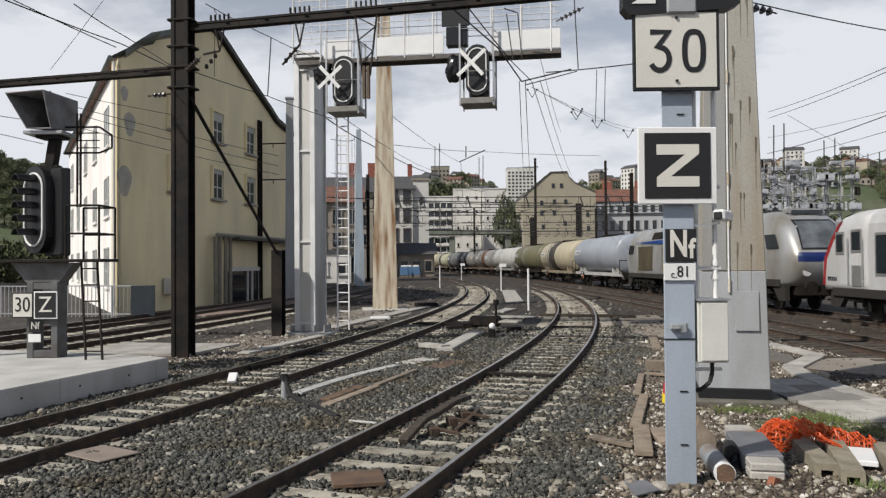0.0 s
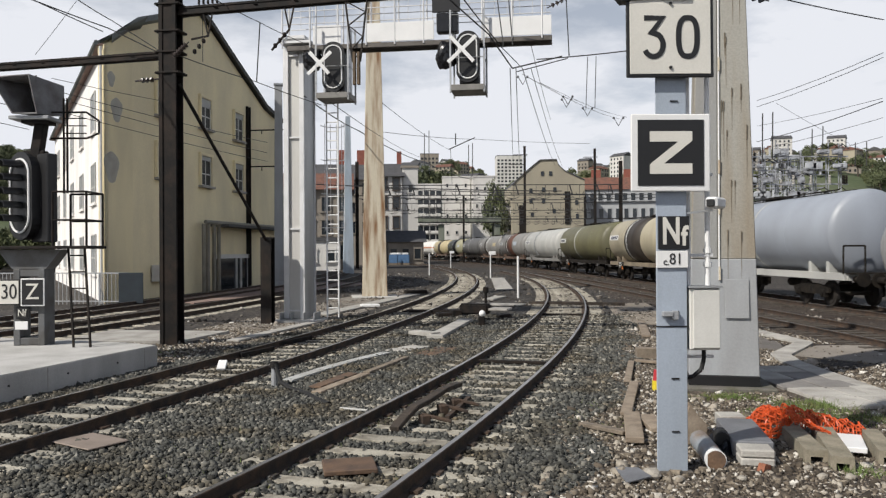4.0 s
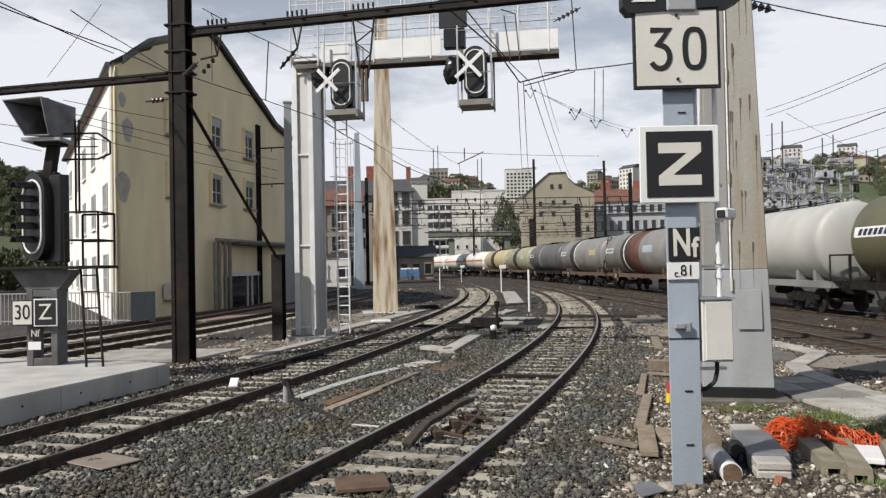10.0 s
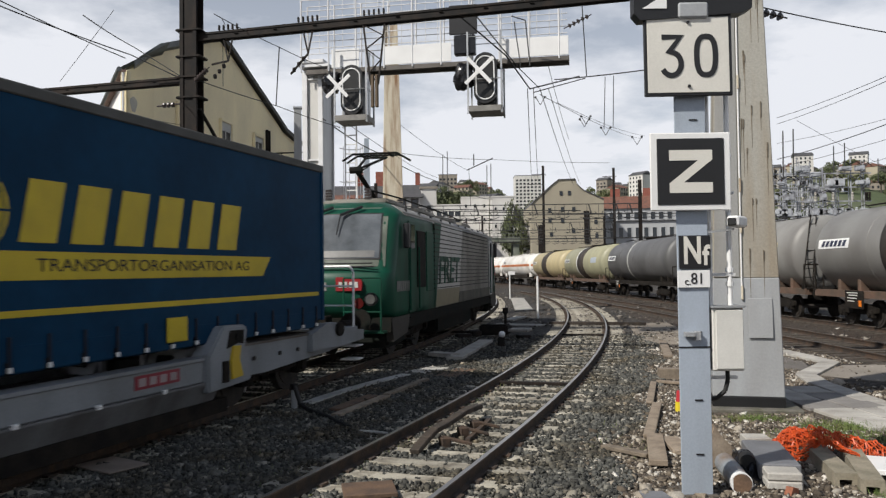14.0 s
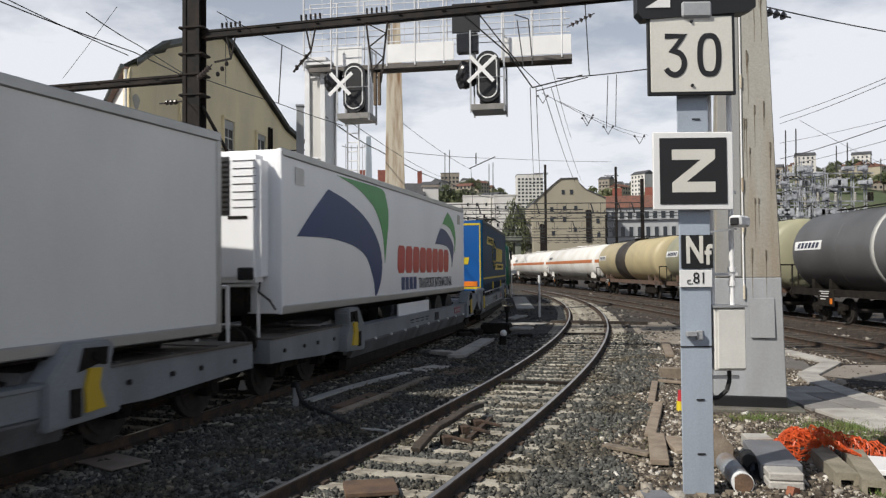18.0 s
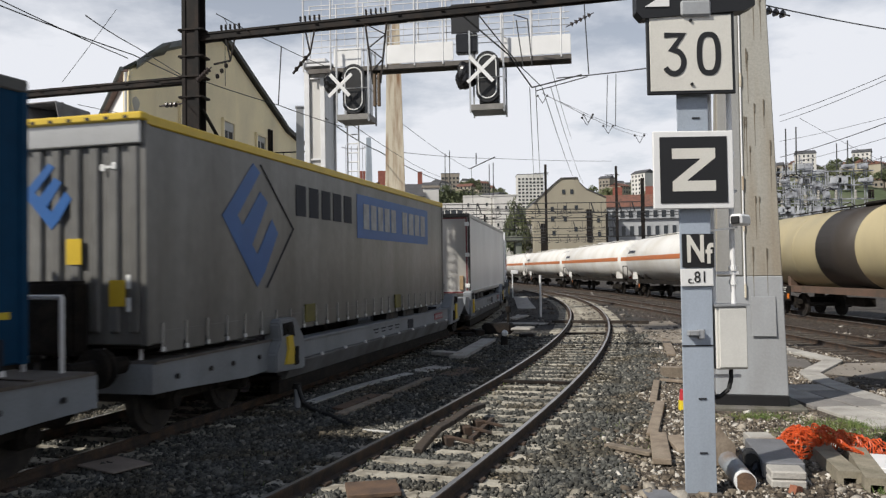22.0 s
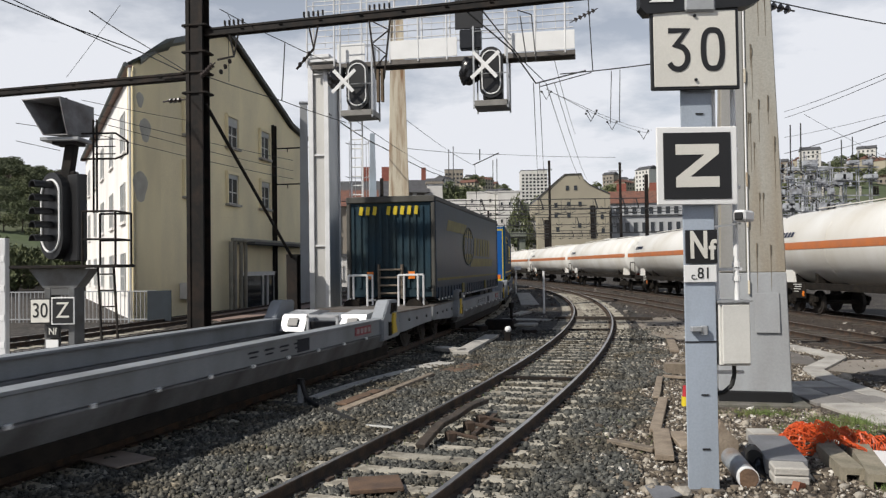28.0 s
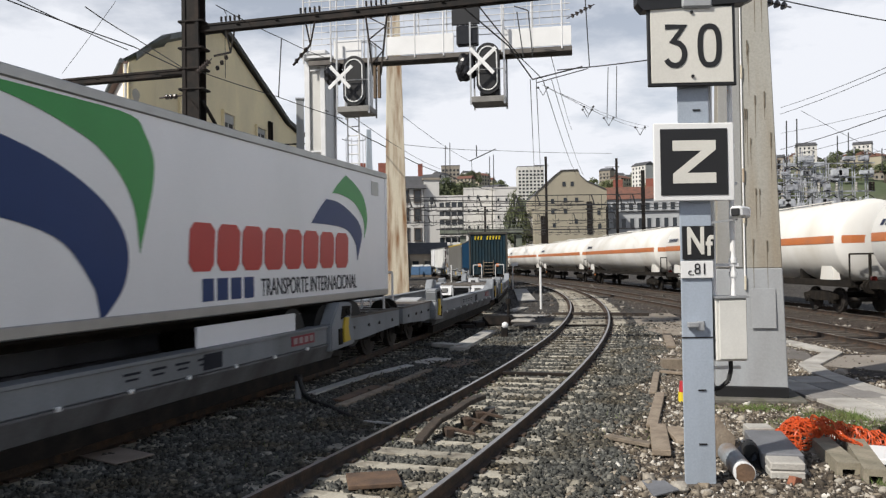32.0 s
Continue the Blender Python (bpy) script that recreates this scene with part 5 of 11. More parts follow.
# ---- rolling stock: local +y leads along the line, +x to its right, z from the rail head ----
LOCO_GREEN = dull(mat("loco_green", (0.006, 0.074, 0.044), 0.5, 0, 0.2, 1.5, 0, 60, (0.010, 0.046, 0.029), 0.45, 2), 0.14)
# second copy of the green, toned for the sun on the cab face
LOCO_FACE = dull(mat("loco_face_green", (0.005, 0.060, 0.036), 0.4, 0, 0.2, 1.5, 0, 60, (0.012, 0.060, 0.038), 0.45, 2), 0.22)
LOCO_DUSTY = mat("dusty_grey_green", (0.21, 0.215, 0.195), 0.6, 0, 0.2, 1.2, 0, 60, (0.10, 0.115, 0.095), 0.5, 2)
LOCO_NOSE = dull(mat("dusty_green", (0.085, 0.10, 0.08), 0.5, 0, 0.25, 2.5, 0.05, 40, (0.15, 0.17, 0.14), 0.45, 2), 0.3)
LOCO_GREY = dull(mat("loco_grey", (0.30, 0.287, 0.255), 0.6, 0, 0.14, 0.8, 0, 60, (0.135, 0.125, 0.105), 0.56, 2), 0.3)
LOCO_PALE = mat("loco_pale_grey", (0.56, 0.55, 0.52), 0.55, 0, 0.1, 1.5)
LOCO_DARK = dull(mat("loco_underframe", (0.014, 0.018, 0.016), 0.8, 0, 0.4, 3, 0.2, 30, (0.024, 0.02, 0.017), 0.5), 0.06)
RED = mat("red_paint", (0.28, 0.016, 0.02), 0.4, 0, 0.08, 3)
BEIGE = mat("beige_paint", (0.25, 0.215, 0.13), 0.5, 0, 0.12, 2)
YELLOW = mat("yellow_paint", (0.62, 0.43, 0.03), 0.45, 0, 0.1, 3)
BLUE = dull(mat("trailer_blue_curtain", (0.003, 0.040, 0.094), 0.6, 0, 0.15, 0.8, 0.15, 6, (0.002, 0.029, 0.070), 0.5), 0.10)
# brighter blue for the ends, with the sunlight on them in the colour
BLUE_LIT_END = mat("trailer_blue_lit_end", (0.004, 0.088, 0.32), 0.35, 0, 0.08, 1)
BLUE_OLD = dull(mat("faded_blue_curtain", (0.003, 0.024, 0.056), 0.38, 0, 0.22, 0.9, 0.2, 6, (0.006, 0.026, 0.048), 0.5), 0.11)
TEAL_OLD = dull(mat("faded_teal_end", (0.013, 0.036, 0.054), 0.6, 0, 0.25, 2, 0.1, 10, (0.022, 0.038, 0.044), 0.5, 3), 0.2)
TRAILER_WHITE = mat("trailer_white", (0.86, 0.865, 0.88), 0.35, 0, 0.05, 0.6, 0, 60, (0.80, 0.81, 0.82), 0.4, 2)
TRAILER_GREYWHITE = mat("dusty_white_panel", (0.78, 0.78, 0.76), 0.42, 0, 0.08, 0.5, 0, 60, (0.66, 0.66, 0.64), 0.5, 2)
CURTAIN_GREY = dull(mat("grey_curtain", (0.175, 0.174, 0.166), 0.36, 0, 0.2, 1.8, 0.2, 5, (0.105, 0.102, 0.094), 0.55, 7), 0.4)
ALU = mat("aluminium_rail", (0.45, 0.45, 0.44), 0.4, 0.7, 0.1, 2)
DECAL_BLUE = dull(mat("decal_blue", (0.006, 0.036, 0.15), 0.4, 0, 0.05, 2), 0.3)
DECAL_LIGHTBLUE = mat("decal_light_blue", (0.018, 0.105, 0.33), 0.5, 0, 0.12, 2)
DECAL_GREEN = mat("decal_green", (0.03, 0.30, 0.06), 0.4, 0, 0.05, 2)
DECAL_RED = mat("decal_red", (0.50, 0.022, 0.02), 0.4, 0, 0.05, 2)
DECAL_DARK = dull(mat("decal_dark", (0.022, 0.025, 0.034), 0.6, 0, 0.05, 2), 0.15)
DECAL_YELLOW = mat("decal_yellow", (0.62, 0.47, 0.012), 0.5, 0, 0.15, 2)
DECAL_YELLOW_OLD = mat("decal_faded_yellow", (0.17, 0.15, 0.02), 0.6, 0, 0.3, 3)
WORN_DECK = mat("worn_deck", (0.15, 0.14, 0.13), 0.7, 0.2, 0.3, 2, 0.1, 30, (0.10, 0.08, 0.065), 0.5, 4)
WAGON_GREY = dull(mat("wagon_grey", (0.26, 0.278, 0.30), 0.6, 0, 0.15, 1.2, 0.1, 30, (0.185, 0.195, 0.205), 0.5, 2), 0.3)
WAGON_SHADE = mat("wagon_underside_shade", (0.185, 0.19, 0.197), 0.8, 0, 0.2, 1.5, 0.1, 30, (0.085, 0.083, 0.08), 0.5, 2)
LAMP_ORANGE = mat("orange_reflector", (0.75, 0.20, 0.02), 0.35, 0, 0.05, 3)
LAMP_RED = mat("red_lamp_glass", (0.075, 0.010, 0.009), 0.2, 0, 0.05, 3)


def wheelset(parent, y, r=0.46, gauge=0.75):
    bm = B()
    for sx in (-1, 1):
        rod(bm, (sx * (gauge - 0.06), y, r), (sx * (gauge + 0.07), y, r), r, 22)
        rod(bm, (sx * (gauge + 0.07), y, r), (sx * (gauge + 0.09), y, r), r * 0.78, 22)
    rod(bm, (-gauge, y, r), (gauge, y, r), 0.08, 8)
    w = part("wheelset", bm, WHEEL, parent)
    return w


def bogie(th, y, base=1.8, r=0.46):
    bm = B()
    for sx in (-1, 1):
        x = sx * 1.02
        prism(bm, [(y - base / 2 - 0.35, 0.50), (y - base / 2 - 0.35, 0.66), (y - 0.5, 0.80), (y + 0.5, 0.80), (y + base / 2 + 0.35, 0.66), (y + base / 2 + 0.35, 0.50), (y + 0.45, 0.42), (y - 0.45, 0.42)], "x", x - 0.05, x + 0.05)
        for yy in (y - base / 2, y + base / 2):
            box(bm, (x, yy, r), (0.2, 0.26, 0.28), None, 0.02)
            rod(bm, (x - 0.1, yy, r), (x + 0.14 * sx, yy, r), 0.1, 10)
        for k in (-0.22, 0, 0.22):
            rod(bm, (x, y + k, 0.42), (x, y + k, 0.72), 0.07, 8)
    box(bm, (0, y, 0.62), (1.9, 0.4, 0.22))
    b = part("bogie", bm, CHASSIS, th, "grimy bogie")
    for yy in (y - base / 2, y + base / 2):
        wheelset(b, yy, r)
    return b


def buffers(th, y, z=1.0, sgn=1, material=None):
    for sx in (-0.87, 0.87):
        bm = B()
        rod(bm, (sx, y, z), (sx, y + sgn * 0.4, z), 0.11, 12)
        rod(bm, (sx, y + sgn * 0.4, z), (sx, y + sgn * 0.46, z), 0.24, 16)
        part("buffer", bm, material or CHASSIS, th)
    bm = B()
    box(bm, (0, y + sgn * 0.15, z - 0.02), (0.12, 0.4, 0.2), None, 0.02)
    pipe(bm, [(0.3, y, z - 0.1), (0.32, y + sgn * 0.25, z - 0.45), (0.25, y + sgn * 0.4, z - 0.5)], 0.03, 6)
    part("coupling", bm, CHASSIS, th)


def side_plate(th, pts, material, name, x, label="", d=0.006):
    """A flat marking on a vehicle's flank at x; pts are (y, z)."""
    bm = B()
    prism(bm, pts, "x", x, x + (d if x > 0 else -d))
    return part(name, bm, material, th, label)


def rounded(pts, n=4, keep=()):
    """A closed outline drawn smoothly through its points; the corners whose places are in keep stay sharp."""
    out, L = [], len(pts)
    for i in range(L):
        p0, p1, p2, p3 = (Vector(pts[(i + k) % L]) for k in (-1, 0, 1, 2))
        if i in keep:
            p0 = p1
        if (i + 1) % L in keep:
            p3 = p2
        for k in range(n):
            t = k / n
            q = 0.5 * (2 * p1 + (p2 - p0) * t + (2 * p0 - 5 * p1 + 4 * p2 - p3) * t ** 2 + (3 * p1 - p0 - 3 * p2 + p3) * t ** 3)
            out.append((q.x, q.y))
    return out


def mark_row(th, y0, y1, z, h, n, material, x, slant=0.0, gap=0.22, name="letter_block"):
    """n plain slanted blocks in place of a name, read towards +y from y0 to y1."""
    w = (y1 - y0) / n
    for i in range(n):
        a, b = y0 + w * i, y0 + w * (i + 1 - gap)
        bm = B()
        prism(bm, [(a, z), (b, z), (b + slant, z + h), (a + slant, z + h)], "x", x, x + 0.006)
        part(name, bm, material, th)


def section(table, z):
    """Width, front, and corner measures at a height, from a short table of (z, half width, front y, corner rx, corner ry)."""
    zs = [r[0] for r in table]
    return [float(np.interp(z, zs, [r[k] for r in table])) for k in (1, 2, 3, 4)]


BOW = 0.10  # how far a cab's face bulges


def cab_shell(table, y0, sgn, ends=True):
    """A driving cab from the cut at y0 to its rounded face; face polygons take the second material."""
    bm = B()
    rings = []
    zs = []
    for (za, *_), (zb, *_) in zip(table[:-1], table[1:]):
        zs += [za + (zb - za) * k / 2 for k in range(2)]
    zs.append(table[-1][0])
    for z in zs:
        w, yf, rx, ry = section(table, z)
        pts = [(w, y0)] + [(w, y0 + (yf - ry - y0) * k / 3) for k in (1, 2)]
        pts += [(w - rx + rx * math.cos(a), yf - BOW - ry + ry * math.sin(a)) for a in [i * math.pi / 16 for i in range(9)]]
        pts += [(x * (w - rx), yf - BOW * x * x) for x in (0.6, 0.2)]
        pts += [(-x, y) for x, y in pts[::-1]]
        rings.append([bm.verts.new((x, sgn * y, z)) for x, y in pts])
    for p, q in zip(rings[:-1], rings[1:]):
        for i in range(len(p) - 1):
            f = bm.faces.new((p[i], p[i + 1], q[i + 1], q[i]))
            f.material_index = 1 if 4 <= i <= len(p) - 6 else 0
    bm.faces.new(rings[-1])
    bm.faces.new(rings[0][::-1])
    if ends:
        bm.faces.new([r[0] for r in rings] + [r[-1] for r in rings[::-1]])
    bmesh.ops.recalc_face_normals(bm, faces=bm.faces)
    return bm


def face_patch(table, sgn, xa, xb, za, zb, d, taper=0.0, nx=10, nz=6):
    """A sheet on a cab's face between xa and xb at its foot; taper: how much narrower each side is at its head."""
    bm = B()
    rows = []
    for j in range(nz + 1):
        z = za + (zb - za) * j / nz
        w, yf, rx, ry = section(table, z)
        k = 1 - taper * j / nz
        row = []
        for i in range(nx + 1):
            x = (xa + (xb - xa) * i / nx) * k
            e = abs(x) - (w - rx)
            y = yf - BOW * (min(abs(x), w - rx) / (w - rx)) ** 2 - (ry * (1 - math.sqrt(max(0.0, 1 - (min(e, rx) / rx) ** 2))) if e > 0 else 0)
            row.append(bm.verts.new((x, sgn * (y + d), z + d * 0.4)))
        rows.append(row)
    for p, q in zip(rows[:-1], rows[1:]):
        for i in range(nx):
            bm.faces.new((p[i], p[i + 1], q[i + 1], q[i]))
    bmesh.ops.recalc_face_normals(bm, faces=bm.faces)
    if sum(f.normal.y for f in bm.faces) * sgn < 0:
        bmesh.ops.reverse_faces(bm, faces=bm.faces)
    return bm


ELECTRIC = ((1.05, 1.42, 8.70, 0.34, 0.40), (1.35, 1.43, 8.86, 0.36, 0.44), (1.75, 1.43, 8.90, 0.38, 0.46), (2.05, 1.43, 8.84, 0.40, 0.46), (2.14, 1.43, 8.74, 0.40, 0.42), (2.7, 1.43, 8.50, 0.38, 0.40), (3.2, 1.42, 8.27, 0.36, 0.36), (3.42, 1.40, 8.14, 0.36, 0.34), (3.56, 1.28, 7.98, 0.34, 0.32), (3.70, 1.06, 7.72, 0.30, 0.30), (3.78, 0.86, 7.40, 0.26, 0.26))

LOCO_GREYMARK = mat("dull_white_mark", (0.26, 0.26, 0.245), 0.7, 0, 0.2, 5)
LOUVRE_GAP = mat("louvre_gap_shade", (0.04, 0.039, 0.036), 0.8, 0, 0.2, 3)
SCREEN = mat("dusty_windscreen", (0.15, 0.165, 0.18), 0.025, 0, 0.3, 1.5, 0, 60, (0.07, 0.078, 0.085), 0.5)


def locomotive():
    th = thing("freight_locomotive", "green and grey electric freight locomotive, grimy, pantograph raised", "locomotive")
    def room(y0, y1, material, name, label):
        bm = B()
        half = [(r[1], r[0]) for r in ELECTRIC]
        prism(bm, half + [(-x, z) for x, z in half[::-1]], "y", y0, y1)
        return part(name, bm, material, th, label)
    rear = part("rear_cab", cab_shell(ELECTRIC, 4.1, -1), [LOCO_GREEN, LOCO_FACE], th, "green driving cab", True)
    room(-4.1, 6.4, LOCO_GREY, "machine_room", "grey louvred machine room")
    front = part("front_cab", cab_shell(ELECTRIC, 6.4, 1), [LOCO_DUSTY, LOCO_FACE], th, "grey driving cab with a green nose", True)
    bm = B()
    for sx in (-1, 1):
        for sy in (-1, 1):
            prism(bm, [(sy * 7.25, 0.62), (sy * 8.55, 0.50), (sy * 8.66, 1.04), (sy * 7.0, 1.04)], "x", sx * 1.26, sx * 1.42)
    pieces("cab_skirt", bm, mat("brown_grey_skirt", (0.045, 0.040, 0.033), 0.75, 0, 0.3, 2, 0.1, 30, (0.035, 0.03, 0.025), 0.5), th)
    bm = B()
    prism(bm, [(-1.40, -8.70), (1.40, -8.70), (1.40, 8.70), (-1.40, 8.70)], "z", 0.72, 1.05)
    part("underframe", bm, LOCO_DARK, th)
    bm = B()
    for y0, y1 in ((-8.6, -7.0), (7.0, 8.6)):
        box(bm, (0, (y0 + y1) / 2, 0.62), (2.6, y1 - y0, 0.55), None, 0.08)
    pieces("snow_apron", bm, LOCO_DARK, th)
    bm = B()
    box(bm, (0, 0, 0.55), (2.5, 6.0, 0.6), None, 0.06)
    part("transformer_tank", bm, LOCO_DARK, th)
    bogie(th, -5.3, 2.6, 0.58)
    bogie(th, 5.3, 2.6, 0.58)
    buffers(th, -8.86, 1.03, -1, LOCO_DARK)
    buffers(th, 9.1, 1.03, 1, LOCO_DARK)
    for sx in (-1.436, 1.436):
        s = 1 if sx > 0 else -1
        # thin dark bars stand for the shaded gaps under each louvre
        for i in range(15):
            bm = B()
            z = 1.60 + i * 0.128
            box(bm, (sx + 0.006 * s, 0.91, z), (0.03, 10.3, 0.026))
            part("louvre", bm, LOUVRE_GAP, th)
        # slanted green and pale fields and the beige sill field
        side_plate(th, [(-4.12, 1.07), (-4.05, 1.07), (-3.2, 3.45), (-4.12, 3.45)], LOCO_GREEN, "green_field", sx + 0.004 * s)
        side_plate(th, [(-3.92, 1.56), (-0.29, 1.56), (0.36, 3.45), (-3.22, 3.45)], LOCO_PALE, "pale_field", sx + 0.002 * s)
        side_plate(th, [(-4.10, 1.07), (-0.55, 1.07), (-0.3, 1.55), (-3.93, 1.55)], BEIGE, "beige_field", sx + 0.002 * s)
        turn = Matrix.Rotation(radians(90 * s), 4, "Z") @ FACE
        lettering("lettering", "FRET", 1.12, pose(sx + 0.030 * s, -2.05, 2.07) @ turn, LOCO_GREEN, th, 0.004, 3.15, "", 0.016, 0.2)
        for i in range(7):
            side_plate(th, [(-8.28 + i * 0.175, 1.62), (-8.17 + i * 0.175, 1.62), (-8.16 + i * 0.175, 1.86), (-8.27 + i * 0.175, 1.86)], LOCO_GREYMARK, "number_block", sx + 0.004 * s)
        # cab door, window, grille door
        for yc, m2 in ((-6.78, LOCO_GREEN), (7.0, LOCO_PALE)):
            bm = B()
            box(bm, (sx, yc, 2.2), (0.03, 0.70, 2.25), None, 0.01)
            d = part("cab_door", bm, m2, th)
            bm = B()
            box(bm, (sx + 0.018 * s, yc, 2.95), (0.02, 0.42, 0.60), None, 0.01)
            part("door_window", bm, GLASS, d)
            for yy in (yc - 0.47, yc + 0.47):
                bm = B()
                rod(bm, (sx + 0.07 * s, yy, 1.15), (sx + 0.07 * s, yy, 2.7), 0.022, 8)
                pieces("handrail", bm, LOCO_GREEN, th)
            bm = B()
            box(bm, (sx + 0.10 * s, yc + (-0.92 if yc < 0 else 0.75), 2.93), (0.14, 0.16, 0.6), None, 0.03)
            part("mirror", bm, SIGNBLACK, th)
            for k in range(3):
                bm = B()
                box(bm, (sx - 0.1 * s, yc, 0.95 - k * 0.27), (0.2, 0.5, 0.03))
                part("step", bm, LOCO_DARK, th)
        bm = B()
        box(bm, (sx, -5.79, 2.40), (0.04, 0.92, 1.45), None, 0.01)
        part("grille_door", bm, CHASSIS, th, "dark ventilation grille")
        bm = B()
        box(bm, (sx, -4.75, 2.35), (0.03, 0.85, 1.6), None, 0.01)
        part("side_hatch", bm, LOCO_GREEN, th)
        # roof cove along the gutter
        bm = B()
        prism(bm, [(-7.7, 3.47), (7.7, 3.47), (7.7, 3.50), (-7.7, 3.50)], "x", sx - 0.01 * s, sx + 0.012 * s)
        part("gutter", bm, LOCO_GREY, th)
        for k in range(10):
            bm = B()
            box(bm, (s * 1.24, -6.6 + k * 1.45, 3.61), (0.06, 0.12, 0.08), None, 0.01)
            part("roof_lug", bm, SIGNBLACK, th)
        side_plate(th, [(7.80, 1.86), (8.38, 1.88), (8.42, 2.10), (8.32, 2.22), (7.80, 2.26)], RED, "red_badge", sx + 0.004 * s)
        mark_row(th, 7.88, 8.34, 1.98, 0.15, 4, LOCO_PALE, sx + 0.012 * s, 0.0, 0.3)
        side_plate(th, [(-0.45, 1.06), (8.35, 1.06), (8.35, 1.40), (-0.25, 1.40)], mat("olive_grime", (0.11, 0.105, 0.08), 0.8, 0, 0.25, 1.5, 0, 60, (0.06, 0.055, 0.042), 0.5, 2), "grimy_sill", sx + 0.003 * s)
    bm = B()
    for s in (-1, 1):
        prism(bm, [(s * 1.395, 3.445), (s * 1.285, 3.572), (s * 1.065, 3.712), (s * 1.06, 3.70), (s * 1.27, 3.55)], "y", -7.3, 7.3)
    pieces("roof_cove", bm, mat("pale_roof_grey", (0.34, 0.335, 0.32), 0.7, 0, 0.2, 1.5, 0, 60, (0.2, 0.19, 0.17), 0.4), th)
    # faces of the cabs
    for sgn, cab in ((-1, rear), (1, front)):
        def sheet_on(xa, xb, za, zb, d, material, name, taper=0.05):
            part(name, face_patch(ELECTRIC, sgn, xa, xb, za, zb, d, taper), material, cab, "", True)
        sheet_on(-1.24, 1.24, 2.20, 3.60, 0.010, LOCO_NOSE, "windscreen_surround")
        sheet_on(-1.12, 1.12, 2.36, 3.45, 0.020, SIGNBLACK, "screen_seal")
        sheet_on(-1.09, 1.09, 2.39, 3.42, 0.028, SCREEN, "windscreen")
        # grey band across the foot of the windscreen
        sheet_on(-0.62, 0.98, 2.405, 2.56, 0.034, mat("windscreen_foot_grey", (0.17, 0.17, 0.165), 0.5, 0, 0.2, 4), "dust_line", 0.0)
        bm = B()
        for x in (-0.62, 0.1):
            pipe(bm, [(x, sgn * 8.28, 3.42), (x + 0.45, sgn * 8.02, 3.62)], 0.035, 6)
            pipe(bm, [(x, sgn * 8.30, 3.42), (x - 0.04, sgn * 8.48, 2.95)], 0.016, 5)
        pieces("wiper", bm, SIGNBLACK, cab)
        bm = B()
        box(bm, (0, sgn * 8.80, 2.20), (2.1, 0.05, 0.035), None, 0.01)
        box(bm, (0, sgn * 8.76, 2.28), (2.0, 0.04, 0.03), None, 0.01)
        part("cab_handrail", bm, SIGNBLACK, cab)
        for sx in (-0.98, 0.98):
            bm = B()
            rod(bm, (sx, sgn * 8.70, 1.47), (sx, sgn * 8.86, 1.47), 0.15, 16)
            part("lamp_housing", bm, SIGNBLACK, cab)
            bm = B()
            rod(bm, (sx, sgn * 8.85, 1.47), (sx, sgn * 8.88, 1.47), 0.11, 16)
            part("headlight", bm, mat("unlit_lamp", (0.12, 0.12, 0.115), 0.25, 0, 0.2, 8), cab)
            bm = B()
            rod(bm, (sx * 0.72, sgn * 8.74, 1.38), (sx * 0.72, sgn * 8.905, 1.38), 0.12, 14)
            part("tail_lamp", bm, LAMP_RED, cab)
        bm = B()
        prism(bm, [(0.18, 1.66), (0.78, 1.66), (0.80, 1.86), (0.72, 1.96), (0.18, 1.97)], "y", sgn * 8.80, sgn * 8.905)
        part("red_badge", bm, RED, cab)
        bm = B()
        for i in range(6):
            box(bm, (-0.92 + i * 0.165, sgn * 8.86, 1.76), (0.10, 0.08, 0.19))
        pieces("number_block", bm, LOCO_GREYMARK, cab)
        bm = B()
        for i in range(4):
            box(bm, (0.29 + i * 0.125, sgn * 8.905, 1.80), (0.08, 0.02, 0.13))
        pieces("badge_block", bm, LOCO_PALE, cab)
        bm = B()
        for sx in (-1.3, -0.45, 0.45, 1.3):
            rod(bm, (sx, sgn * 9.15, 0.75), (sx, sgn * 9.15, 1.95), 0.02, 6)
        for z in (1.2, 1.95):
            rod(bm, (-1.3, sgn * 9.15, z), (-0.45, sgn * 9.15, z), 0.02, 6)
            rod(bm, (0.45, sgn * 9.15, z), (1.3, sgn * 9.15, z), 0.02, 6)
        box(bm, (0, sgn * 9.0, 0.75), (2.7, 0.35, 0.05))
        pieces("end_rail", bm, LOCO_GREEN, cab)
    # roof gear
    bm = B()
    for y, l in ((-6.0, 1.8), (-2.5, 2.6), (1.2, 2.6), (4.6, 2.0)):
        box(bm, (0, y, 3.84), (1.7, l, 0.16), None, 0.05)
    pieces("roof_hatch", bm, LOCO_GREY, th)
    bm = B()
    for y in (-7.4, -4.3, 3.2, 6.4):
        for k in range(4):
            rod(bm, (-0.5, y, 3.85 + k * 0.07), (-0.5, y, 3.90 + k * 0.07), 0.09, 8)
            rod(bm, (0.5, y, 3.85 + k * 0.07), (0.5, y, 3.90 + k * 0.07), 0.09, 8)
    pieces("roof_insulator", bm, INSUL, th)
    bm = B()
    pipe(bm, [(0.3, -7.0, 4.15), (0.3, -3.5, 4.22), (0.3, 3.5, 4.22), (0.3, 6.5, 4.15)], 0.025, 6)
    part("roof_busbar", bm, LOCO_DARK, th)
    # single-arm pantograph: base, lower arm, knee, upper arm, head
    bm = B()
    for sx in (-0.4, 0.4):
        bar(bm, (sx, -6.0, 3.98), (sx, -4.3, 3.98), 0.06, 0.08)
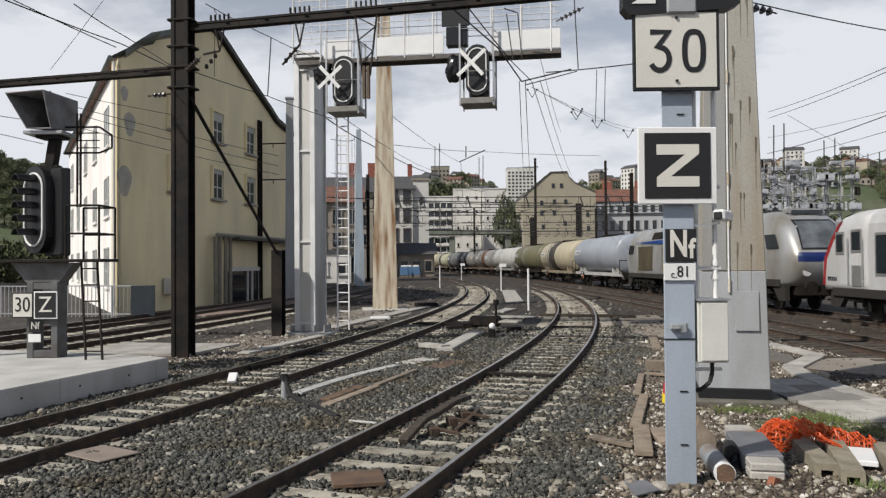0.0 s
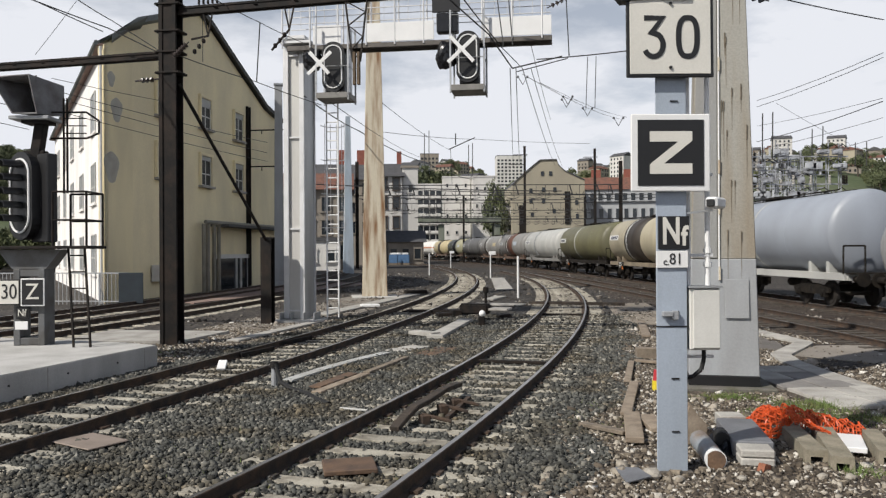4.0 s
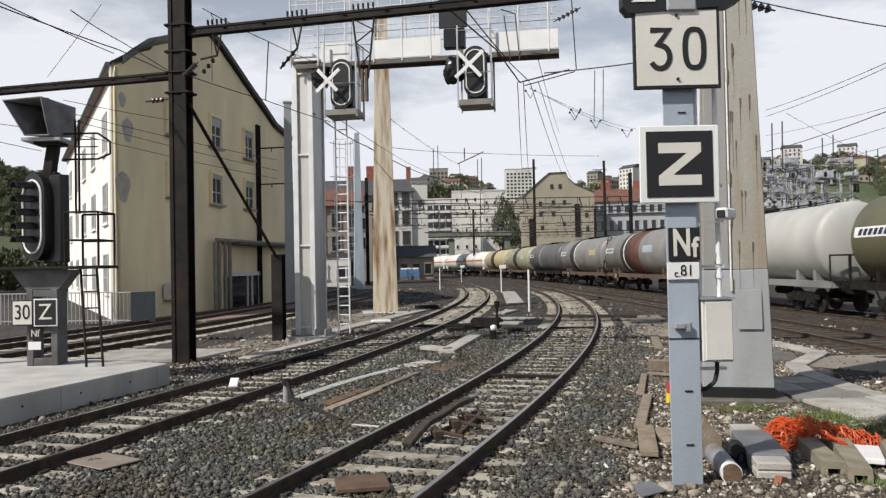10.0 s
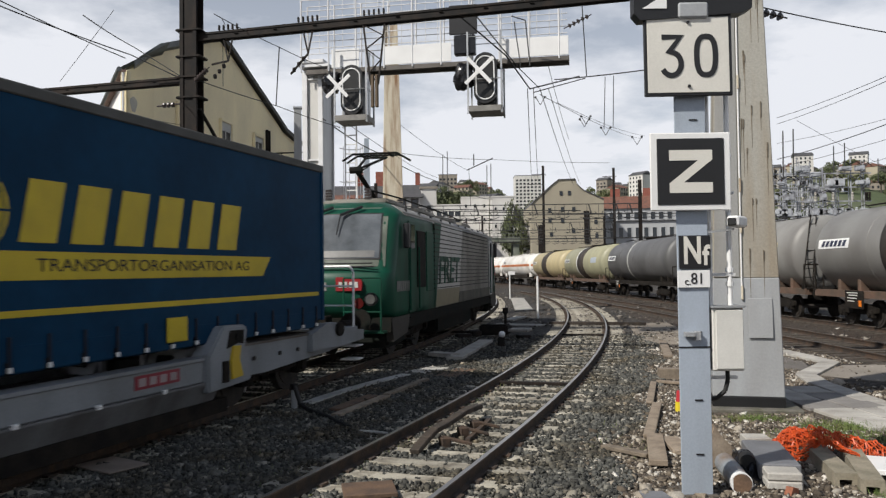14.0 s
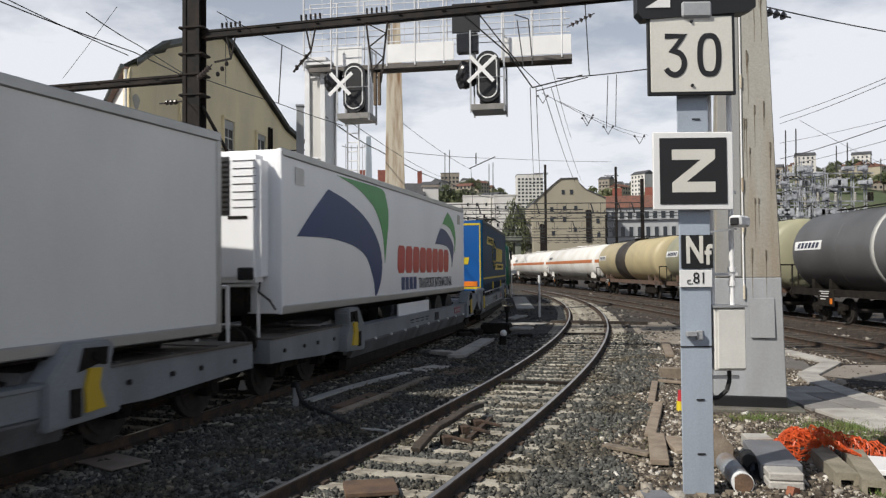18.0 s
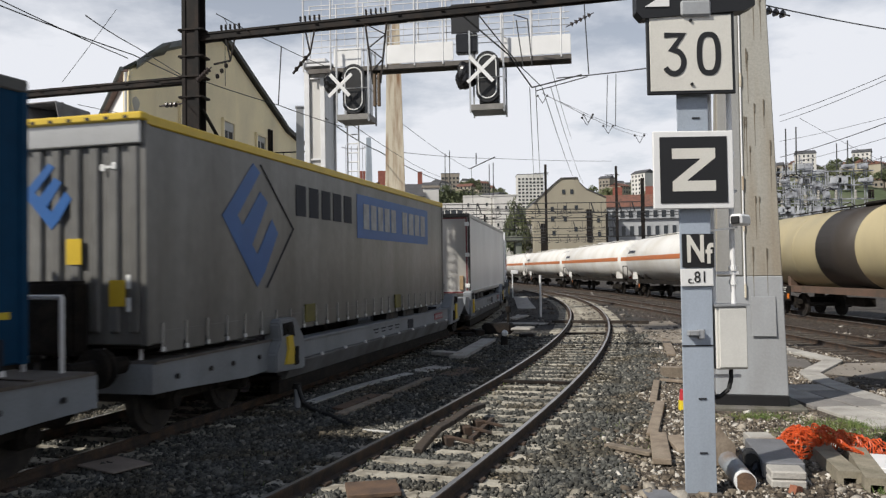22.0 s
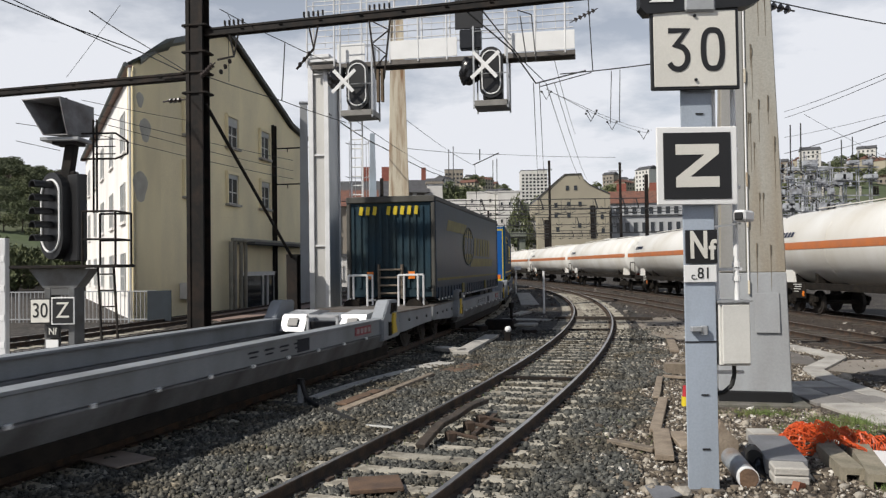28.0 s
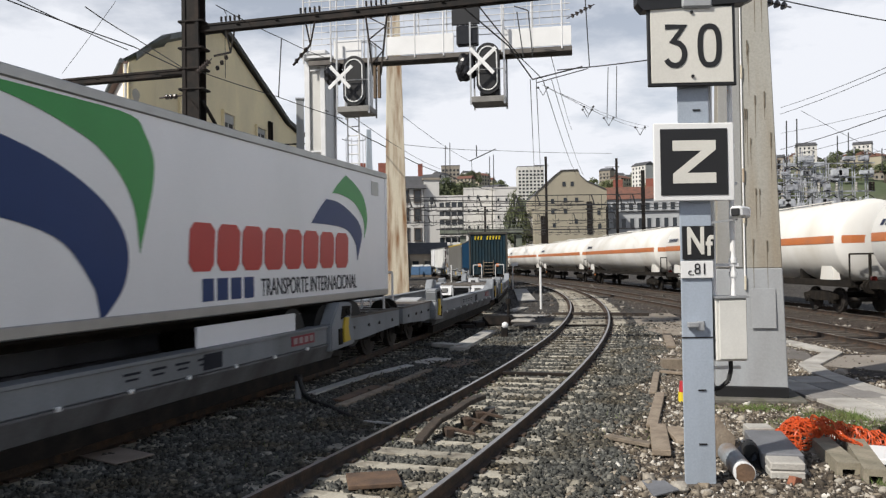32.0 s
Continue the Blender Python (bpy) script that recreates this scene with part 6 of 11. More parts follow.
    for y in (-5.9, -4.4):
        bar(bm, (-0.45, y, 3.98), (0.45, y, 3.98), 0.06, 0.08)
    pan = part("pantograph", bm, LOCO_DARK, th, "raised single-arm pantograph")
    bm = B()
    rod(bm, (0, -4.9, 4.0), (0, -6.75, 4.66), 0.06, 8)
    rod(bm, (0.12, -5.2, 4.0), (0.10, -6.6, 4.55), 0.02, 6)
    rod(bm, (-0.16, -6.75, 4.66), (0.16, -6.75, 4.66), 0.09, 10)
    part("lower_arm", bm, LOCO_DARK, pan)
    bm = B()
    rod(bm, (0, -6.75, 4.66), (-0.30, -4.95, 5.22), 0.035, 6)
    rod(bm, (0, -6.75, 4.66), (0.30, -4.95, 5.22), 0.035, 6)
    rod(bm, (0, -6.6, 4.6), (0, -5.0, 5.10), 0.015, 5)
    rod(bm, (-0.3, -4.95, 5.22), (0.3, -4.95, 5.22), 0.03, 6)
    part("upper_arm", bm, LOCO_DARK, pan)
    bm = B()
    for dy in (-0.2, 0.2):
        pipe(bm, [(-0.92, -4.9 + dy, 5.14), (-0.62, -4.9 + dy, 5.32), (0.62, -4.9 + dy, 5.32), (0.92, -4.9 + dy, 5.14)], 0.03, 6)
    for x in (-0.42, 0.42):
        rod(bm, (x, -5.1, 5.28), (x, -4.7, 5.28), 0.03, 6)
    part("contact_head", bm, LOCO_DARK, pan)
    return th


def pocket_wagon(lead=0.0):
    """Half of an articulated low wagon: deck and coupling at +y, joint at -y; lead: a longer end platform before the deck."""
    th = thing("pocket_wagon", "grey articulated low-floor wagon for road trailers", "rail wagon", group="low-floor trailer wagons")
    bm = B()
    prism(bm, [(8.30, 0.62), (8.30, 0.98), (5.1, 1.02), (4.7, 0.95), (4.7, 0.55), (6.0, 0.52), (7.6, 0.60)], "x", -1.30, 1.30)
    deck = part("end_deck", bm, WAGON_GREY, th, "flat grey end deck")
    bm = B()
    box(bm, (0, 6.7, 1.0), (2.64, 3.1, 0.035))
    for y in (5.5, 6.5, 7.5):
        box(bm, (0, y, 1.02), (2.5, 0.06, 0.03))
    part("deck_plate", bm, WORN_DECK, deck)
    bm = B()
    for y in (5.6, 6.4, 7.0, 7.8):
        for sx in (-1.31, 1.31):
            rod(bm, (sx, y, 0.78), (sx * 1.02, y, 0.78), 0.035, 8)
    pieces("lashing_eye", bm, SIGNBLACK, deck)
    for sx in (-1, 1):
        bm = B()
        prism(bm, [(sx * 1.20, 0.60), (sx * 1.37, 0.60), (sx * 1.37, 0.90), (sx * 1.20, 0.90)], "y", -6.5, 4.75)
        bmesh.ops.bevel(bm, geom=bm.edges[:], offset=0.015, segments=1, affect="EDGES")
        beam = part("side_beam", bm, WAGON_GREY, th, "long grey side beam")
        bm = B()
        prism(bm, [(4.4, 0.90), (4.4, 0.94), (-6.3, 0.94), (-6.3, 0.90)], "x", sx * 1.10, sx * 1.40)
        part("top_flange", bm, WAGON_GREY, beam)
        # down-facing flange: its shade is put into a darker grey
        bm = B()
        prism(bm, [(sx * 1.12, 0.30), (sx * 1.26, 0.30), (sx * 1.40, 0.57), (sx * 1.40, 0.596), (sx * 1.12, 0.596)], "y", -6.4, 4.6)
        part("bottom_flange", bm, WAGON_SHADE, beam)
        bm = B()
        prism(bm, [(4.9, 0.10), (4.9, 0.30), (-6.5, 0.30), (-6.5, 0.10)], "x", sx * 1.14, sx * 1.30)
        part("lower_skirt", bm, CHASSIS, beam)
        bm = B()
        for i in range(9):
            box(bm, (sx * 1.40, 3.35 - i * 1.15, 0.60), (0.05, 0.08, 0.055), None, 0.01)
        pieces("marker", bm, WHITE, beam)
        bm = B()
        ny = 3.25 if sx > 0 else -5.05
        box(bm, (sx * 1.376, ny, 0.775), (0.012, 0.86, 0.17))
        part("red_nameplate", bm, mat("red_plate", (0.30, 0.03, 0.05), 0.5), beam)
        bm = B()
        for k in range(4):
            box(bm, (sx * 1.384, ny - 0.30 + k * 0.20, 0.775), (0.010, 0.13, 0.10))
        pieces("letter_block", bm, mat("pale_red_letter", (0.42, 0.34, 0.34), 0.6), beam)
        bm = B()
        box(bm, (sx * 1.376, ny - sx * 2.75, 0.75), (0.01, 0.45, 0.22))
        for k in range(4):
            box(bm, (sx * 1.376, -1.2 + k * 0.5, 0.80), (0.01, 0.30, 0.03))
            box(bm, (sx * 1.376, -1.2 + k * 0.5, 0.73), (0.01, 0.22, 0.025))
        pieces("data_plate", bm, DECAL_DARK, beam)
        for y0, y1, flip in ((4.22, 5.3, 1), (-6.16, -7.3, -1)):
            bm = B()
            prism(bm, [(y0, 0.45), (y0, 0.95), (y0 + flip * 0.36, 1.34), (y0 + flip * 0.92, 1.33), (y0 + flip * 0.98, 1.26), (y0 + flip * 0.92, 1.0), (y1, 0.80), (y1, 0.5)], "x", sx * 1.16, sx * 1.46)
            bmesh.ops.bevel(bm, geom=bm.edges[:], offset=0.025, segments=2, affect="EDGES")
            part("lock_hump", bm, WAGON_GREY, beam)
            bm = B()
            prism(bm, [(y0 + flip * k, z) for k, z in ((0.52, 0.58), (0.50, 0.84), (0.56, 1.05), (0.74, 1.04), (0.70, 0.84), (0.80, 0.60))], "x", sx * 1.46, sx * 1.50)
            part("lock_cover", bm, YELLOW, beam, "yellow locking cover")
            bm = B()
            prism(bm, [(y0 + flip * k, z) for k, z in ((0.42, 1.02), (0.50, 1.27), (0.86, 1.26), (0.84, 1.06), (0.70, 1.08))], "x", sx * 1.45, sx * 1.475)
            rod(bm, (sx * 1.40, y0 + flip * 0.68, 1.17), (sx * 1.50, y0 + flip * 0.68, 1.17), 0.06, 10)
            box(bm, (sx * 1.47, y0 + flip * 0.38, 0.70), (0.05, 0.14, 0.3), None, 0.01)
            part("lock_gear", bm, CHASSIS, beam, "greasy dark locking gear")
        bm = B()
        prism(bm, [(-6.4, 0.50), (-6.4, 0.92), (-7.2, 1.10), (-7.5, 1.17), (-8.12, 1.17), (-8.30, 0.95), (-8.30, 0.90), (-8.0, 0.72), (-7.7, 0.62), (-7.0, 0.50)], "x", sx * 1.0, sx * 1.38)
        part("neck", bm, WAGON_GREY, th)
    bm = B()
    box(bm, (0, -0.8, 0.33), (2.4, 11.0, 0.06))
    part("well_floor", bm, CHASSIS, th)
    saddle_m = mat("pale_saddle", (0.48, 0.49, 0.50), 0.4, 0.2, 0.1, 2)
    for e, o in ((1, 0.0), (-1, 2.55)):  # a saddle at each end of the well
        bm = B()
        for sx in (-1, 1):
            prism(bm, [(e * (y + o), z) for y, z in ((5.6, 0.9), (5.6, 1.05), (5.0, 1.10), (4.35, 1.03), (4.15, 0.66), (5.0, 0.66))], "x", sx * 0.42, sx * 1.02)
        box(bm, (0, e * (5.35 + o), 0.95), (0.9, 0.5, 0.12))
        sad = part("saddle", bm, saddle_m, th, "pale steel kingpin saddle")
        bm = B()
        for x in (-0.72, 0.72):
            box(bm, (x, e * (4.27 + o), 0.84), (0.26, 0.14, 0.20), Matrix.Rotation(radians(-25 * e), 3, "X"), 0.01)
        pieces("saddle_opening", bm, SIGNBLACK, sad)
        bm = B()
        bar(bm, (-0.36, e * (4.25 + o), 0.62), (-0.36, e * (4.25 + o), 1.0), 0.06, 0.06)
        bar(bm, (0.36, e * (4.25 + o), 0.62), (0.36, e * (4.25 + o), 1.0), 0.06, 0.06)
        bar(bm, (-0.39, e * (4.25 + o), 1.0), (0.39, e * (4.25 + o), 1.0), 0.06, 0.06)
        part("saddle_frame", bm, saddle_m, sad)
        bm = B()
        box(bm, (0, e * (4.9 + o), 0.72), (0.8, 1.0, 0.3), None, 0.02)
        part("kingpin_well", bm, SIGNBLACK, sad)
    bm = B()
    box(bm, (0, -7.75, 1.04), (2.0, 1.05, 0.16), None, 0.02)
    box(bm, (0, -7.75, 1.12), (0.5, 0.7, 0.05), None, 0.01)
    for x in (-0.7, 0.7):
        box(bm, (x, -7.75, 1.13), (0.3, 0.16, 0.05), None, 0.01)
    part("coupler_plate", bm, WORN_DECK, th, "worn brownish joint deck")
    bm = B()
    for sx in (-1.0, 1.0):
        pipe(bm, [(sx, 8.1, 1.0), (sx, 8.1, 1.85), (sx * 0.45, 8.1, 1.85), (sx * 0.45, 8.1, 1.0)], 0.028, 6)
    pieces("end_handrail", bm, GALV_LIGHT, th)
    bogie(th, 6.65, 1.8)
    bogie(th, -8.35, 1.8)
    buffers(th, 8.28 + lead, 0.98, 1)
    if lead:
        y1 = 8.28 + lead
        bm = B()
        prism(bm, [(8.2, 0.60), (8.2, 0.98), (y1, 0.98), (y1, 0.80), (y1 - 0.5, 0.66)], "x", -1.22, 1.22)
        lp = part("lead_platform", bm, WAGON_GREY, th, "grey end platform with a railing")
        for sx in (-1, 1):
            bm = B()
            prism(bm, [(7.4, 0.70), (7.4, 1.00), (8.0, 1.16), (8.5, 1.14), (8.9, 0.98), (y1 - 0.1, 0.93), (y1 - 0.1, 0.74), (8.8, 0.70)], "x", sx * 1.22, sx * 1.40)
            part("platform_cheek", bm, WAGON_GREY, lp)
            bm = B()
            rod(bm, (sx * 1.36, 8.45, 1.02), (sx * 1.46, 8.45, 1.02), 0.13, 14)
            part("cheek_boss", bm, CHASSIS, lp)
            bm = B()
            pipe(bm, [(sx * 1.18, y1 - 0.1, 0.98), (sx * 1.18, y1 - 0.1, 2.10), (sx * 1.10, y1 - 0.1, 2.2), (sx * 0.15, y1 - 0.1, 2.2), (sx * 0.15, y1 - 0.1, 0.98)], 0.026, 8)
            for z in (1.4, 1.8):
                rod(bm, (sx * 0.15, y1 - 0.1, z), (sx * 1.18, y1 - 0.1, z), 0.02, 6)
            part("platform_railing", bm, GALV_LIGHT, lp)
            for z in (0.35, 0.62):
                bm = B()
                box(bm, (sx * 1.22, y1 - 0.3, z), (0.34, 0.34, 0.03))
                part("footstep", bm, GALV_LIGHT, lp)
    return th


def wheels_under(th, ys, x=1.02):
    for y in ys:
        for sx in (-1, 1):
            bm = B()
            rod(bm, (sx * (x - 0.16), y, 0.85), (sx * (x + 0.16), y, 0.85), 0.47, 22)
            w = part("tyre", bm, RUBBER, th)
            bm = B()
            rod(bm, (sx * (x + 0.10), y, 0.85), (sx * (x + 0.17), y, 0.85), 0.27, 16)
            part("rim", bm, WHEEL, w)


def emblem_bars():
    """A lozenge of one spine and three slanting arms, one unit from its middle to each corner."""
    return (((-1.0, 0.10), (-0.75, 0.33), (0.34, -0.74), (0.07, -1.0)), ((-0.75, 0.33), (-0.04, 1.0), (0.19, 0.87), (-0.55, 0.12)),
            ((-0.40, -0.03), (0.19, 0.56), (0.45, 0.40), (-0.10, -0.32)), ((0.06, -0.48), (0.59, 0.13), (0.81, -0.10), (0.34, -0.74)))


def trailer(style, axles_back=True, lift=0.0):
    """A semi-trailer body riding in a wagon; z as in the wagon."""
    L, W, z0, z1 = 13.3 if style == "old" else 14.0, 2.55, 1.22, 4.02
    if style == "emblem":
        z0, z1 = 1.38, 4.08
    names = {
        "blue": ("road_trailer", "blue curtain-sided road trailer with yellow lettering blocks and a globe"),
        "old": ("road_trailer", "faded dark blue curtain-sided road trailer with worn yellow markings"),
        "grey": ("road_trailer", "dirty grey curtain-sided road trailer with blue emblem and panel"),
        "emblem": ("refrigerated_trailer", "white refrigerated trailer with blue and green swooshes and red blocks"),
        "plain": ("box_trailer", "plain off-white box trailer with double rear doors"),
    }[style]
    th = thing(names[0], names[1], "trailer", group="trailers on the train")
    body_m = {"blue": BLUE, "old": BLUE_OLD, "grey": CURTAIN_GREY, "emblem": TRAILER_WHITE, "plain": TRAILER_GREYWHITE}[style]
    # plain doors: dirt and the shade on that end share one greyer colour
    end_m = {"blue": BLUE_LIT_END, "old": TEAL_OLD, "grey": CURTAIN_GREY, "emblem": TRAILER_WHITE, "plain": mat("dusty_shaded_doors", (0.45, 0.44, 0.42), 0.6, 0, 0.15, 0.8, 0, 60, (0.33, 0.315, 0.29), 0.5, 3)}[style]
    curtain = style in ("blue", "old", "grey")
    bm = B()
    box(bm, (0, 0, (z0 + z1) / 2), (W, L, z1 - z0), None, 0.02)
    for f in bm.faces:
        if abs(f.normal.y) > 0.9:
            f.material_index = 1
    part("body", bm, [body_m, end_m], th)
    bm = B()
    for sx in (-1, 1):
        box(bm, (sx * (W / 2 - 0.01), 0, z1 - 0.04), (0.08, L + 0.02, 0.13), None, 0.015)
        if not curtain:
            box(bm, (sx * (W / 2 - 0.01), 0, z0 + 0.06), (0.07, L + 0.02, 0.14), None, 0.015)
    pieces("edge_rail", bm, YELLOW if style == "grey" else (ALU if not curtain else ROOF), th)
    bm = B()
    for sx in (-1, 1):
        for sy in (-1, 1):
            box(bm, (sx * (W / 2 - 0.03), sy * (L / 2 - 0.03), (z0 + z1) / 2), (0.10, 0.10, z1 - z0 + 0.01), None, 0.01)
    pieces("corner_post", bm, ALU if style == "plain" else body_m, th)
    bm = B()
    for sx in (-0.45, 0.45):
        box(bm, (sx, 0, z0 - 0.12), (0.12, L - 0.6, 0.24))
    box(bm, (0, 0, z0 - 0.02), (W - 0.1, L - 0.2, 0.06))
    pieces("chassis", bm, CHASSIS, th)
    sgn = -1 if axles_back else 1
    wheels_under(th, [sgn * (2.6 + k * 1.31) for k in range(3)])
    if curtain:
        bm = B()
        n = 27
        for sx in (-1, 1):
            for i in range(n):
                y = -L / 2 + 0.3 + (L - 0.6) * i / (n - 1)
                box(bm, (sx * (W / 2 + 0.012), y, z0 + 0.10), (0.02, 0.03, 0.32))
        pieces("strap", bm, DECAL_DARK if style != "grey" else ALU, th)
        bm = B()
        for sx in (-1, 1):
            for i in range(n):
                y = -L / 2 + 0.3 + (L - 0.6) * i / (n - 1)
                box(bm, (sx * (W / 2 + 0.02), y, z0 - 0.07), (0.03, 0.045, 0.055))
        pieces("buckle", bm, WHITE, th)
        bm = B()
        for sx in (-1, 1):
            for i in range(n - 1):
                y = -L / 2 + 0.3 + (L - 0.6) * (i + 0.5) / (n - 1)
                box(bm, (sx * (W / 2 - 0.02), y, z0 + 0.03), (0.05, (L - 0.6) / (n - 1) * 0.86, 0.30), None, 0.02)
        pieces("curtain_skirt", bm, body_m, th)
        bm = B()
        for i in range(2):
            box(bm, (W / 2 + 0.03, -7.35 + (i + 1) * 5.0, z0 + 0.14), (0.03, 0.42, 0.32), None, 0.01)
        pieces("hook_panel", bm, DECAL_YELLOW if style == "blue" else DECAL_YELLOW_OLD, th)
    x = W / 2 + 0.004
    def zz(k):
        return z0 + k * (z1 - z0)
    if style in ("blue", "old"):
        y_m = DECAL_YELLOW if style == "blue" else DECAL_YELLOW_OLD
        side_plate(th, [(-L / 2 + 0.2, zz(0.16)), (L / 2 - 0.2, zz(0.16)), (L / 2 - 0.2, zz(0.185)), (-L / 2 + 0.2, zz(0.185))], y_m, "stripe", x)
        side_plate(th, [(-5.05, 3.14 + lift), (-1.7, 3.14 + lift), (-1.4, 3.47 + lift), (-4.75, 3.47 + lift)], y_m, "upper_banner", x)
        if style == "blue":
            lettering("lettering", "INTERNATIONALE", 0.30, pose(x + 0.008, -3.2, 3.30 + lift) @ Matrix.Rotation(radians(90), 4, "Z") @ FACE, DECAL_DARK, th, 0.002, 2.8)
        side_plate(th, [(-0.7, 2.04 + lift), (4.85, 2.04 + lift), (5.1, 2.34 + lift), (-0.7, 2.34 + lift)], y_m, "lower_banner", x)
        if style == "blue":
            lettering("lettering", "TRANSPORTORGANISATION AG", 0.20, pose(x + 0.008, 2.4, 2.19 + lift) @ Matrix.Rotation(radians(90), 4, "Z") @ FACE, DECAL_DARK, th, 0.002, 4.1)
        side_plate(th, [(-1.1 + 1.1 * math.cos(a), 2.74 + lift + 0.66 * math.sin(a)) for a in [i * math.pi / 16 for i in range(32)]], y_m, "globe", x + 0.001)
        bm = B()
        for k in (-0.95, -0.55, 0, 0.55, 0.95):
            pipe(bm, [(x + 0.010, -1.1 + 1.1 * k * math.cos(a), 2.74 + lift + 0.66 * math.sin(a)) for a in [-math.pi / 2 + i * math.pi / 10 for i in range(11)]], 0.012, 4)
        for k in (-0.40, 0.0, 0.40):
            h = 1.1 * math.sqrt(1 - (k / 0.66) ** 2)
            bar(bm, (x + 0.010, -1.1 - h, 2.74 + lift + k), (x + 0.010, -1.1 + h, 2.74 + lift + k), 0.01, 0.024)
        part("globe_line", bm, body_m, th)
        mark_row(th, -1.98, -0.12, 2.48 + lift, 0.56, 3, body_m, x + 0.012, 0.1, 0.16)
        mark_row(th, 0.12, 4.30, 2.43 + lift, 0.66, 6, y_m, x, 0.14, 0.30)
        if style == "blue":
            for s2 in (-1, 1):
                for k in (0, 1):
                    bm = B()
                    w = 1.5 if k else 1.0
                    for i in range(6 if k else 3):
                        a = -w / 2 + w * i / (6 if k else 3)
                        prism(bm, [(a, 2.65 - 0.38 * k), (a + w / (6 if k else 3) * 0.78, 2.65 - 0.38 * k), (a + w / (6 if k else 3) * 0.78 + 0.05, 2.93 - 0.38 * k), (a + 0.05, 2.93 - 0.38 * k)], "y", s2 * (L / 2 + 0.002), s2 * (L / 2 + 0.012))
                    pieces("letter_block", bm, DECAL_YELLOW, th)
                bm = B()
                for pts in ([(-1.22, z0 + 0.08), (1.22, z0 + 0.08), (1.22, z0 + 0.16), (-1.22, z0 + 0.16)], [(-1.22, z1 - 0.2), (1.22, z1 - 0.2), (1.22, z1 - 0.12), (-1.22, z1 - 0.12)], [(-1.22, z0 + 0.1), (-1.15, z0 + 0.1), (-1.15, z1 - 0.15), (-1.22, z1 - 0.15)], [(1.15, z0 + 0.1), (1.22, z0 + 0.1), (1.22, z1 - 0.15), (1.15, z1 - 0.15)]):
                    prism(bm, pts, "y", s2 * (L / 2 + 0.002), s2 * (L / 2 + 0.010))
                pieces("yellow_border", bm, DECAL_YELLOW, th)
                bm = B()
                for xx in (-0.85, 0.75):
                    box(bm, (xx, s2 * (L / 2 + 0.012), z0 + 0.28), (0.62, 0.02, 0.2), None, 0.005)
                pieces("reflector_plate", bm, LAMP_ORANGE, th)
        else:
            bm = B()
            for i in range(12):
                box(bm, (-1.1 + i * 0.2, -L / 2 - 0.02, (z0 + z1) / 2), (0.1, 0.05, z1 - z0 - 0.5), None, 0.015)
            pieces("end_rib", bm, TEAL_OLD, th)
            bm = B()
            box(bm, (0, -L / 2 - 0.04, z1 - 0.05), (W + 0.02, 0.10, 0.18), None, 0.02)
            for sx in (-1, 1):
                box(bm, (sx * (W / 2 - 0.05), -L / 2 - 0.04, (z0 + z1) / 2 - 0.08), (0.11, 0.09, z1 - z0 - 0.16), None, 0.02)
            pieces("end_frame", bm, mat("grimy_end_frame", (0.075, 0.072, 0.062), 0.7, 0, 0.25, 3), th)
            bm = B()
            for i in range(9):
                if i != 3:
                    box(bm, (-0.85 + i * 0.2, -L / 2 - 0.056, z1 - 0.36), (0.10, 0.02, 0.24), Matrix.Rotation(radians(8), 3, "Y"))
            pieces("letter_block", bm, DECAL_YELLOW, th)
            bm = B()
            for i in range(4):
                box(bm, (0.0, -L / 2 - 0.12, z0 + 0.12 + i * 0.22), (0.62, 0.2, 0.05), None, 0.01)
            for sx in (-0.33, 0.33):
                box(bm, (sx, -L / 2 - 0.10, z0 + 0.45), (0.05, 0.14, 0.95))
            pieces("step_ladder", bm, WOOD, th)
            bm = B()
            for sx in (-0.6, 0.6):
                box(bm, (sx, -L / 2 - 0.06, z0 + 0.62), (0.18, 0.03, 0.2))
            pieces("reflector_plate", bm, LAMP_ORANGE, th)
    elif style == "grey":
        worn = mat("worn_white_marking", (0.40, 0.41, 0.41), 0.6, 0, 0.25, 4)
        side_plate(th, [(0.08, 2.78), (5.42, 2.78), (5.42, 3.70), (0.08, 3.70)], DECAL_LIGHTBLUE, "blue_panel", x)
        mark_row(th, 0.45, 2.75, 2.98, 0.54, 5, worn, x + 0.008, 0.0, 0.24)
        mark_row(th, 3.15, 5.25, 2.98, 0.54, 4, worn, x + 0.008, 0.0, 0.24)
        mark_row(th, -2.83, -0.08, 3.06, 0.54, 5, DECAL_DARK, x, 0.0, 0.26)
        for pts in emblem_bars():
            side_plate(th, [(-4.30 + 0.96 * a, 2.82 + 0.96 * b) for a, b in pts], DECAL_LIGHTBLUE, "emblem_bar", x)
        bm = B()
        pipe(bm, [(x + 0.004, -4.1, 3.78), (x + 0.004, -2.95, 2.82), (x + 0.004, -3.92, 1.85)], 0.014, 4)
        part("emblem_line", bm, DECAL_DARK, th)
        bm = B()
        for i in range(9):
            box(bm, (-1.12 + i * 0.28, -L / 2 - 0.02, (z0 + z1) / 2 - 0.1), (0.15, 0.06, z1 - z0 - 0.5), None, 0.025)
        pieces("end_rib", bm, CURTAIN_GREY, th)
        bm = B()
        for pts in emblem_bars():
            prism(bm, [(-0.08 + 0.40 * a, 3.08 + 0.42 * b) for a, b in pts], "y", -L / 2 - 0.06, -L / 2 - 0.05)
        part("emblem", bm, DECAL_LIGHTBLUE, th)
        bm = B()
        box(bm, (0, -L / 2 - 0.03, z1 - 0.19), (W - 0.06, 0.10, 0.30), None, 0.015)
        part("end_header", bm, ALU, th, "dull metal header over the ribbed end")
        bm = B()
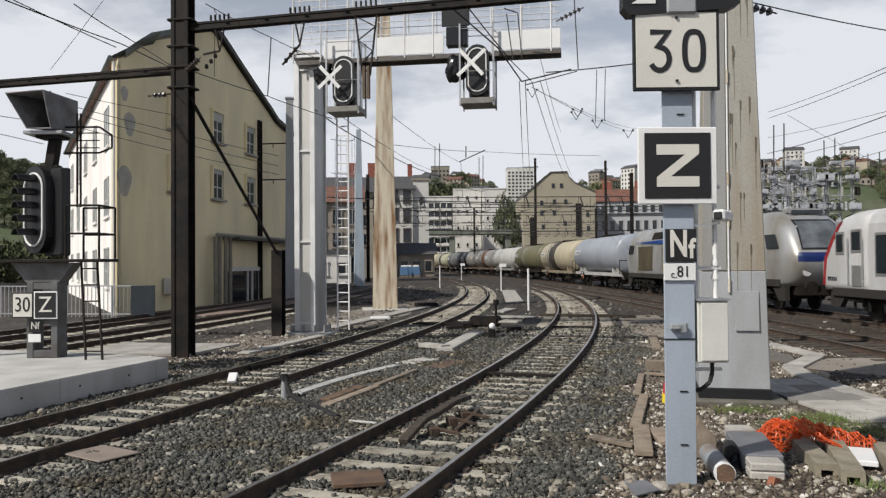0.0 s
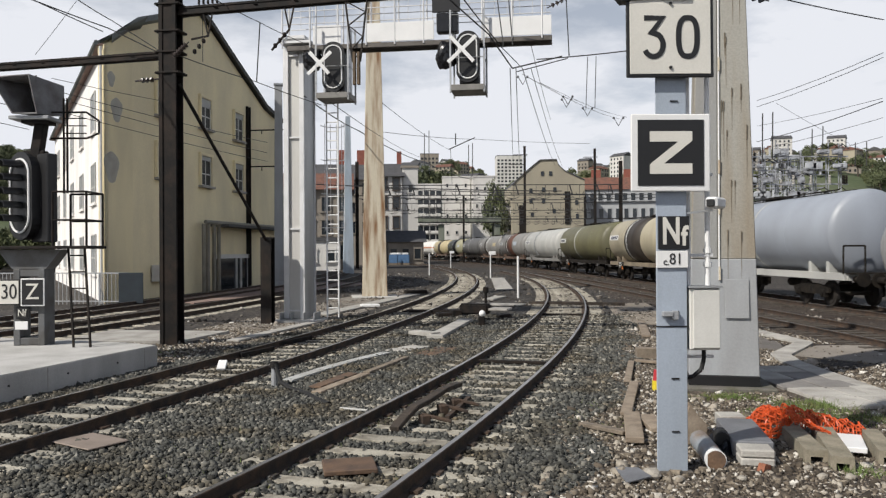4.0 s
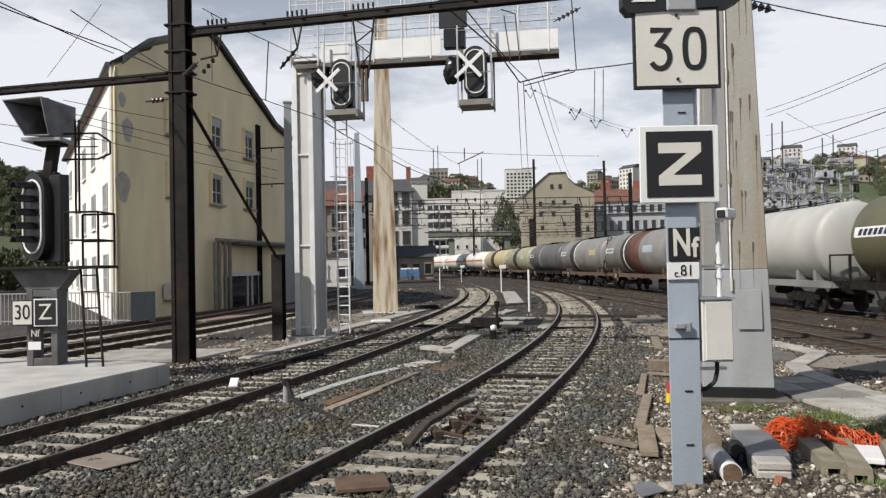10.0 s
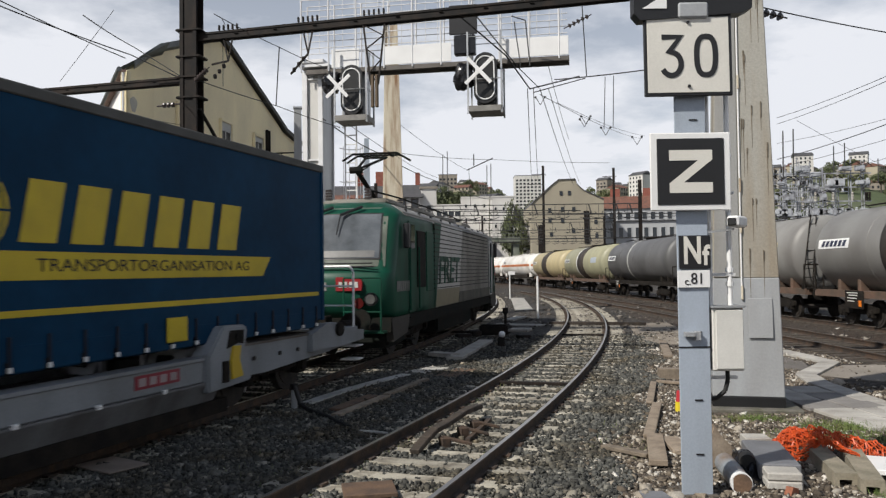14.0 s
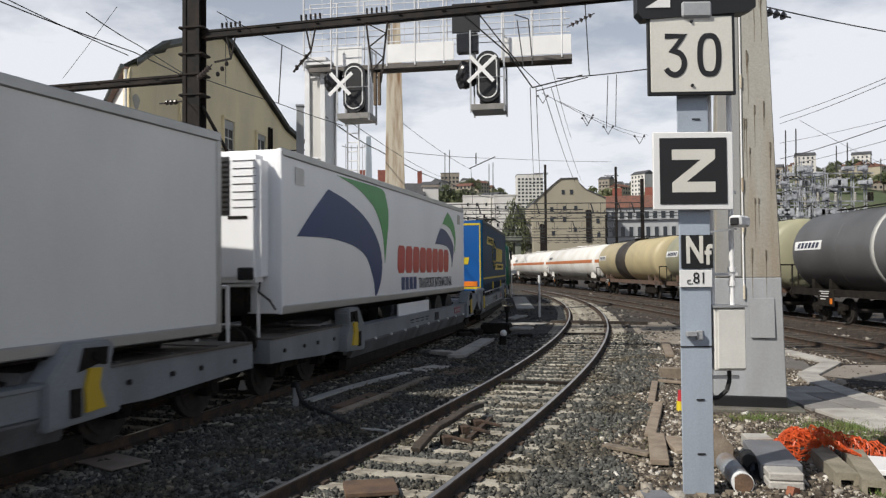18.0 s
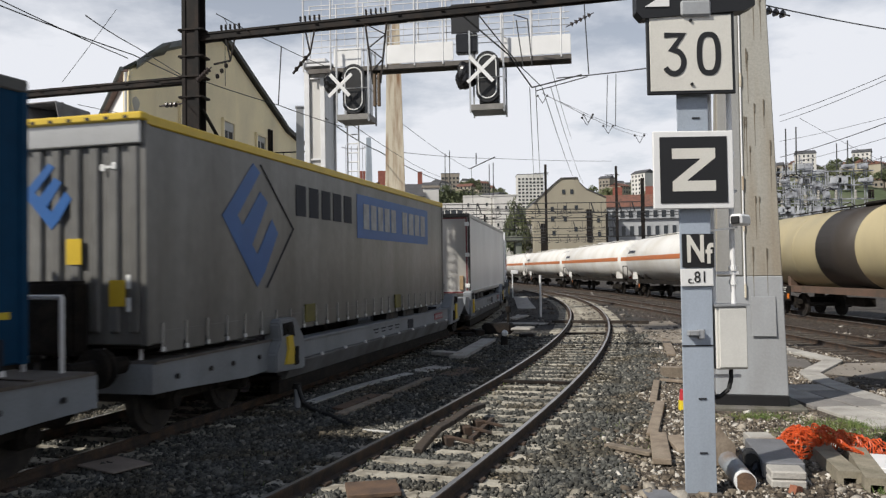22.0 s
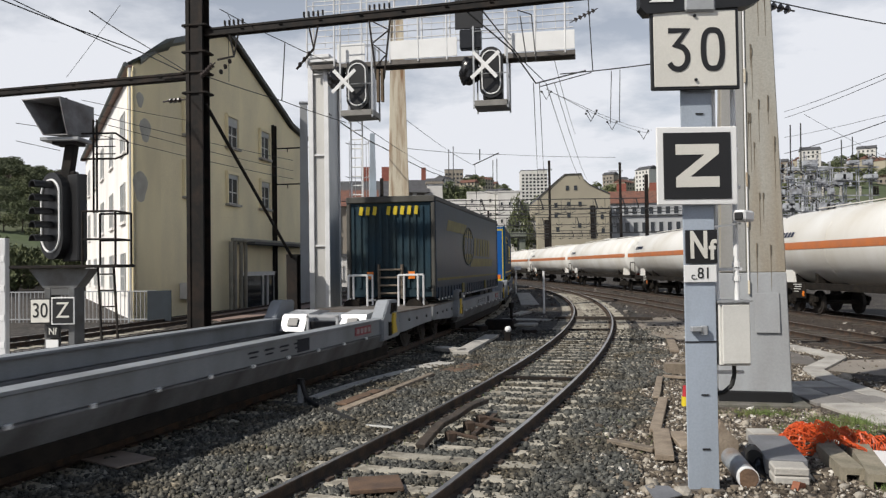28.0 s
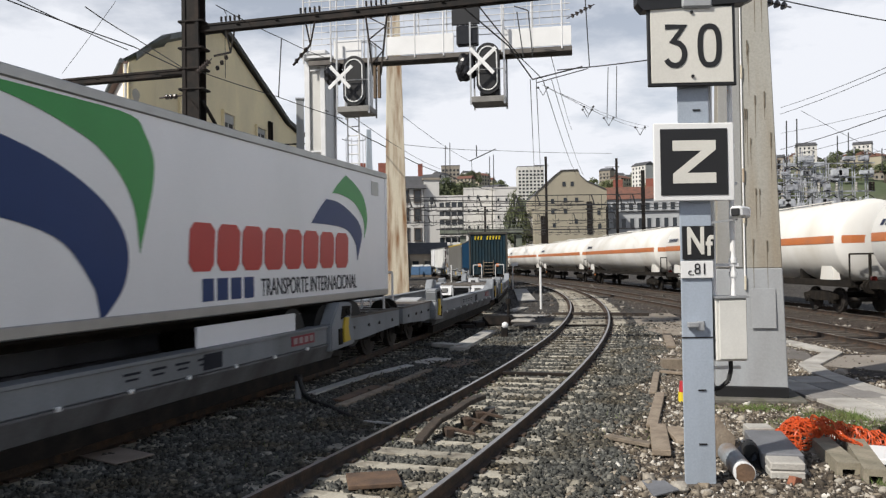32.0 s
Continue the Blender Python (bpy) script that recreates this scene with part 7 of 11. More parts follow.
        box(bm, (0, -L / 2 - 0.05, z1 - 0.01), (W + 0.06, 0.16, 0.10), None, 0.02)
        part("end_roof_rail", bm, YELLOW, th, "yellow roof rail")
        bm = B()
        for i in range(9):
            box(bm, (-1.08 + i * 0.27, -L / 2 - 0.132, z1 - 0.02), (0.06, 0.01, 0.035))
        pieces("rail_eyelet", bm, SIGNBLACK, th)
        bm = B()
        for c in ((0.70, 3.40), (0.86, 3.42)):
            box(bm, (c[0], -L / 2 - 0.056, c[1]), (0.07, 0.02, 0.09), None, 0.01)
        box(bm, (0.78, -L / 2 - 0.054, 3.41), (0.12, 0.015, 0.03))
        for z in (2.0, 1.72):
            box(bm, (1.06, -L / 2 - 0.056, z), (0.06, 0.012, 0.17))
        pieces("white_tab", bm, TRAILER_GREYWHITE, th)
        bm = B()
        box(bm, (-0.25, -L / 2 - 0.2, z0 + 0.35), (1.5, 0.3, 0.9), None, 0.04)
        part("connection_box", bm, CHASSIS, th)
        bm = B()
        for c in ((0.28, 2.38), (0.90, 1.86)):
            box(bm, (c[0], -L / 2 - 0.055, c[1]), (0.22, 0.02, 0.32))
        pieces("yellow_notice", bm, YELLOW, th)
        bm = B()
        for i in range(26):
            box(bm, (-1.2 + i * 0.096, -L / 2 + 0.0, z1 + 0.02), (0.06, 0.1, 0.04))
        pieces("roof_clip", bm, YELLOW, th)
    elif style == "emblem":
        big_green = [(-4.5, 3.93), (-2.9, 3.94), (-1.7, 3.92), (-1.42, 3.72), (-1.26, 3.43), (-1.28, 3.1), (-1.36, 2.81), (-1.54, 2.25), (-1.62, 2.75), (-1.82, 3.1), (-2.1, 3.35), (-2.48, 3.55), (-3.37, 3.79)]
        big_blue = [(-6.39, 2.67), (-5.7, 3.15), (-4.97, 3.61), (-4.04, 3.49), (-3.03, 3.25), (-2.31, 2.93), (-1.9, 2.59), (-1.75, 2.25), (-1.81, 1.9), (-2.0, 1.65), (-2.23, 1.46), (-2.28, 1.7), (-2.37, 1.9), (-2.79, 2.34), (-3.48, 2.56), (-4.52, 2.67), (-5.38, 2.69)]
        small_green = [(4.08, 3.43), (4.4, 3.65), (4.75, 3.84), (5.3, 3.66), (5.68, 3.42), (5.84, 3.0), (5.66, 2.62), (5.66, 2.95), (5.38, 3.2), (5.0, 3.36), (4.4, 3.44)]
        small_blue = [(3.18, 2.82), (3.5, 3.08), (3.82, 3.30), (4.4, 3.27), (5.06, 3.08), (5.4, 2.9), (5.54, 2.7), (5.45, 2.45), (5.28, 2.15), (5.22, 2.45), (4.95, 2.68), (4.6, 2.78), (3.9, 2.82)]
        for pts, m, tips in ((big_blue, DECAL_BLUE, (0, 2, 10)), (big_green, DECAL_GREEN, (0, 7)), (small_blue, DECAL_BLUE, (0, 2, 8)), (small_green, DECAL_GREEN, (0, 2, 6))):
            side_plate(th, rounded(pts, 4, tips), m, "swoosh", x)
        w = 0.675
        for i in range(8):  # heavy rounded blocks, leaning a little
            a, b = -0.55 + i * w, -0.55 + (i + 1) * w - 0.07
            bm = B()
            r = [(a + 0.12, 2.0), (b - 0.10, 2.0), (b, 2.10), (b, 2.58), (b - 0.12, 2.68), (a + 0.10, 2.68), (a, 2.58), (a, 2.12)]
            prism(bm, [(y + 0.08 * (z - 2.0), z) for y, z in r], "x", x, x + 0.006)
            part("letter_block", bm, DECAL_RED, th)
        mark_row(th, -0.22, 1.24, 1.58, 0.32, 4, DECAL_BLUE, x, 0.0, 0.25)
        lettering("lettering", "TRANSPORTE INTERNACIONAL", 0.40, pose(x + 0.004, 3.3, 1.71) @ Matrix.Rotation(radians(90), 4, "Z") @ FACE, DECAL_DARK, th, 0.002, 3.85)
        for sx in (-1.2, 1.2):
            bm = B()
            box(bm, (sx, 1.18, 1.07), (0.05, 2.9, 0.33), None, 0.01)
            part("side_guard", bm, TRAILER_WHITE, th, "white side guard panel")
        side_plate(th, [(-6.45, 3.55), (-6.1, 3.55), (-6.1, 3.85), (-6.45, 3.85)], ALU, "notice", x)
        side_plate(th, [(6.1, 3.55), (6.5, 3.55), (6.5, 3.85), (6.1, 3.85)], ALU, "notice", x)
        bm = B()
        box(bm, (0, -L / 2 - 0.20, 2.93), (2.16, 0.44, 2.06), None, 0.09)
        fr = part("cooling_unit", bm, TRAILER_WHITE, th, "white cooling unit")
        bm = B()
        box(bm, (-0.1, -L / 2 - 0.425, 3.45), (1.36, 0.03, 0.94), None, 0.01)
        part("cooling_grille", bm, SIGNBLACK, fr)
        bm = B()
        for i in range(7):
            for sx in (-0.82, 0.84):
                box(bm, (sx, -L / 2 - 0.424, 3.10 + i * 0.125), (0.40, 0.012, 0.012))
        for i in range(11):
            box(bm, (-0.1, -L / 2 - 0.445, 3.04 + i * 0.08), (1.3, 0.02, 0.02))
        pieces("grille_slat", bm, CHASSIS, fr)
        bm = B()
        box(bm, (0.86, -L / 2 - 0.43, 2.04), (0.28, 0.03, 0.20), None, 0.02)
        part("control_panel", bm, SIGNBLACK, fr)
        bm = B()
        box(bm, (0.72, -L / 2 - 0.424, 2.94), (0.34, 0.010, 0.05))
        part("maker_plate", bm, CHASSIS, fr)
        bm = B()
        box(bm, (0, -L / 2 - 0.10, 1.62), (1.5, 0.2, 0.5), None, 0.04)
        part("fuel_box", bm, CHASSIS, th)
        bm = B()
        pipe(bm, [(1.0, -L / 2 - 0.2, 1.9), (1.02, -L / 2 - 0.3, 1.75), (1.15, -L / 2 - 0.16, 1.6), (1.2, -L / 2 - 0.06, 1.45)], 0.018, 6)
        part("power_cable", bm, SIGNBLACK, th)
    else:
        bm = B()
        for sx in (-0.11, 0.02, 0.11):
            rod(bm, (sx, -L / 2 - 0.04, z0 + 0.1), (sx, -L / 2 - 0.04, z1 - 0.1), 0.02, 8)
        pieces("lock_rod", bm, CHASSIS, th)
        bm = B()
        for sx in (-0.2, 0.26):
            box(bm, (sx, -L / 2 - 0.05, z0 + 0.26), (0.2, 0.06, 0.13), None, 0.015)
            rod(bm, (sx - 0.12, -L / 2 - 0.07, z0 + 0.34), (sx + 0.12, -L / 2 - 0.07, z0 + 0.34), 0.018, 6)
        pieces("lock_case", bm, mat("dull_lock_metal", (0.16, 0.155, 0.145), 0.5, 0.4, 0.2, 4), th)
        bm = B()
        box(bm, (0, -L / 2 - 0.03, z1 - 0.03), (W + 0.03, 0.09, 0.13), None, 0.015)
        for sx in (-1, 1):
            box(bm, (sx * (W / 2 - 0.015), -L / 2 - 0.03, (z0 + z1) / 2 - 0.05), (0.075, 0.09, z1 - z0 - 0.10), None, 0.015)
        box(bm, (0, -L / 2 - 0.03, z0 - 0.02), (W + 0.02, 0.10, 0.10), None, 0.015)
        pieces("end_frame", bm, mat("dark_end_frame", (0.06, 0.055, 0.048), 0.6, 0, 0.25, 3), th)
        bm = B()
        for k in range(6):
            box(bm, (-0.90, -L / 2 - 0.006, 3.10 + k * 0.095), (0.11, 0.008, 0.062))
        box(bm, (-0.90, -L / 2 - 0.006, 3.74), (0.13, 0.008, 0.10))
        pieces("maker_mark", bm, DECAL_DARK, th)
        bm = B()
        for sx in (-1.2, 1.2):
            for k in range(3):
                box(bm, (sx, -L / 2 - 0.07, z0 + 0.3 + k * 1.08), (0.16, 0.05, 0.14), None, 0.015)
        pieces("hinge", bm, TRAILER_GREYWHITE, th)
        bm = B()
        prism(bm, [(-1.2, z0 + 0.04), (1.2, z0 + 0.04), (1.2, z0 + 0.09), (-1.2, z0 + 0.09)], "y", -L / 2 - 0.012, -L / 2 - 0.004)
        prism(bm, [(-1.2, z1 - 0.15), (1.2, z1 - 0.15), (1.2, z1 - 0.1), (-1.2, z1 - 0.1)], "y", -L / 2 - 0.012, -L / 2 - 0.004)
        for sx in (-1.2, 1.14):
            prism(bm, [(sx, z0 + 0.04), (sx + 0.06, z0 + 0.04), (sx + 0.06, z1 - 0.1), (sx, z1 - 0.1)], "y", -L / 2 - 0.012, -L / 2 - 0.004)
        pieces("door_trim", bm, mat("brown_red_trim", (0.19, 0.045, 0.05), 0.6, 0, 0.2, 4), th)
        bm = B()
        for sx in (-0.98, 0.98):
            box(bm, (sx, -L / 2 - 0.04, z0 + 0.4), (0.14, 0.07, 0.5), None, 0.015)
        pieces("bumper_block", bm, mat("raw_timber", (0.42, 0.30, 0.17), 0.8, 0, 0.2, 6), th)
    return th


def patch(bm, y0, y1, a0, a1, r, zc, n=8):
    """A curved marking on a barrel, on the -x side; angles in degrees above level."""
    prev = None
    for i in range(n + 1):
        a = radians(a0 + (a1 - a0) * i / n)
        c = (-r * math.cos(a), zc + r * math.sin(a))
        cur = (bm.verts.new((c[0], y0, c[1])), bm.verts.new((c[0], y1, c[1])))
        if prev:
            bm.faces.new((prev[0], prev[1], cur[1], cur[0]))
        prev = cur
    return bm


def tank_wagon(L, colour, label, bands=(), plate=True, stripe=False, panel=None, R=1.5, sill=None, panel_at=1.2, ladder=None):
    th = thing("tank_wagon", label, "tank wagon", group="tank wagons of the goods train")
    zc = 2.62
    h = L / 2 - 0.75
    bm = B()
    prof = [(-h, 0.15)] + [(-h + 0.42 * (1 - math.cos(a)), R * math.sin(a)) for a in [radians(k) for k in (20, 40, 60, 75, 90)]] + [(h - 0.42 * (1 - math.cos(a)), R * math.sin(a)) for a in [radians(k) for k in (90, 75, 60, 40, 20)]] + [(h, 0.15)]
    lathe(bm, prof, 40)
    bmesh.ops.translate(bm, vec=(0, 0, zc), verts=bm.verts)
    part("barrel", bm, colour, th, smooth=True)
    for y, w, m in bands:
        bm = B()
        lathe(bm, [(y - w / 2, R - 0.02), (y - w / 2, R + 0.006), (y + w / 2, R + 0.006), (y + w / 2, R - 0.02)], 40)
        bmesh.ops.translate(bm, vec=(0, 0, zc), verts=bm.verts)
        part("barrel_band", bm, m, th, smooth=True)
    for y in (-h * 0.5, 0.0, h * 0.5):
        bm = B()
        lathe(bm, [(y - 0.02, R - 0.01), (y - 0.02, R + 0.004), (y + 0.02, R + 0.004), (y + 0.02, R - 0.01)], 40)
        bmesh.ops.translate(bm, vec=(0, 0, zc), verts=bm.verts)
        part("weld_seam", bm, colour, th, smooth=True)
    if stripe:
        bm = B()
        def reach(y):
            e = max(0.0, abs(y) - (h - 0.42)) / 0.42
            return R * math.sqrt(max(0.0, 1 - e * e)) + 0.010
        ys = [-h + 0.03, -h + 0.10, -h + 0.2, -h + 0.42, h - 0.42, h - 0.2, h - 0.10, h - 0.03]
        rows = []
        for y in ys:
            rows.append([bm.verts.new((-math.sqrt(max(0.01, reach(y) ** 2 - dz * dz)), y, zc + dz)) for dz in (-0.08, -0.02, 0.05, 0.12, 0.20)])
        for p, q in zip(rows[:-1], rows[1:]):
            for i in range(4):
                bm.faces.new((p[i], q[i], q[i + 1], p[i + 1]))
        part("orange_stripe", bm, mat_orange, th)
        bm = B()
        for k in (-1, 1):
            yy = k * (h - 1.5)
            prism(bm, [(yy - 0.5, 1.22), (yy + 0.5, 1.22), (yy + 0.34, 1.80), (yy - 0.34, 1.80)], "x", -1.20, -0.95)
        pieces("saddle_support", bm, colour, th)
    if plate:
        lo, hi = (14, 27) if stripe else (3, 16)
        if not stripe:
            bm = B()
            patch(bm, h - 2.75, h - 0.62, lo, hi, R + 0.010, zc)
            pl = part("name_plate", bm, WHITE, th, "white name plate with plain blocks")
        for k in range(6):
            bm = B()
            y0 = h - 0.85 - k * 0.29
            prev = None
            for j in range(4):  # one leaning block
                a = radians(lo + 2.5 + (hi - lo - 5) * j / 3)
                c = (-(R + 0.016) * math.cos(a), zc + (R + 0.016) * math.sin(a))
                cur = [bm.verts.new((c[0], yy - 0.03 * j, c[1])) for yy in (y0, y0 - 0.20)]
                if prev:
                    bm.faces.new((prev[0], prev[1], cur[1], cur[0]))
                prev = cur
            part("letter_block", bm, DECAL_NAVY, th if stripe else pl)
    if panel:
        bm = B()
        patch(bm, -h + panel_at, -h + panel_at + 2.0, 0, 17, R + 0.010, zc)
        part("tank_panel", bm, panel, th)
    sm = sill or CHASSIS
    bm = B()
    for sx in (-1, 1):
        prism(bm, [(-L / 2 + 0.5, 0.98), (L / 2 - 0.5, 0.98), (L / 2 - 0.5, 1.22), (-L / 2 + 0.5, 1.22)], "x", sx * 0.95, sx * 1.25)
    for y in (-L / 2 + 0.6, -L * 0.25, 0, L * 0.25, L / 2 - 0.6):
        box(bm, (0, y, 1.1), (2.3, 0.3, 0.24))
    part("sill", bm, sm, th)
    bm = B()
    for k in (-1, 1):
        for yy in (L * 0.3, L * 0.38):
            box(bm, (0, k * yy, 1.45), (2.2, 0.2, 0.65), None, 0.02)
    pieces("cradle", bm, sm, th)
    for k in (-1, 1):
        bm = B()
        for sx in (-1.25, -0.5):
            rod(bm, (sx, k * (L / 2 - 0.55), 1.2), (sx, k * (L / 2 - 0.55), 2.15), 0.03, 6)
        rod(bm, (-1.25, k * (L / 2 - 0.55), 2.15), (-0.5, k * (L / 2 - 0.55), 2.15), 0.03, 6)
        box(bm, (0, k * (L / 2 - 0.55), 1.22), (2.4, 0.5, 0.04))
        part("end_platform", bm, CHASSIS, th)
        buffers(th, k * (L / 2 - 0.45), 1.02, k)
        bogie(th, k * (L / 2 - 3.1), 1.8)
    bm = B()
    for sx in (-0.35, 0.35):
        bar(bm, (sx, -h * 0.75, zc + R + 0.06), (sx, h * 0.75, zc + R + 0.06), 0.16, 0.03)
    box(bm, (0, 0, zc + R + 0.06), (0.7, 1.2, 0.16), None, 0.03)
    part("roof_walkway", bm, CHASSIS if not stripe else colour, th)
    if ladder == "end":
        bm = B()
        for sx in (-1.3, -0.9):
            rod(bm, (sx, -h - 0.12, 1.2), (sx * 0.55, -h + 0.25, zc + R), 0.025, 6)
        for i in range(8):
            k = i / 8
            rod(bm, (-1.3 + 0.58 * k, -h - 0.12 + 0.37 * k, 1.3 + 2.8 * k), (-0.9 + 0.4 * k, -h - 0.12 + 0.37 * k, 1.3 + 2.8 * k), 0.015, 5)
        part("end_ladder", bm, CHASSIS, th)
    elif ladder == "side":
        bm = B()
        q = [(-(R + 0.06) * math.cos(radians(a)), zc + (R + 0.06) * math.sin(radians(a))) for a in range(-45, 86, 10)]
        for yy in (1.75, 2.1):
            pipe(bm, [(x, yy, z) for x, z in q], 0.022, 5)
        for x, z in q:
            rod(bm, (x, 1.75, z), (x, 2.1, z), 0.016, 5)
        part("side_ladder", bm, PYLON_LOW, th, "grey ladder bent over the barrel")
    bm = B()
    box(bm, (-1.27, h - 2.6, 0.92), (0.03, 1.2, 0.62), None, 0.01)
    bd = part("data_board", bm, CHASSIS, th)
    bm = B()
    for a, b, l in ((0.1, 0.20, 0.7), (0.05, 0.12, 0.55), (0.12, 0.02, 0.62), (0.2, -0.08, 0.4)):
        box(bm, (-1.29, h - 2.6 + a, 0.95 + b), (0.012, l, 0.028))
    pieces("data_line", bm, TRAILER_GREYWHITE, bd)
    bm = B()
    box(bm, (-1.292, h - 3.0, 0.80), (0.012, 0.16, 0.20))
    part("hazard_label", bm, LAMP_ORANGE, bd)
    bm = B()
    box(bm, (-0.6, 0.6, 0.72), (0.4, 1.3, 0.3), None, 0.03)
    rod(bm, (0.2, -1.8, 0.7), (0.2, -0.6, 0.7), 0.18, 12)
    pieces("brake_gear", bm, CHASSIS, th)
    if stripe:
        bm = B()
        rod(bm, (-1.0, h + 0.35, 1.3), (-1.0, h + 0.5, 1.3), 0.1, 10)
        part("tail_lamp", bm, LAMP_RED, th)
    return th


DECAL_NAVY = mat("mark_navy", (0.012, 0.018, 0.05), 0.5, 0, 0.1, 3)
T_PANEL = mat("tank_panel_blue_grey", (0.42, 0.47, 0.53), 0.5, 0, 0.1, 1)
T_GREENISH = mat("tank_greenish_beige", (0.36, 0.345, 0.225), 0.5, 0, 0.15, 0.6, 0, 60, (0.27, 0.265, 0.18), 0.5, 2)
mat_orange = mat("orange_stripe", (0.50, 0.16, 0.05), 0.5, 0, 0.15, 1.5, 0, 60, (0.40, 0.15, 0.07), 0.4)
T_BLUE = mat("tank_blue_grey", (0.299, 0.326, 0.374), 0.45, 0, 0.12, 0.6, 0, 60, (0.245, 0.265, 0.299), 0.5, 2)
T_BEIGE = mat("tank_beige", (0.437, 0.391, 0.282), 0.5, 0, 0.15, 0.6, 0, 60, (0.328, 0.291, 0.209), 0.5, 2)
T_OLIVE = mat("tank_olive", (0.140, 0.133, 0.070), 0.5, 0, 0.15, 0.6, 0, 60, (0.105, 0.098, 0.056), 0.5, 2)
T_PALE = mat("tank_pale_grey", (0.455, 0.455, 0.430), 0.5, 0, 0.12, 0.6, 0, 60, (0.347, 0.347, 0.331), 0.5, 2)
T_GREY = mat("tank_grey", (0.247, 0.244, 0.232), 0.5, 0, 0.15, 0.6, 0, 60, (0.165, 0.158, 0.150), 0.5, 2)
T_DARK = mat("tank_dark_grey", (0.119, 0.119, 0.122), 0.5, 0, 0.15, 0.6, 0, 60, (0.077, 0.077, 0.077), 0.5, 2)
T_YELL = mat("tank_yellow_beige", (0.468, 0.393, 0.225), 0.5, 0, 0.15, 0.6, 0, 60, (0.374, 0.319, 0.196), 0.5, 2)
T_WHITE = mat("tank_white", (0.72, 0.71, 0.68), 0.45, 0, 0.08, 0.5, 0, 60, (0.60, 0.57, 0.51), 0.45, 2)
T_BROWN = mat("tank_band_brown", (0.048, 0.038, 0.030), 0.6, 0, 0.2, 1.5)
T_REDBROWN = mat("tank_band_redbrown", (0.13, 0.055, 0.035), 0.6, 0, 0.2, 1.5)
SILL_BROWN = mat("sill_brown", (0.14, 0.085, 0.06), 0.7, 0, 0.25, 2, 0.1, 30, (0.08, 0.06, 0.045), 0.5)
SILL_BEIGE = mat("sill_beige", (0.28, 0.23, 0.16), 0.7, 0, 0.25, 2, 0.1, 30, (0.15, 0.12, 0.09), 0.5)
GRIME_AND_GAPS = mat("underframe_grime_and_gap_shade", (0.024, 0.021, 0.017), 0.8, 0, 0.3, 2, 0.1, 30, (0.02, 0.017, 0.014), 0.5, 2)
SILVER = mat("loco_silver", (0.36, 0.365, 0.37), 0.36, 0.3, 0.15, 0.8, 0, 60, (0.24, 0.22, 0.185), 0.40, 2)
NAVY = mat("loco_navy", (0.008, 0.02, 0.11), 0.4, 0, 0.1, 1)
ROYAL = mat("loco_blue", (0.010, 0.055, 0.24), 0.35, 0, 0.1, 1)
PANEL_YELLOW = mat("pale_yellow_panel", (0.62, 0.55, 0.34), 0.5, 0, 0.1, 2)


SILVER_NOSE = ((1.05, 1.36, 11.85, 0.60, 0.75), (1.45, 1.42, 12.2, 0.62, 0.85), (1.95, 1.43, 12.42, 0.62, 0.9), (2.25, 1.43, 12.42, 0.62, 0.9), (2.45, 1.42, 12.3, 0.60, 0.85), (3.1, 1.38, 11.85, 0.55, 0.75), (3.45, 1.30, 11.55, 0.50, 0.7), (3.85, 1.16, 10.85, 0.45, 0.8), (4.05, 1.02, 10.45, 0.40, 0.7), (4.12, 0.85, 10.0, 0.35, 0.6))
WHITE_NOSE = ((1.05, 1.42, 11.15, 0.28, 0.35), (1.5, 1.43, 11.33, 0.3, 0.4), (2.0, 1.43, 11.3, 0.3, 0.4), (2.15, 1.43, 11.18, 0.3, 0.38), (2.75, 1.43, 10.72, 0.28, 0.36), (3.23, 1.4, 10.34, 0.26, 0.34), (3.51, 1.28, 9.98, 0.24, 0.32), (3.67, 1.06, 9.55, 0.22, 0.3), (3.726, 0.85, 9.2, 0.2, 0.28))


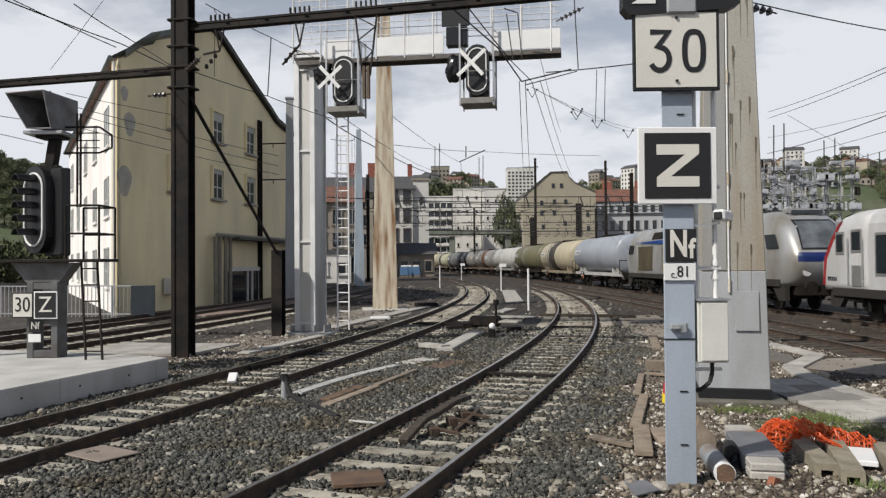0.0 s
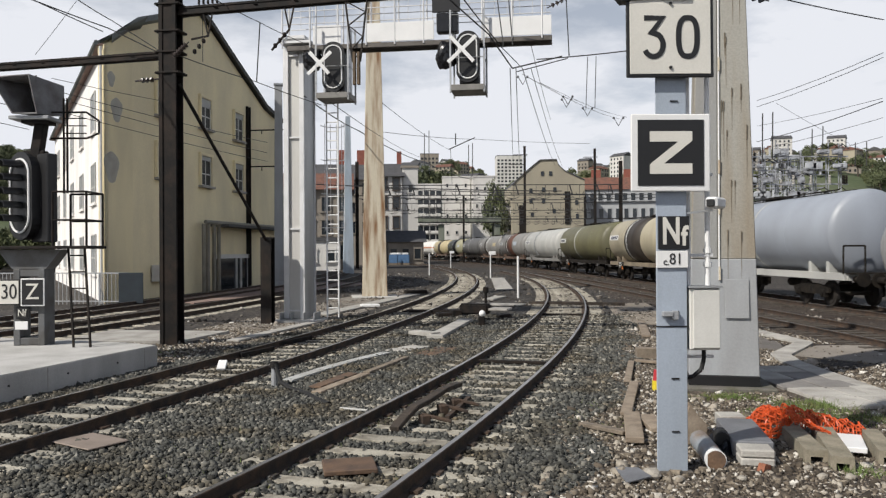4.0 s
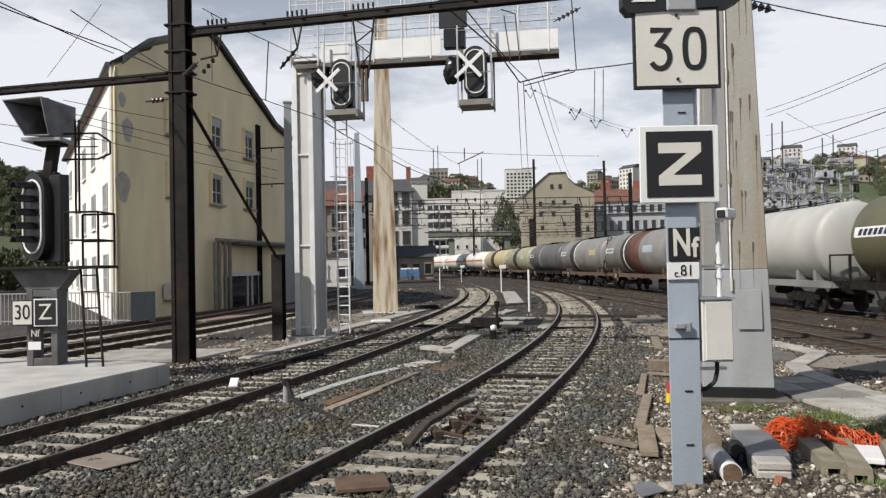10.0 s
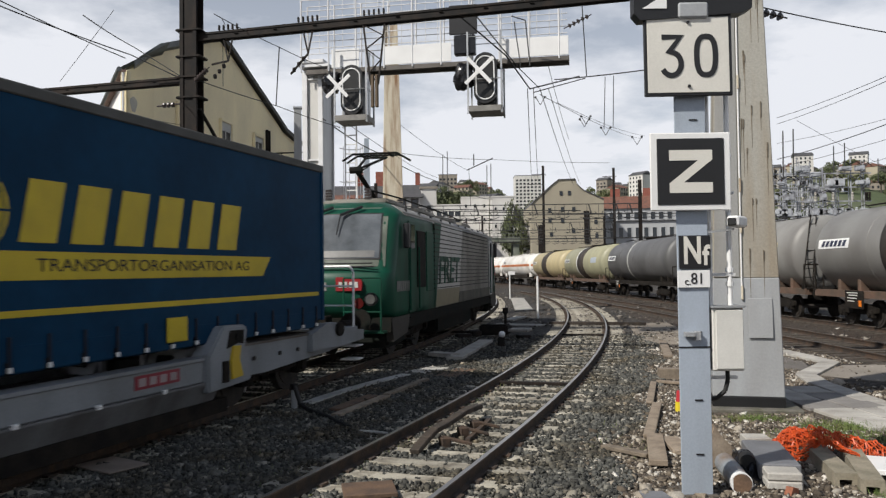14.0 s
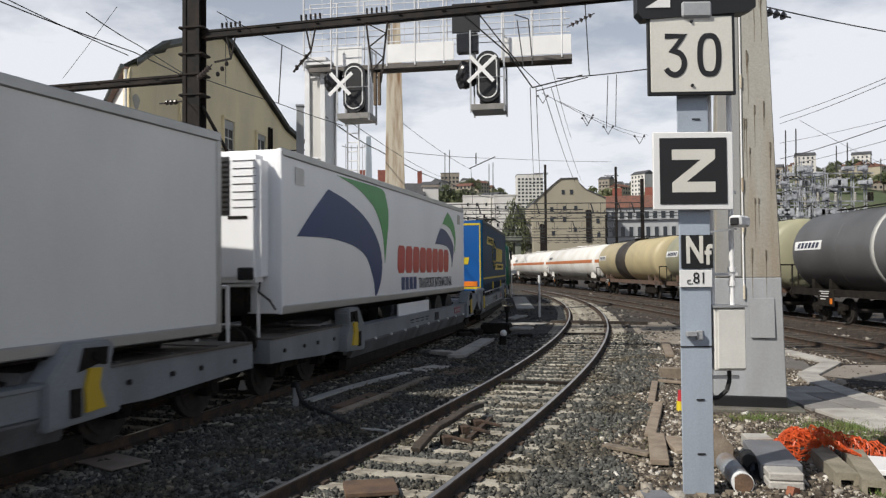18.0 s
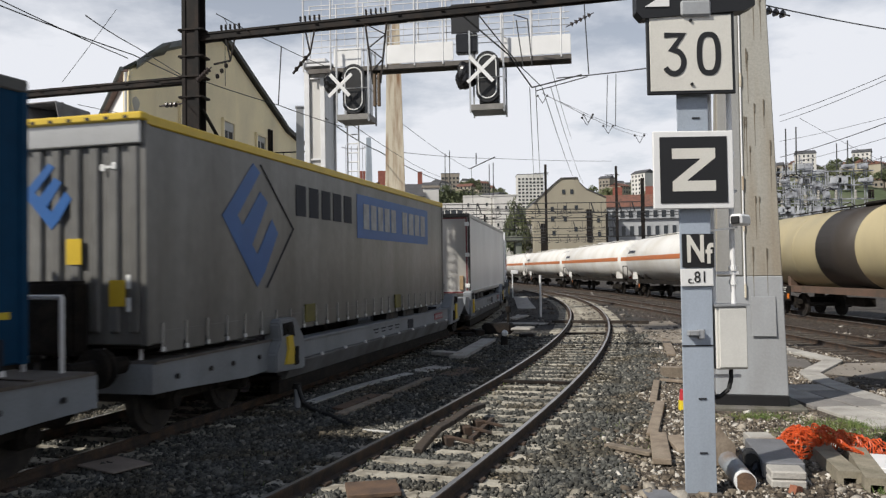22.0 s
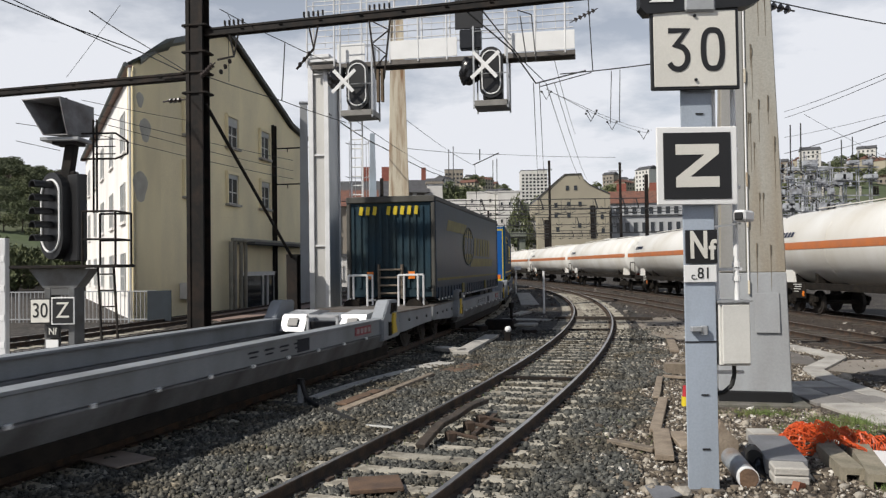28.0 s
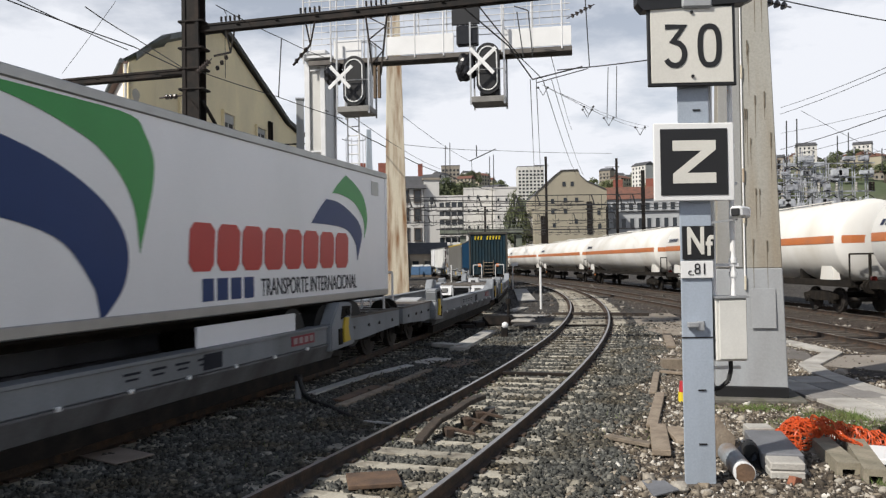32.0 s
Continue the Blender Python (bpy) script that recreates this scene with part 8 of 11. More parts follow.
def diesel(style):
    """A six-axle diesel locomotive; its leading end is at -y."""
    silver = style == "silver"
    th = thing("diesel_locomotive", "silver and blue six-axle diesel locomotive, streaked with grime" if silver else "white and grey diesel locomotive with a red edge line", "locomotive")
    paint = SILVER if silver else mat("dusty_white_loco", (0.50, 0.505, 0.515), 0.5, 0, 0.12, 1.2, 0, 60, (0.40, 0.395, 0.385), 0.5, 3)
    table = SILVER_NOSE if silver else WHITE_NOSE
    ym = 8.5 if silver else 8.0
    bm = B()
    half = [(r[1], r[0]) for r in table]
    prism(bm, half + [(-x, z) for x, z in half[::-1]], "y", -ym, ym)
    part("body", bm, paint, th)
    for sgn in (-1, 1):
        part("cab", cab_shell(table, ym, sgn), [paint, paint], th, "rounded driving cab", True)
    bm = B()
    HL, SILL = (12.35, GRIME_AND_GAPS) if silver else (11.3, GRIME_AND_GAPS)
    box(bm, (0, 0, 0.86), (1.9, HL * 1.91, 0.42), None, 0.04)
    part("underframe", bm, CHASSIS, th)
    bm = B()
    box(bm, (0, -0.2, 0.60), (2.7 if silver else 2.4, 6.2, 0.62), None, 0.05)
    part("fuel_tank", bm, GRIME_AND_GAPS if silver else CHASSIS, th)
    for k in (-1, 1):
        bogie(th, k * (HL - 4.3), 3.4, 0.53)
        wheelset(th, k * (HL - 4.3), 0.53)
        buffers(th, k * HL, 1.03, k)
        bm = B()
        for sx in (-1.2, 1.2):
            for i in range(5):
                box(bm, (sx, k * (HL - 4.3) + (i - 2) * 0.9, 0.78 + 0.1 * (i % 2)), (0.22, 0.5, 0.26), None, 0.03)
                rod(bm, (sx * 1.06, k * (HL - 4.3) + (i - 2) * 0.9 + 0.3, 0.4), (sx * 1.06, k * (HL - 4.3) + (i - 2) * 0.9 + 0.36, 0.95), 0.05, 8)
        pieces("bogie_gear", bm, LOCO_DARK, th)
    for s in (-1, 1):
        xs = s * 1.435
        if silver:
            for k in (-1, 1):
                side_plate(th, [(k * 10.15, 2.55), (k * 11.25, 2.55), (k * 10.85, 3.14), (k * 9.95, 3.14)], GLASS, "cab_side_window", xs - 0.04 * s, "", 0.05)
            side_plate(th, [(9.7, 3.28), (3.8, 3.10), (2.9, 3.02), (1.9, 2.84), (1.2, 2.62), (0.68, 2.33), (0.15, 1.95), (-0.25, 1.52), (-2.88, 1.66), (-2.88, 3.30), (3.0, 3.36)], ROYAL, "blue_field", xs, "", 0.008)
            side_plate(th, [(-5.6, 1.66), (-2.9, 1.66), (-2.9, 3.12), (-5.6, 3.12)], PANEL_YELLOW, "pale_panel", xs + 0.010 * s)
            side_plate(th, [(-2.9, 3.13), (-2.9, 3.31), (-6.5, 3.31), (-7.15, 1.66), (-5.62, 1.66), (-5.62, 3.13)], ROYAL, "blue_flash", xs, "", 0.008)
            side_plate(th, [(-8.15, 1.40), (-9.25, 1.40), (-9.25, 3.26), (-8.15, 3.26)], SILVER, "machine_door", xs, "", 0.02)
            bm = B()
            for z in (1.7, 2.2):
                box(bm, (xs + 0.03 * s, -8.3, z), (0.03, 0.08, 0.16), None, 0.01)
            pieces("door_hinge", bm, SIGNBLACK, th)
            bm = B()
            pipe(bm, [(xs + 0.02 * s, -3.95 + 0.62 * math.cos(a), 2.42 + 0.50 * math.sin(a)) for a in [i * math.pi / 10 for i in range(21)]], 0.03, 4)
            part("ring_emblem", bm, DECAL_DARK, th)
            bm = B()
            for y in (5.78, 7.30):
                box(bm, (xs + 0.01 * s, y + 0.74, 2.26), (0.04, 1.44, 1.5), None, 0.01)
            pieces("ventilation_door", bm, mat("ochre_grime", (0.085, 0.07, 0.036), 0.7, 0, 0.25, 2, 0, 60, (0.05, 0.04, 0.02), 0.5, 3), th)
            side_plate(th, [(3.9, 1.5), (-0.2, 1.5), (0.15, 1.95), (0.68, 2.33), (1.2, 2.62), (1.9, 2.84), (2.9, 3.02), (3.9, 3.08)], mat("dirty_cream", (0.33, 0.30, 0.20), 0.6, 0, 0.2, 2, 0, 60, (0.22, 0.19, 0.12), 0.5, 2), "cream_field", xs, "", 0.006)
            # dark bars paint the shade in the gaps between the louvres
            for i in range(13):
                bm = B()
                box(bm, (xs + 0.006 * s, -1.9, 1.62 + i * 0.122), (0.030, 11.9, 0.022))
                part("body_rib", bm, GRIME_AND_GAPS, th)
            for y in (-6.2, -3.4, 1.6, 4.0):
                bm = B()
                for d in (0.012, -0.02):
                    for yy, z in ((y, 3.40), (y + 2.3, 3.40), (y + 2.15, 3.84), (y + 0.15, 3.84)):
                        bm.verts.new((s * (section(SILVER_NOSE, z)[0] + d), yy, z + d * 0.4))
                v = list(bm.verts)
                bm.faces.new(v[:4])
                for i in range(4):
                    bm.faces.new((v[i], v[(i + 1) % 4], v[4 + (i + 1) % 4], v[4 + i]))
                bmesh.ops.recalc_face_normals(bm, faces=bm.faces)
                part("roof_grille", bm, CHASSIS, th)
            for i in range(4):
                side_plate(th, [(-11.4 + i * 0.3, 1.5), (-11.2 + i * 0.3, 1.5), (-11.2 + i * 0.3, 1.8), (-11.4 + i * 0.3, 1.8)], PYLON_TOP, "number_block", xs - 0.03 * s, "", 0.01)
        else:
            for k in (-1, 1):
                pts = [(9.62, 3.40), (9.86, 3.29), (10.36, 2.79), (10.84, 2.15), (10.96, 1.2), (10.80, 1.2), (10.66, 2.1), (10.16, 2.75)]
                side_plate(th, [(k * y, z) for y, z in pts], RED, "red_edge", s * 1.39, "", 0.045)
                for y0, y1, z0, z1 in ((9.55, 9.95, 2.35, 2.95), (8.45, 8.95, 2.4, 3.0), (6.7, 7.5, 1.65, 2.85)):
                    side_plate(th, [(k * (y0 - 0.08), z0 - 0.08), (k * (y1 + 0.08), z0 - 0.08), (k * (y1 + 0.08), z1 + 0.08), (k * (y0 - 0.08), z1 + 0.08)], ALU, "window_frame", xs - 0.005 * s, "", 0.02)
                    side_plate(th, [(k * y0, z0), (k * y1, z0), (k * y1, z1), (k * y0, z1)], GLASS, "cab_side_window", xs + 0.014 * s, "", 0.008)
                for y in (8.25, 9.15):
                    bm = B()
                    rod(bm, (xs + 0.06 * s, k * y, 1.2), (xs + 0.06 * s, k * y, 2.8), 0.02, 6)
                    pieces("handrail", bm, ALU, th)
                bm = B()
                box(bm, (xs, k * 8.7, 1.55), (0.03, 0.6, 0.7), None, 0.01)
                part("door_panel", bm, ALU, th)
                for i in range(5):
                    side_plate(th, [(k * (10.0 + i * 0.13), 1.35), (k * (10.09 + i * 0.13), 1.35), (k * (10.09 + i * 0.13), 1.5), (k * (10.0 + i * 0.13), 1.5)], DECAL_DARK, "number_block", s * 1.425, "", 0.01)
            for i in range(16):
                bm = B()
                box(bm, (xs + 0.004 * s, 0, 1.3 + i * 0.115), (0.03, 12.6, 0.03))
                part("body_rib", bm, ALU, th)
        bm = B()
        box(bm, (s * 1.40, 0, 1.16 if silver else 0.98), (0.08, HL * 1.82, 0.30), None, 0.02)
        part("grey_sill", bm, SILL, th)
        for k in (-1, 1):
            bm = B()
            prism(bm, [(k * (HL - 1.9), 1.04), (k * (HL - 0.75), 1.04), (k * (HL - 0.75), 0.45), (k * (HL - 1.35), 0.45)], "x", s * 1.18, s * 1.36)
            part("corner_valance", bm, SILL, th)
            bm = B()
            for z in (0.42, 0.72):
                box(bm, (s * 1.34, k * (HL - 2.25), z), (0.2, 0.5, 0.05))
            pieces("cab_step", bm, LOCO_DARK, th)
    for k in (-1, 1):
        za, zb, hw = (2.56, 3.66, 0.88) if silver else (2.31, 3.27, 1.18)
        part("screen_frame", face_patch(table, k, -hw - 0.07, hw + 0.07, za - 0.07, zb + 0.07, 0.014, 0.14), SIGNBLACK, th, "", True)
        part("windscreen", face_patch(table, k, -hw, hw, za, zb, 0.024, 0.14), SCREEN, th, "", True)
        for sx in (-0.75, 0.75):
            bm = B()
            rod(bm, (sx, k * (HL - 0.75), 1.62), (sx, k * (HL - (0.16 if silver else 0.02)), 1.62), 0.17, 14)
            part("headlight", bm, GALV_LIGHT, th)
        if silver:
            part("blue_chin", face_patch(table, k, -1.12, 1.12, 2.02, 2.38, 0.014, 0.0, 22), NAVY, th, "", True)
            bm = B()
            box(bm, (0, k * 10.35, 4.08), (1.5, 0.7, 0.26), None, 0.08)
            part("roof_lamp_box", bm, SILVER, th)
            bm = B()
            box(bm, (0, k * 10.72, 4.06), (1.3, 0.06, 0.16), None, 0.02)
            part("roof_lamp_glass", bm, GLASS, th)
    return th




# ---- overhead wires ----
def wire(parent, a, b, r):
    a, b = Vector(a), Vector(b)
    n = 5
    bm = B()
    sag = (b - a).length * 0.006 if abs(a.x - b.x) + abs(a.y - b.y) > 4 else 0
    pts = [a + (b - a) * i / n - Vector((0, 0, sag * 4 * (i / n) * (1 - i / n))) for i in range(n + 1)]
    pipe(bm, pts, r, 5)
    return part("wire", bm, WIRE, parent)


def vdrop(parent, c):
    c = Vector(c)
    bm = B()
    for s in (-1, 1):
        rod(bm, c + Vector((s * 0.16, 0, 0.1)), c - Vector((0, 0, 0.18)), 0.012, 5)
        bmesh.ops.create_icosphere(bm, subdivisions=1, radius=0.05, matrix=Matrix.Translation(c + Vector((s * 0.18, 0, 0.12))))
    return part("dropper", bm, WIRE, parent)


oh = thing("overhead_line", "overhead wires and feeder cables about the black pole", "overhead line")
wire(oh, (-8.89, 15.0, 7.56), (-7.75, 19.0, 7.6), 0.014)
wire(oh, (-7.75, 19.0, 7.6), (-6.46, 19.2, 6.98), 0.014)
wire(oh, (-8.68, 15.0, 7.58), (-7.88, 19.0, 7.52), 0.012)
wire(oh, (-7.03, 15.0, 7.25), (-7.76, 19.2, 7.85), 0.012)
wire(oh, (-7.76, 19.2, 7.85), (-6.46, 19.2, 7.01), 0.012)
wire(oh, (-12.87, 30.0, 12.47), (-15.96, 32.0, 10.22), 0.01)
wire(oh, (-5.11, 17.0, 7.9), (-4.59, 21.0, 8.32), 0.011)
wire(oh, (-4.59, 21.0, 8.32), (-4.03, 25.0, 8.81), 0.011)
wire(oh, (-4.56, 21.0, 8.32), (-4.77, 21.5, 6.84), 0.016)
wire(oh, (-6.12, 19.2, 6.98), (-4.89, 22.0, 6.95), 0.012)
wire(oh, (-4.89, 22.0, 6.95), (-3.51, 25.0, 6.86), 0.012)
wire(oh, (-14.37, 30.0, 8.82), (-11.44, 34.0, 8.69), 0.012)
wire(oh, (-14.37, 30.0, 8.39), (-8.74, 42.0, 8.01), 0.013)
wire(oh, (-14.37, 30.0, 8.13), (-8.74, 42.0, 7.46), 0.013)
wire(oh, (-14.37, 30.0, 7.64), (-8.74, 42.0, 7.01), 0.013)
wire(oh, (-15.8, 28.0, 6.95), (-14.71, 29.0, 6.73), 0.012)
wire(oh, (-15.8, 28.0, 7.59), (-15.54, 29.0, 7.65), 0.012)
wire(oh, (-5.51, 19.0, 8.43), (-5.44, 19.0, 8.29), 0.01)
wire(oh, (-5.79, 20.0, 7.03), (-5.5, 19.0, 8.02), 0.008)
oh = thing("overhead_line", "overhead catenary wires receding above the tracks", "overhead line")
wire(oh, (-4.04, 25.0, 7.14), (-3.74, 40.0, 8.33), 0.024)
wire(oh, (-3.74, 40.0, 8.33), (-0.55, 75.0, 10.6), 0.028)
wire(oh, (-0.55, 75.0, 10.6), (7.51, 140.0, 14.87), 0.04)
wire(oh, (-3.24, 25.0, 6.95), (-0.52, 70.0, 10.35), 0.012)
wire(oh, (-2.58, 40.0, 9.76), (1.39, 65.0, 10.55), 0.014)
wire(oh, (-3.23, 50.0, 9.77), (3.73, 65.0, 11.38), 0.018)
wire(oh, (3.73, 65.0, 11.38), (13.08, 65.0, 10.99), 0.016)
wire(oh, (1.39, 65.0, 10.55), (3.54, 65.0, 11.52), 0.045)
wire(oh, (1.96, 65.0, 11.85), (1.95, 65.0, 10.92), 0.05)
wire(oh, (1.53, 65.0, 10.55), (1.72, 68.0, 7.9), 0.02)
wire(oh, (-0.83, 90.0, 15.58), (-0.86, 90.0, 11.89), 0.05)
wire(oh, (-0.31, 90.0, 15.9), (-0.34, 90.0, 11.88), 0.05)
wire(oh, (4.67, 100.0, 15.58), (4.64, 100.0, 11.63), 0.055)
wire(oh, (5.18, 100.0, 15.79), (5.14, 100.0, 11.62), 0.055)
wire(oh, (-10.56, 70.0, 8.16), (12.35, 75.0, 7.82), 0.05)
wire(oh, (-5.2, 80.0, 8.55), (23.54, 80.0, 7.77), 0.045)
wire(oh, (-2.42, 110.0, 9.3), (32.38, 110.0, 9.52), 0.06)
wire(oh, (-2.65, 120.0, 7.19), (35.3, 120.0, 7.08), 0.09)
wire(oh, (-5.2, 90.0, 8.3), (12.91, 95.0, 8.23), 0.04)
oh = thing("overhead_line", "overhead wires, arms and droppers beside the signal gantry", "overhead line")
wire(oh, (1.58, 22.0, 8.26), (2.44, 24.0, 7.77), 0.022)
wire(oh, (0.29, 20.0, 8.73), (1.58, 22.0, 8.26), 0.022)
wire(oh, (0.65, 20.0, 8.8), (2.06, 23.0, 8.12), 0.018)
wire(oh, (2.06, 23.0, 8.12), (2.72, 24.0, 7.8), 0.014)
wire(oh, (2.44, 24.0, 7.77), (3.88, 23.5, 8.01), 0.022)
wire(oh, (3.19, 24.0, 8.04), (5.46, 22.0, 7.79), 0.018)
wire(oh, (2.55, 24.0, 7.66), (4.05, 23.5, 7.95), 0.016)
wire(oh, (3.73, 22.0, 9.68), (3.91, 22.5, 7.77), 0.016)
wire(oh, (2.37, 24.0, 7.77), (6.18, 60.0, 8.93), 0.014)
wire(oh, (2.55, 24.0, 7.77), (6.66, 60.0, 8.92), 0.014)
wire(oh, (2.75, 24.0, 7.76), (10.94, 70.0, 9.76), 0.014)
wire(oh, (3.01, 24.0, 7.76), (12.38, 75.0, 10.3), 0.012)
wire(oh, (3.02, 24.0, 8.45), (6.79, 45.0, 9.67), 0.01)
wire(oh, (2.75, 24.0, 7.59), (14.68, 60.0, 12.11), 0.01)
wire(oh, (3.27, 24.0, 7.33), (12.41, 50.0, 10.65), 0.008)
wire(oh, (1.91, 23.0, 9.53), (2.08, 23.0, 8.2), 0.018)
wire(oh, (2.24, 23.0, 9.56), (2.35, 23.0, 8.2), 0.018)
wire(oh, (1.83, 23.0, 9.7), (2.24, 23.0, 9.56), 0.018)
wire(oh, (4.74, 24.0, 8.1), (5.07, 26.0, 6.86), 0.012)
wire(oh, (5.0, 24.0, 8.13), (5.37, 26.0, 6.9), 0.012)
oh = thing("overhead_line", "feeder wires and insulator drops above the goods line", "overhead line")
wire(oh, (5.54, 14.0, 6.86), (9.21, 16.0, 6.9), 0.012)
wire(oh, (16.58, 40.0, 9.79), (14.98, 26.0, 8.72), 0.012)
wire(oh, (16.57, 40.0, 9.47), (14.98, 26.0, 8.57), 0.012)
wire(oh, (18.62, 45.0, 8.36), (16.11, 28.0, 7.48), 0.018)
wire(oh, (19.86, 48.0, 8.28), (19.56, 34.0, 7.89), 0.012)
wire(oh, (22.75, 55.0, 7.98), (21.86, 38.0, 7.64), 0.012)
wire(oh, (18.63, 45.0, 9.27), (18.42, 32.0, 8.36), 0.01)
wire(oh, (19.79, 45.0, 10.56), (33.31, 60.0, 9.61), 0.012)
wire(oh, (25.31, 60.0, 12.57), (25.26, 60.0, 9.01), 0.05)
wire(oh, (26.09, 60.0, 12.69), (26.04, 60.0, 9.01), 0.05)
wire(oh, (33.98, 70.0, 12.89), (33.94, 70.0, 10.11), 0.05)
wire(oh, (34.95, 70.0, 13.14), (34.9, 70.0, 10.1), 0.05)
wire(oh, (43.28, 80.0, 13.05), (43.25, 80.0, 10.63), 0.05)
wire(oh, (44.45, 80.0, 13.16), (44.41, 80.0, 10.62), 0.05)
vdrop(oh, (5.17, 30.00, 7.95))
vdrop(oh, (5.92, 30.00, 7.51))
vdrop(oh, (7.10, 30.00, 7.13))
vdrop(oh, (5.12, 30.00, 7.84))
vdrop(oh, (3.45, 30.00, 8.71))

# strings of disc insulators on the feeders
for a, b in (((5.05, 13.2, 6.55), (5.55, 13.3, 6.47)), ((3.45, 22.6, 9.25), (3.95, 22.6, 9.5)), ((-5.9, 19.0, 7.2), (-6.1, 18.9, 6.95))):
    th = thing("insulator_string", "short string of dark disc insulators on a feeder wire", "insulator")
    a, b = Vector(a), Vector(b)
    for k in range(5):
        bm = B()
        c = a + (b - a) * k / 4
        rod(bm, c, c + (b - a).normalized() * 0.06, 0.075, 10, 0.04)
        part("disc", bm, INSUL, th)
    bm = B()
    rod(bm, a - (b - a) * 0.3, b + (b - a) * 0.3, 0.015, 6)
    part("pin", bm, INSUL, th)


# ---- masts and headspans far down the line ----
def headspan(y, x0, x1, z, top, label):
    th = thing("headspan", label, "headspan", group="headspans over the station throat")
    for x in (x0, x1):
        bm = B()
        h_column(bm, x, y, -0.1, top, 0.4, 0.35)
        part("mast", bm, BLACK, th)
    for zz in (z, z + 1.3):
        bm = B()
        rod(bm, (x0, y, zz), (x1, y, zz), 0.055, 6)
        part("span_wire", bm, WIRE, th)
    rr = random.Random(y)
    n = int((x1 - x0) / 1.9)
    for i in range(n):
        x = x0 + 1.5 + i * 1.9 + rr.uniform(-0.6, 0.6)
        bm = B()
        rod(bm, (x, y, z - 0.5), (x, y, z + 1.3), 0.035, 5)
        pipe(bm, [(x - 0.9, y, z - 0.35), (x, y, z - 0.5), (x + 0.7, y, z - 0.2)], 0.04, 5)
        rod(bm, (x - 0.5, y, z - 0.48), (x - 0.2, y, z - 0.48), 0.09, 6)
        rod(bm, (x + 0.2, y, z + rr.choice((0, 1.3))), (x + 0.6, y, z + rr.choice((0.0, 0.05))), 0.08, 6)
        pipe(bm, [(x - 0.5, y, z + 0.35), (x - 0.25, y, z + 0.02), (x + 0.35, y, z + 0.02), (x + 0.55, y, z + 0.4)], 0.05, 5)
        part("registration_arm", bm, WIRE, th)
    return th


headspan(100, -9.5, 24, 9.2, 13.5, "headspan wires between dark masts over the tracks")
headspan(135, -16, 28, 9.0, 14.0, "distant headspan wires between dark masts over the tracks")
headspan(175, -22, 34, 8.4, 14.0, "far headspan wires between dark masts over the tracks")
for x, y, h in ((13.2, 112, 17.0), (23.2, 112, 16.6), (19.5, 62, 11.0), (5.6, 140, 12.0)):
    side_pole(x, y, h, 0.34, ((h - 1.2, -1.6, 0.4), (h - 2.6, -2.2, 0.0)), "dark catenary pole with arms beside the goods line")

# ---- white marker posts between the tracks ----
for x, y, h, arm in ((3.95, 36.6, 1.95, 0), (4.55, 62.0, 2.0, 1), (-0.3, 70.5, 2.0, 0), (2.2, 95, 2.0, 1)):
    th = thing("marker_post", "slim white marker post between the tracks", "marker post", pose(x, y, 0), "white marker posts")
    bm = B()
    rod(bm, (0, 0, -0.05), (0, 0, h), 0.05, 8)
    part("post", bm, WHITE, th)
    if arm:
        bm = B()
        box(bm, (0.15, 0, h), (0.55, 0.08, 0.28), None, 0.02)
        part("plate", bm, WHITE, th)

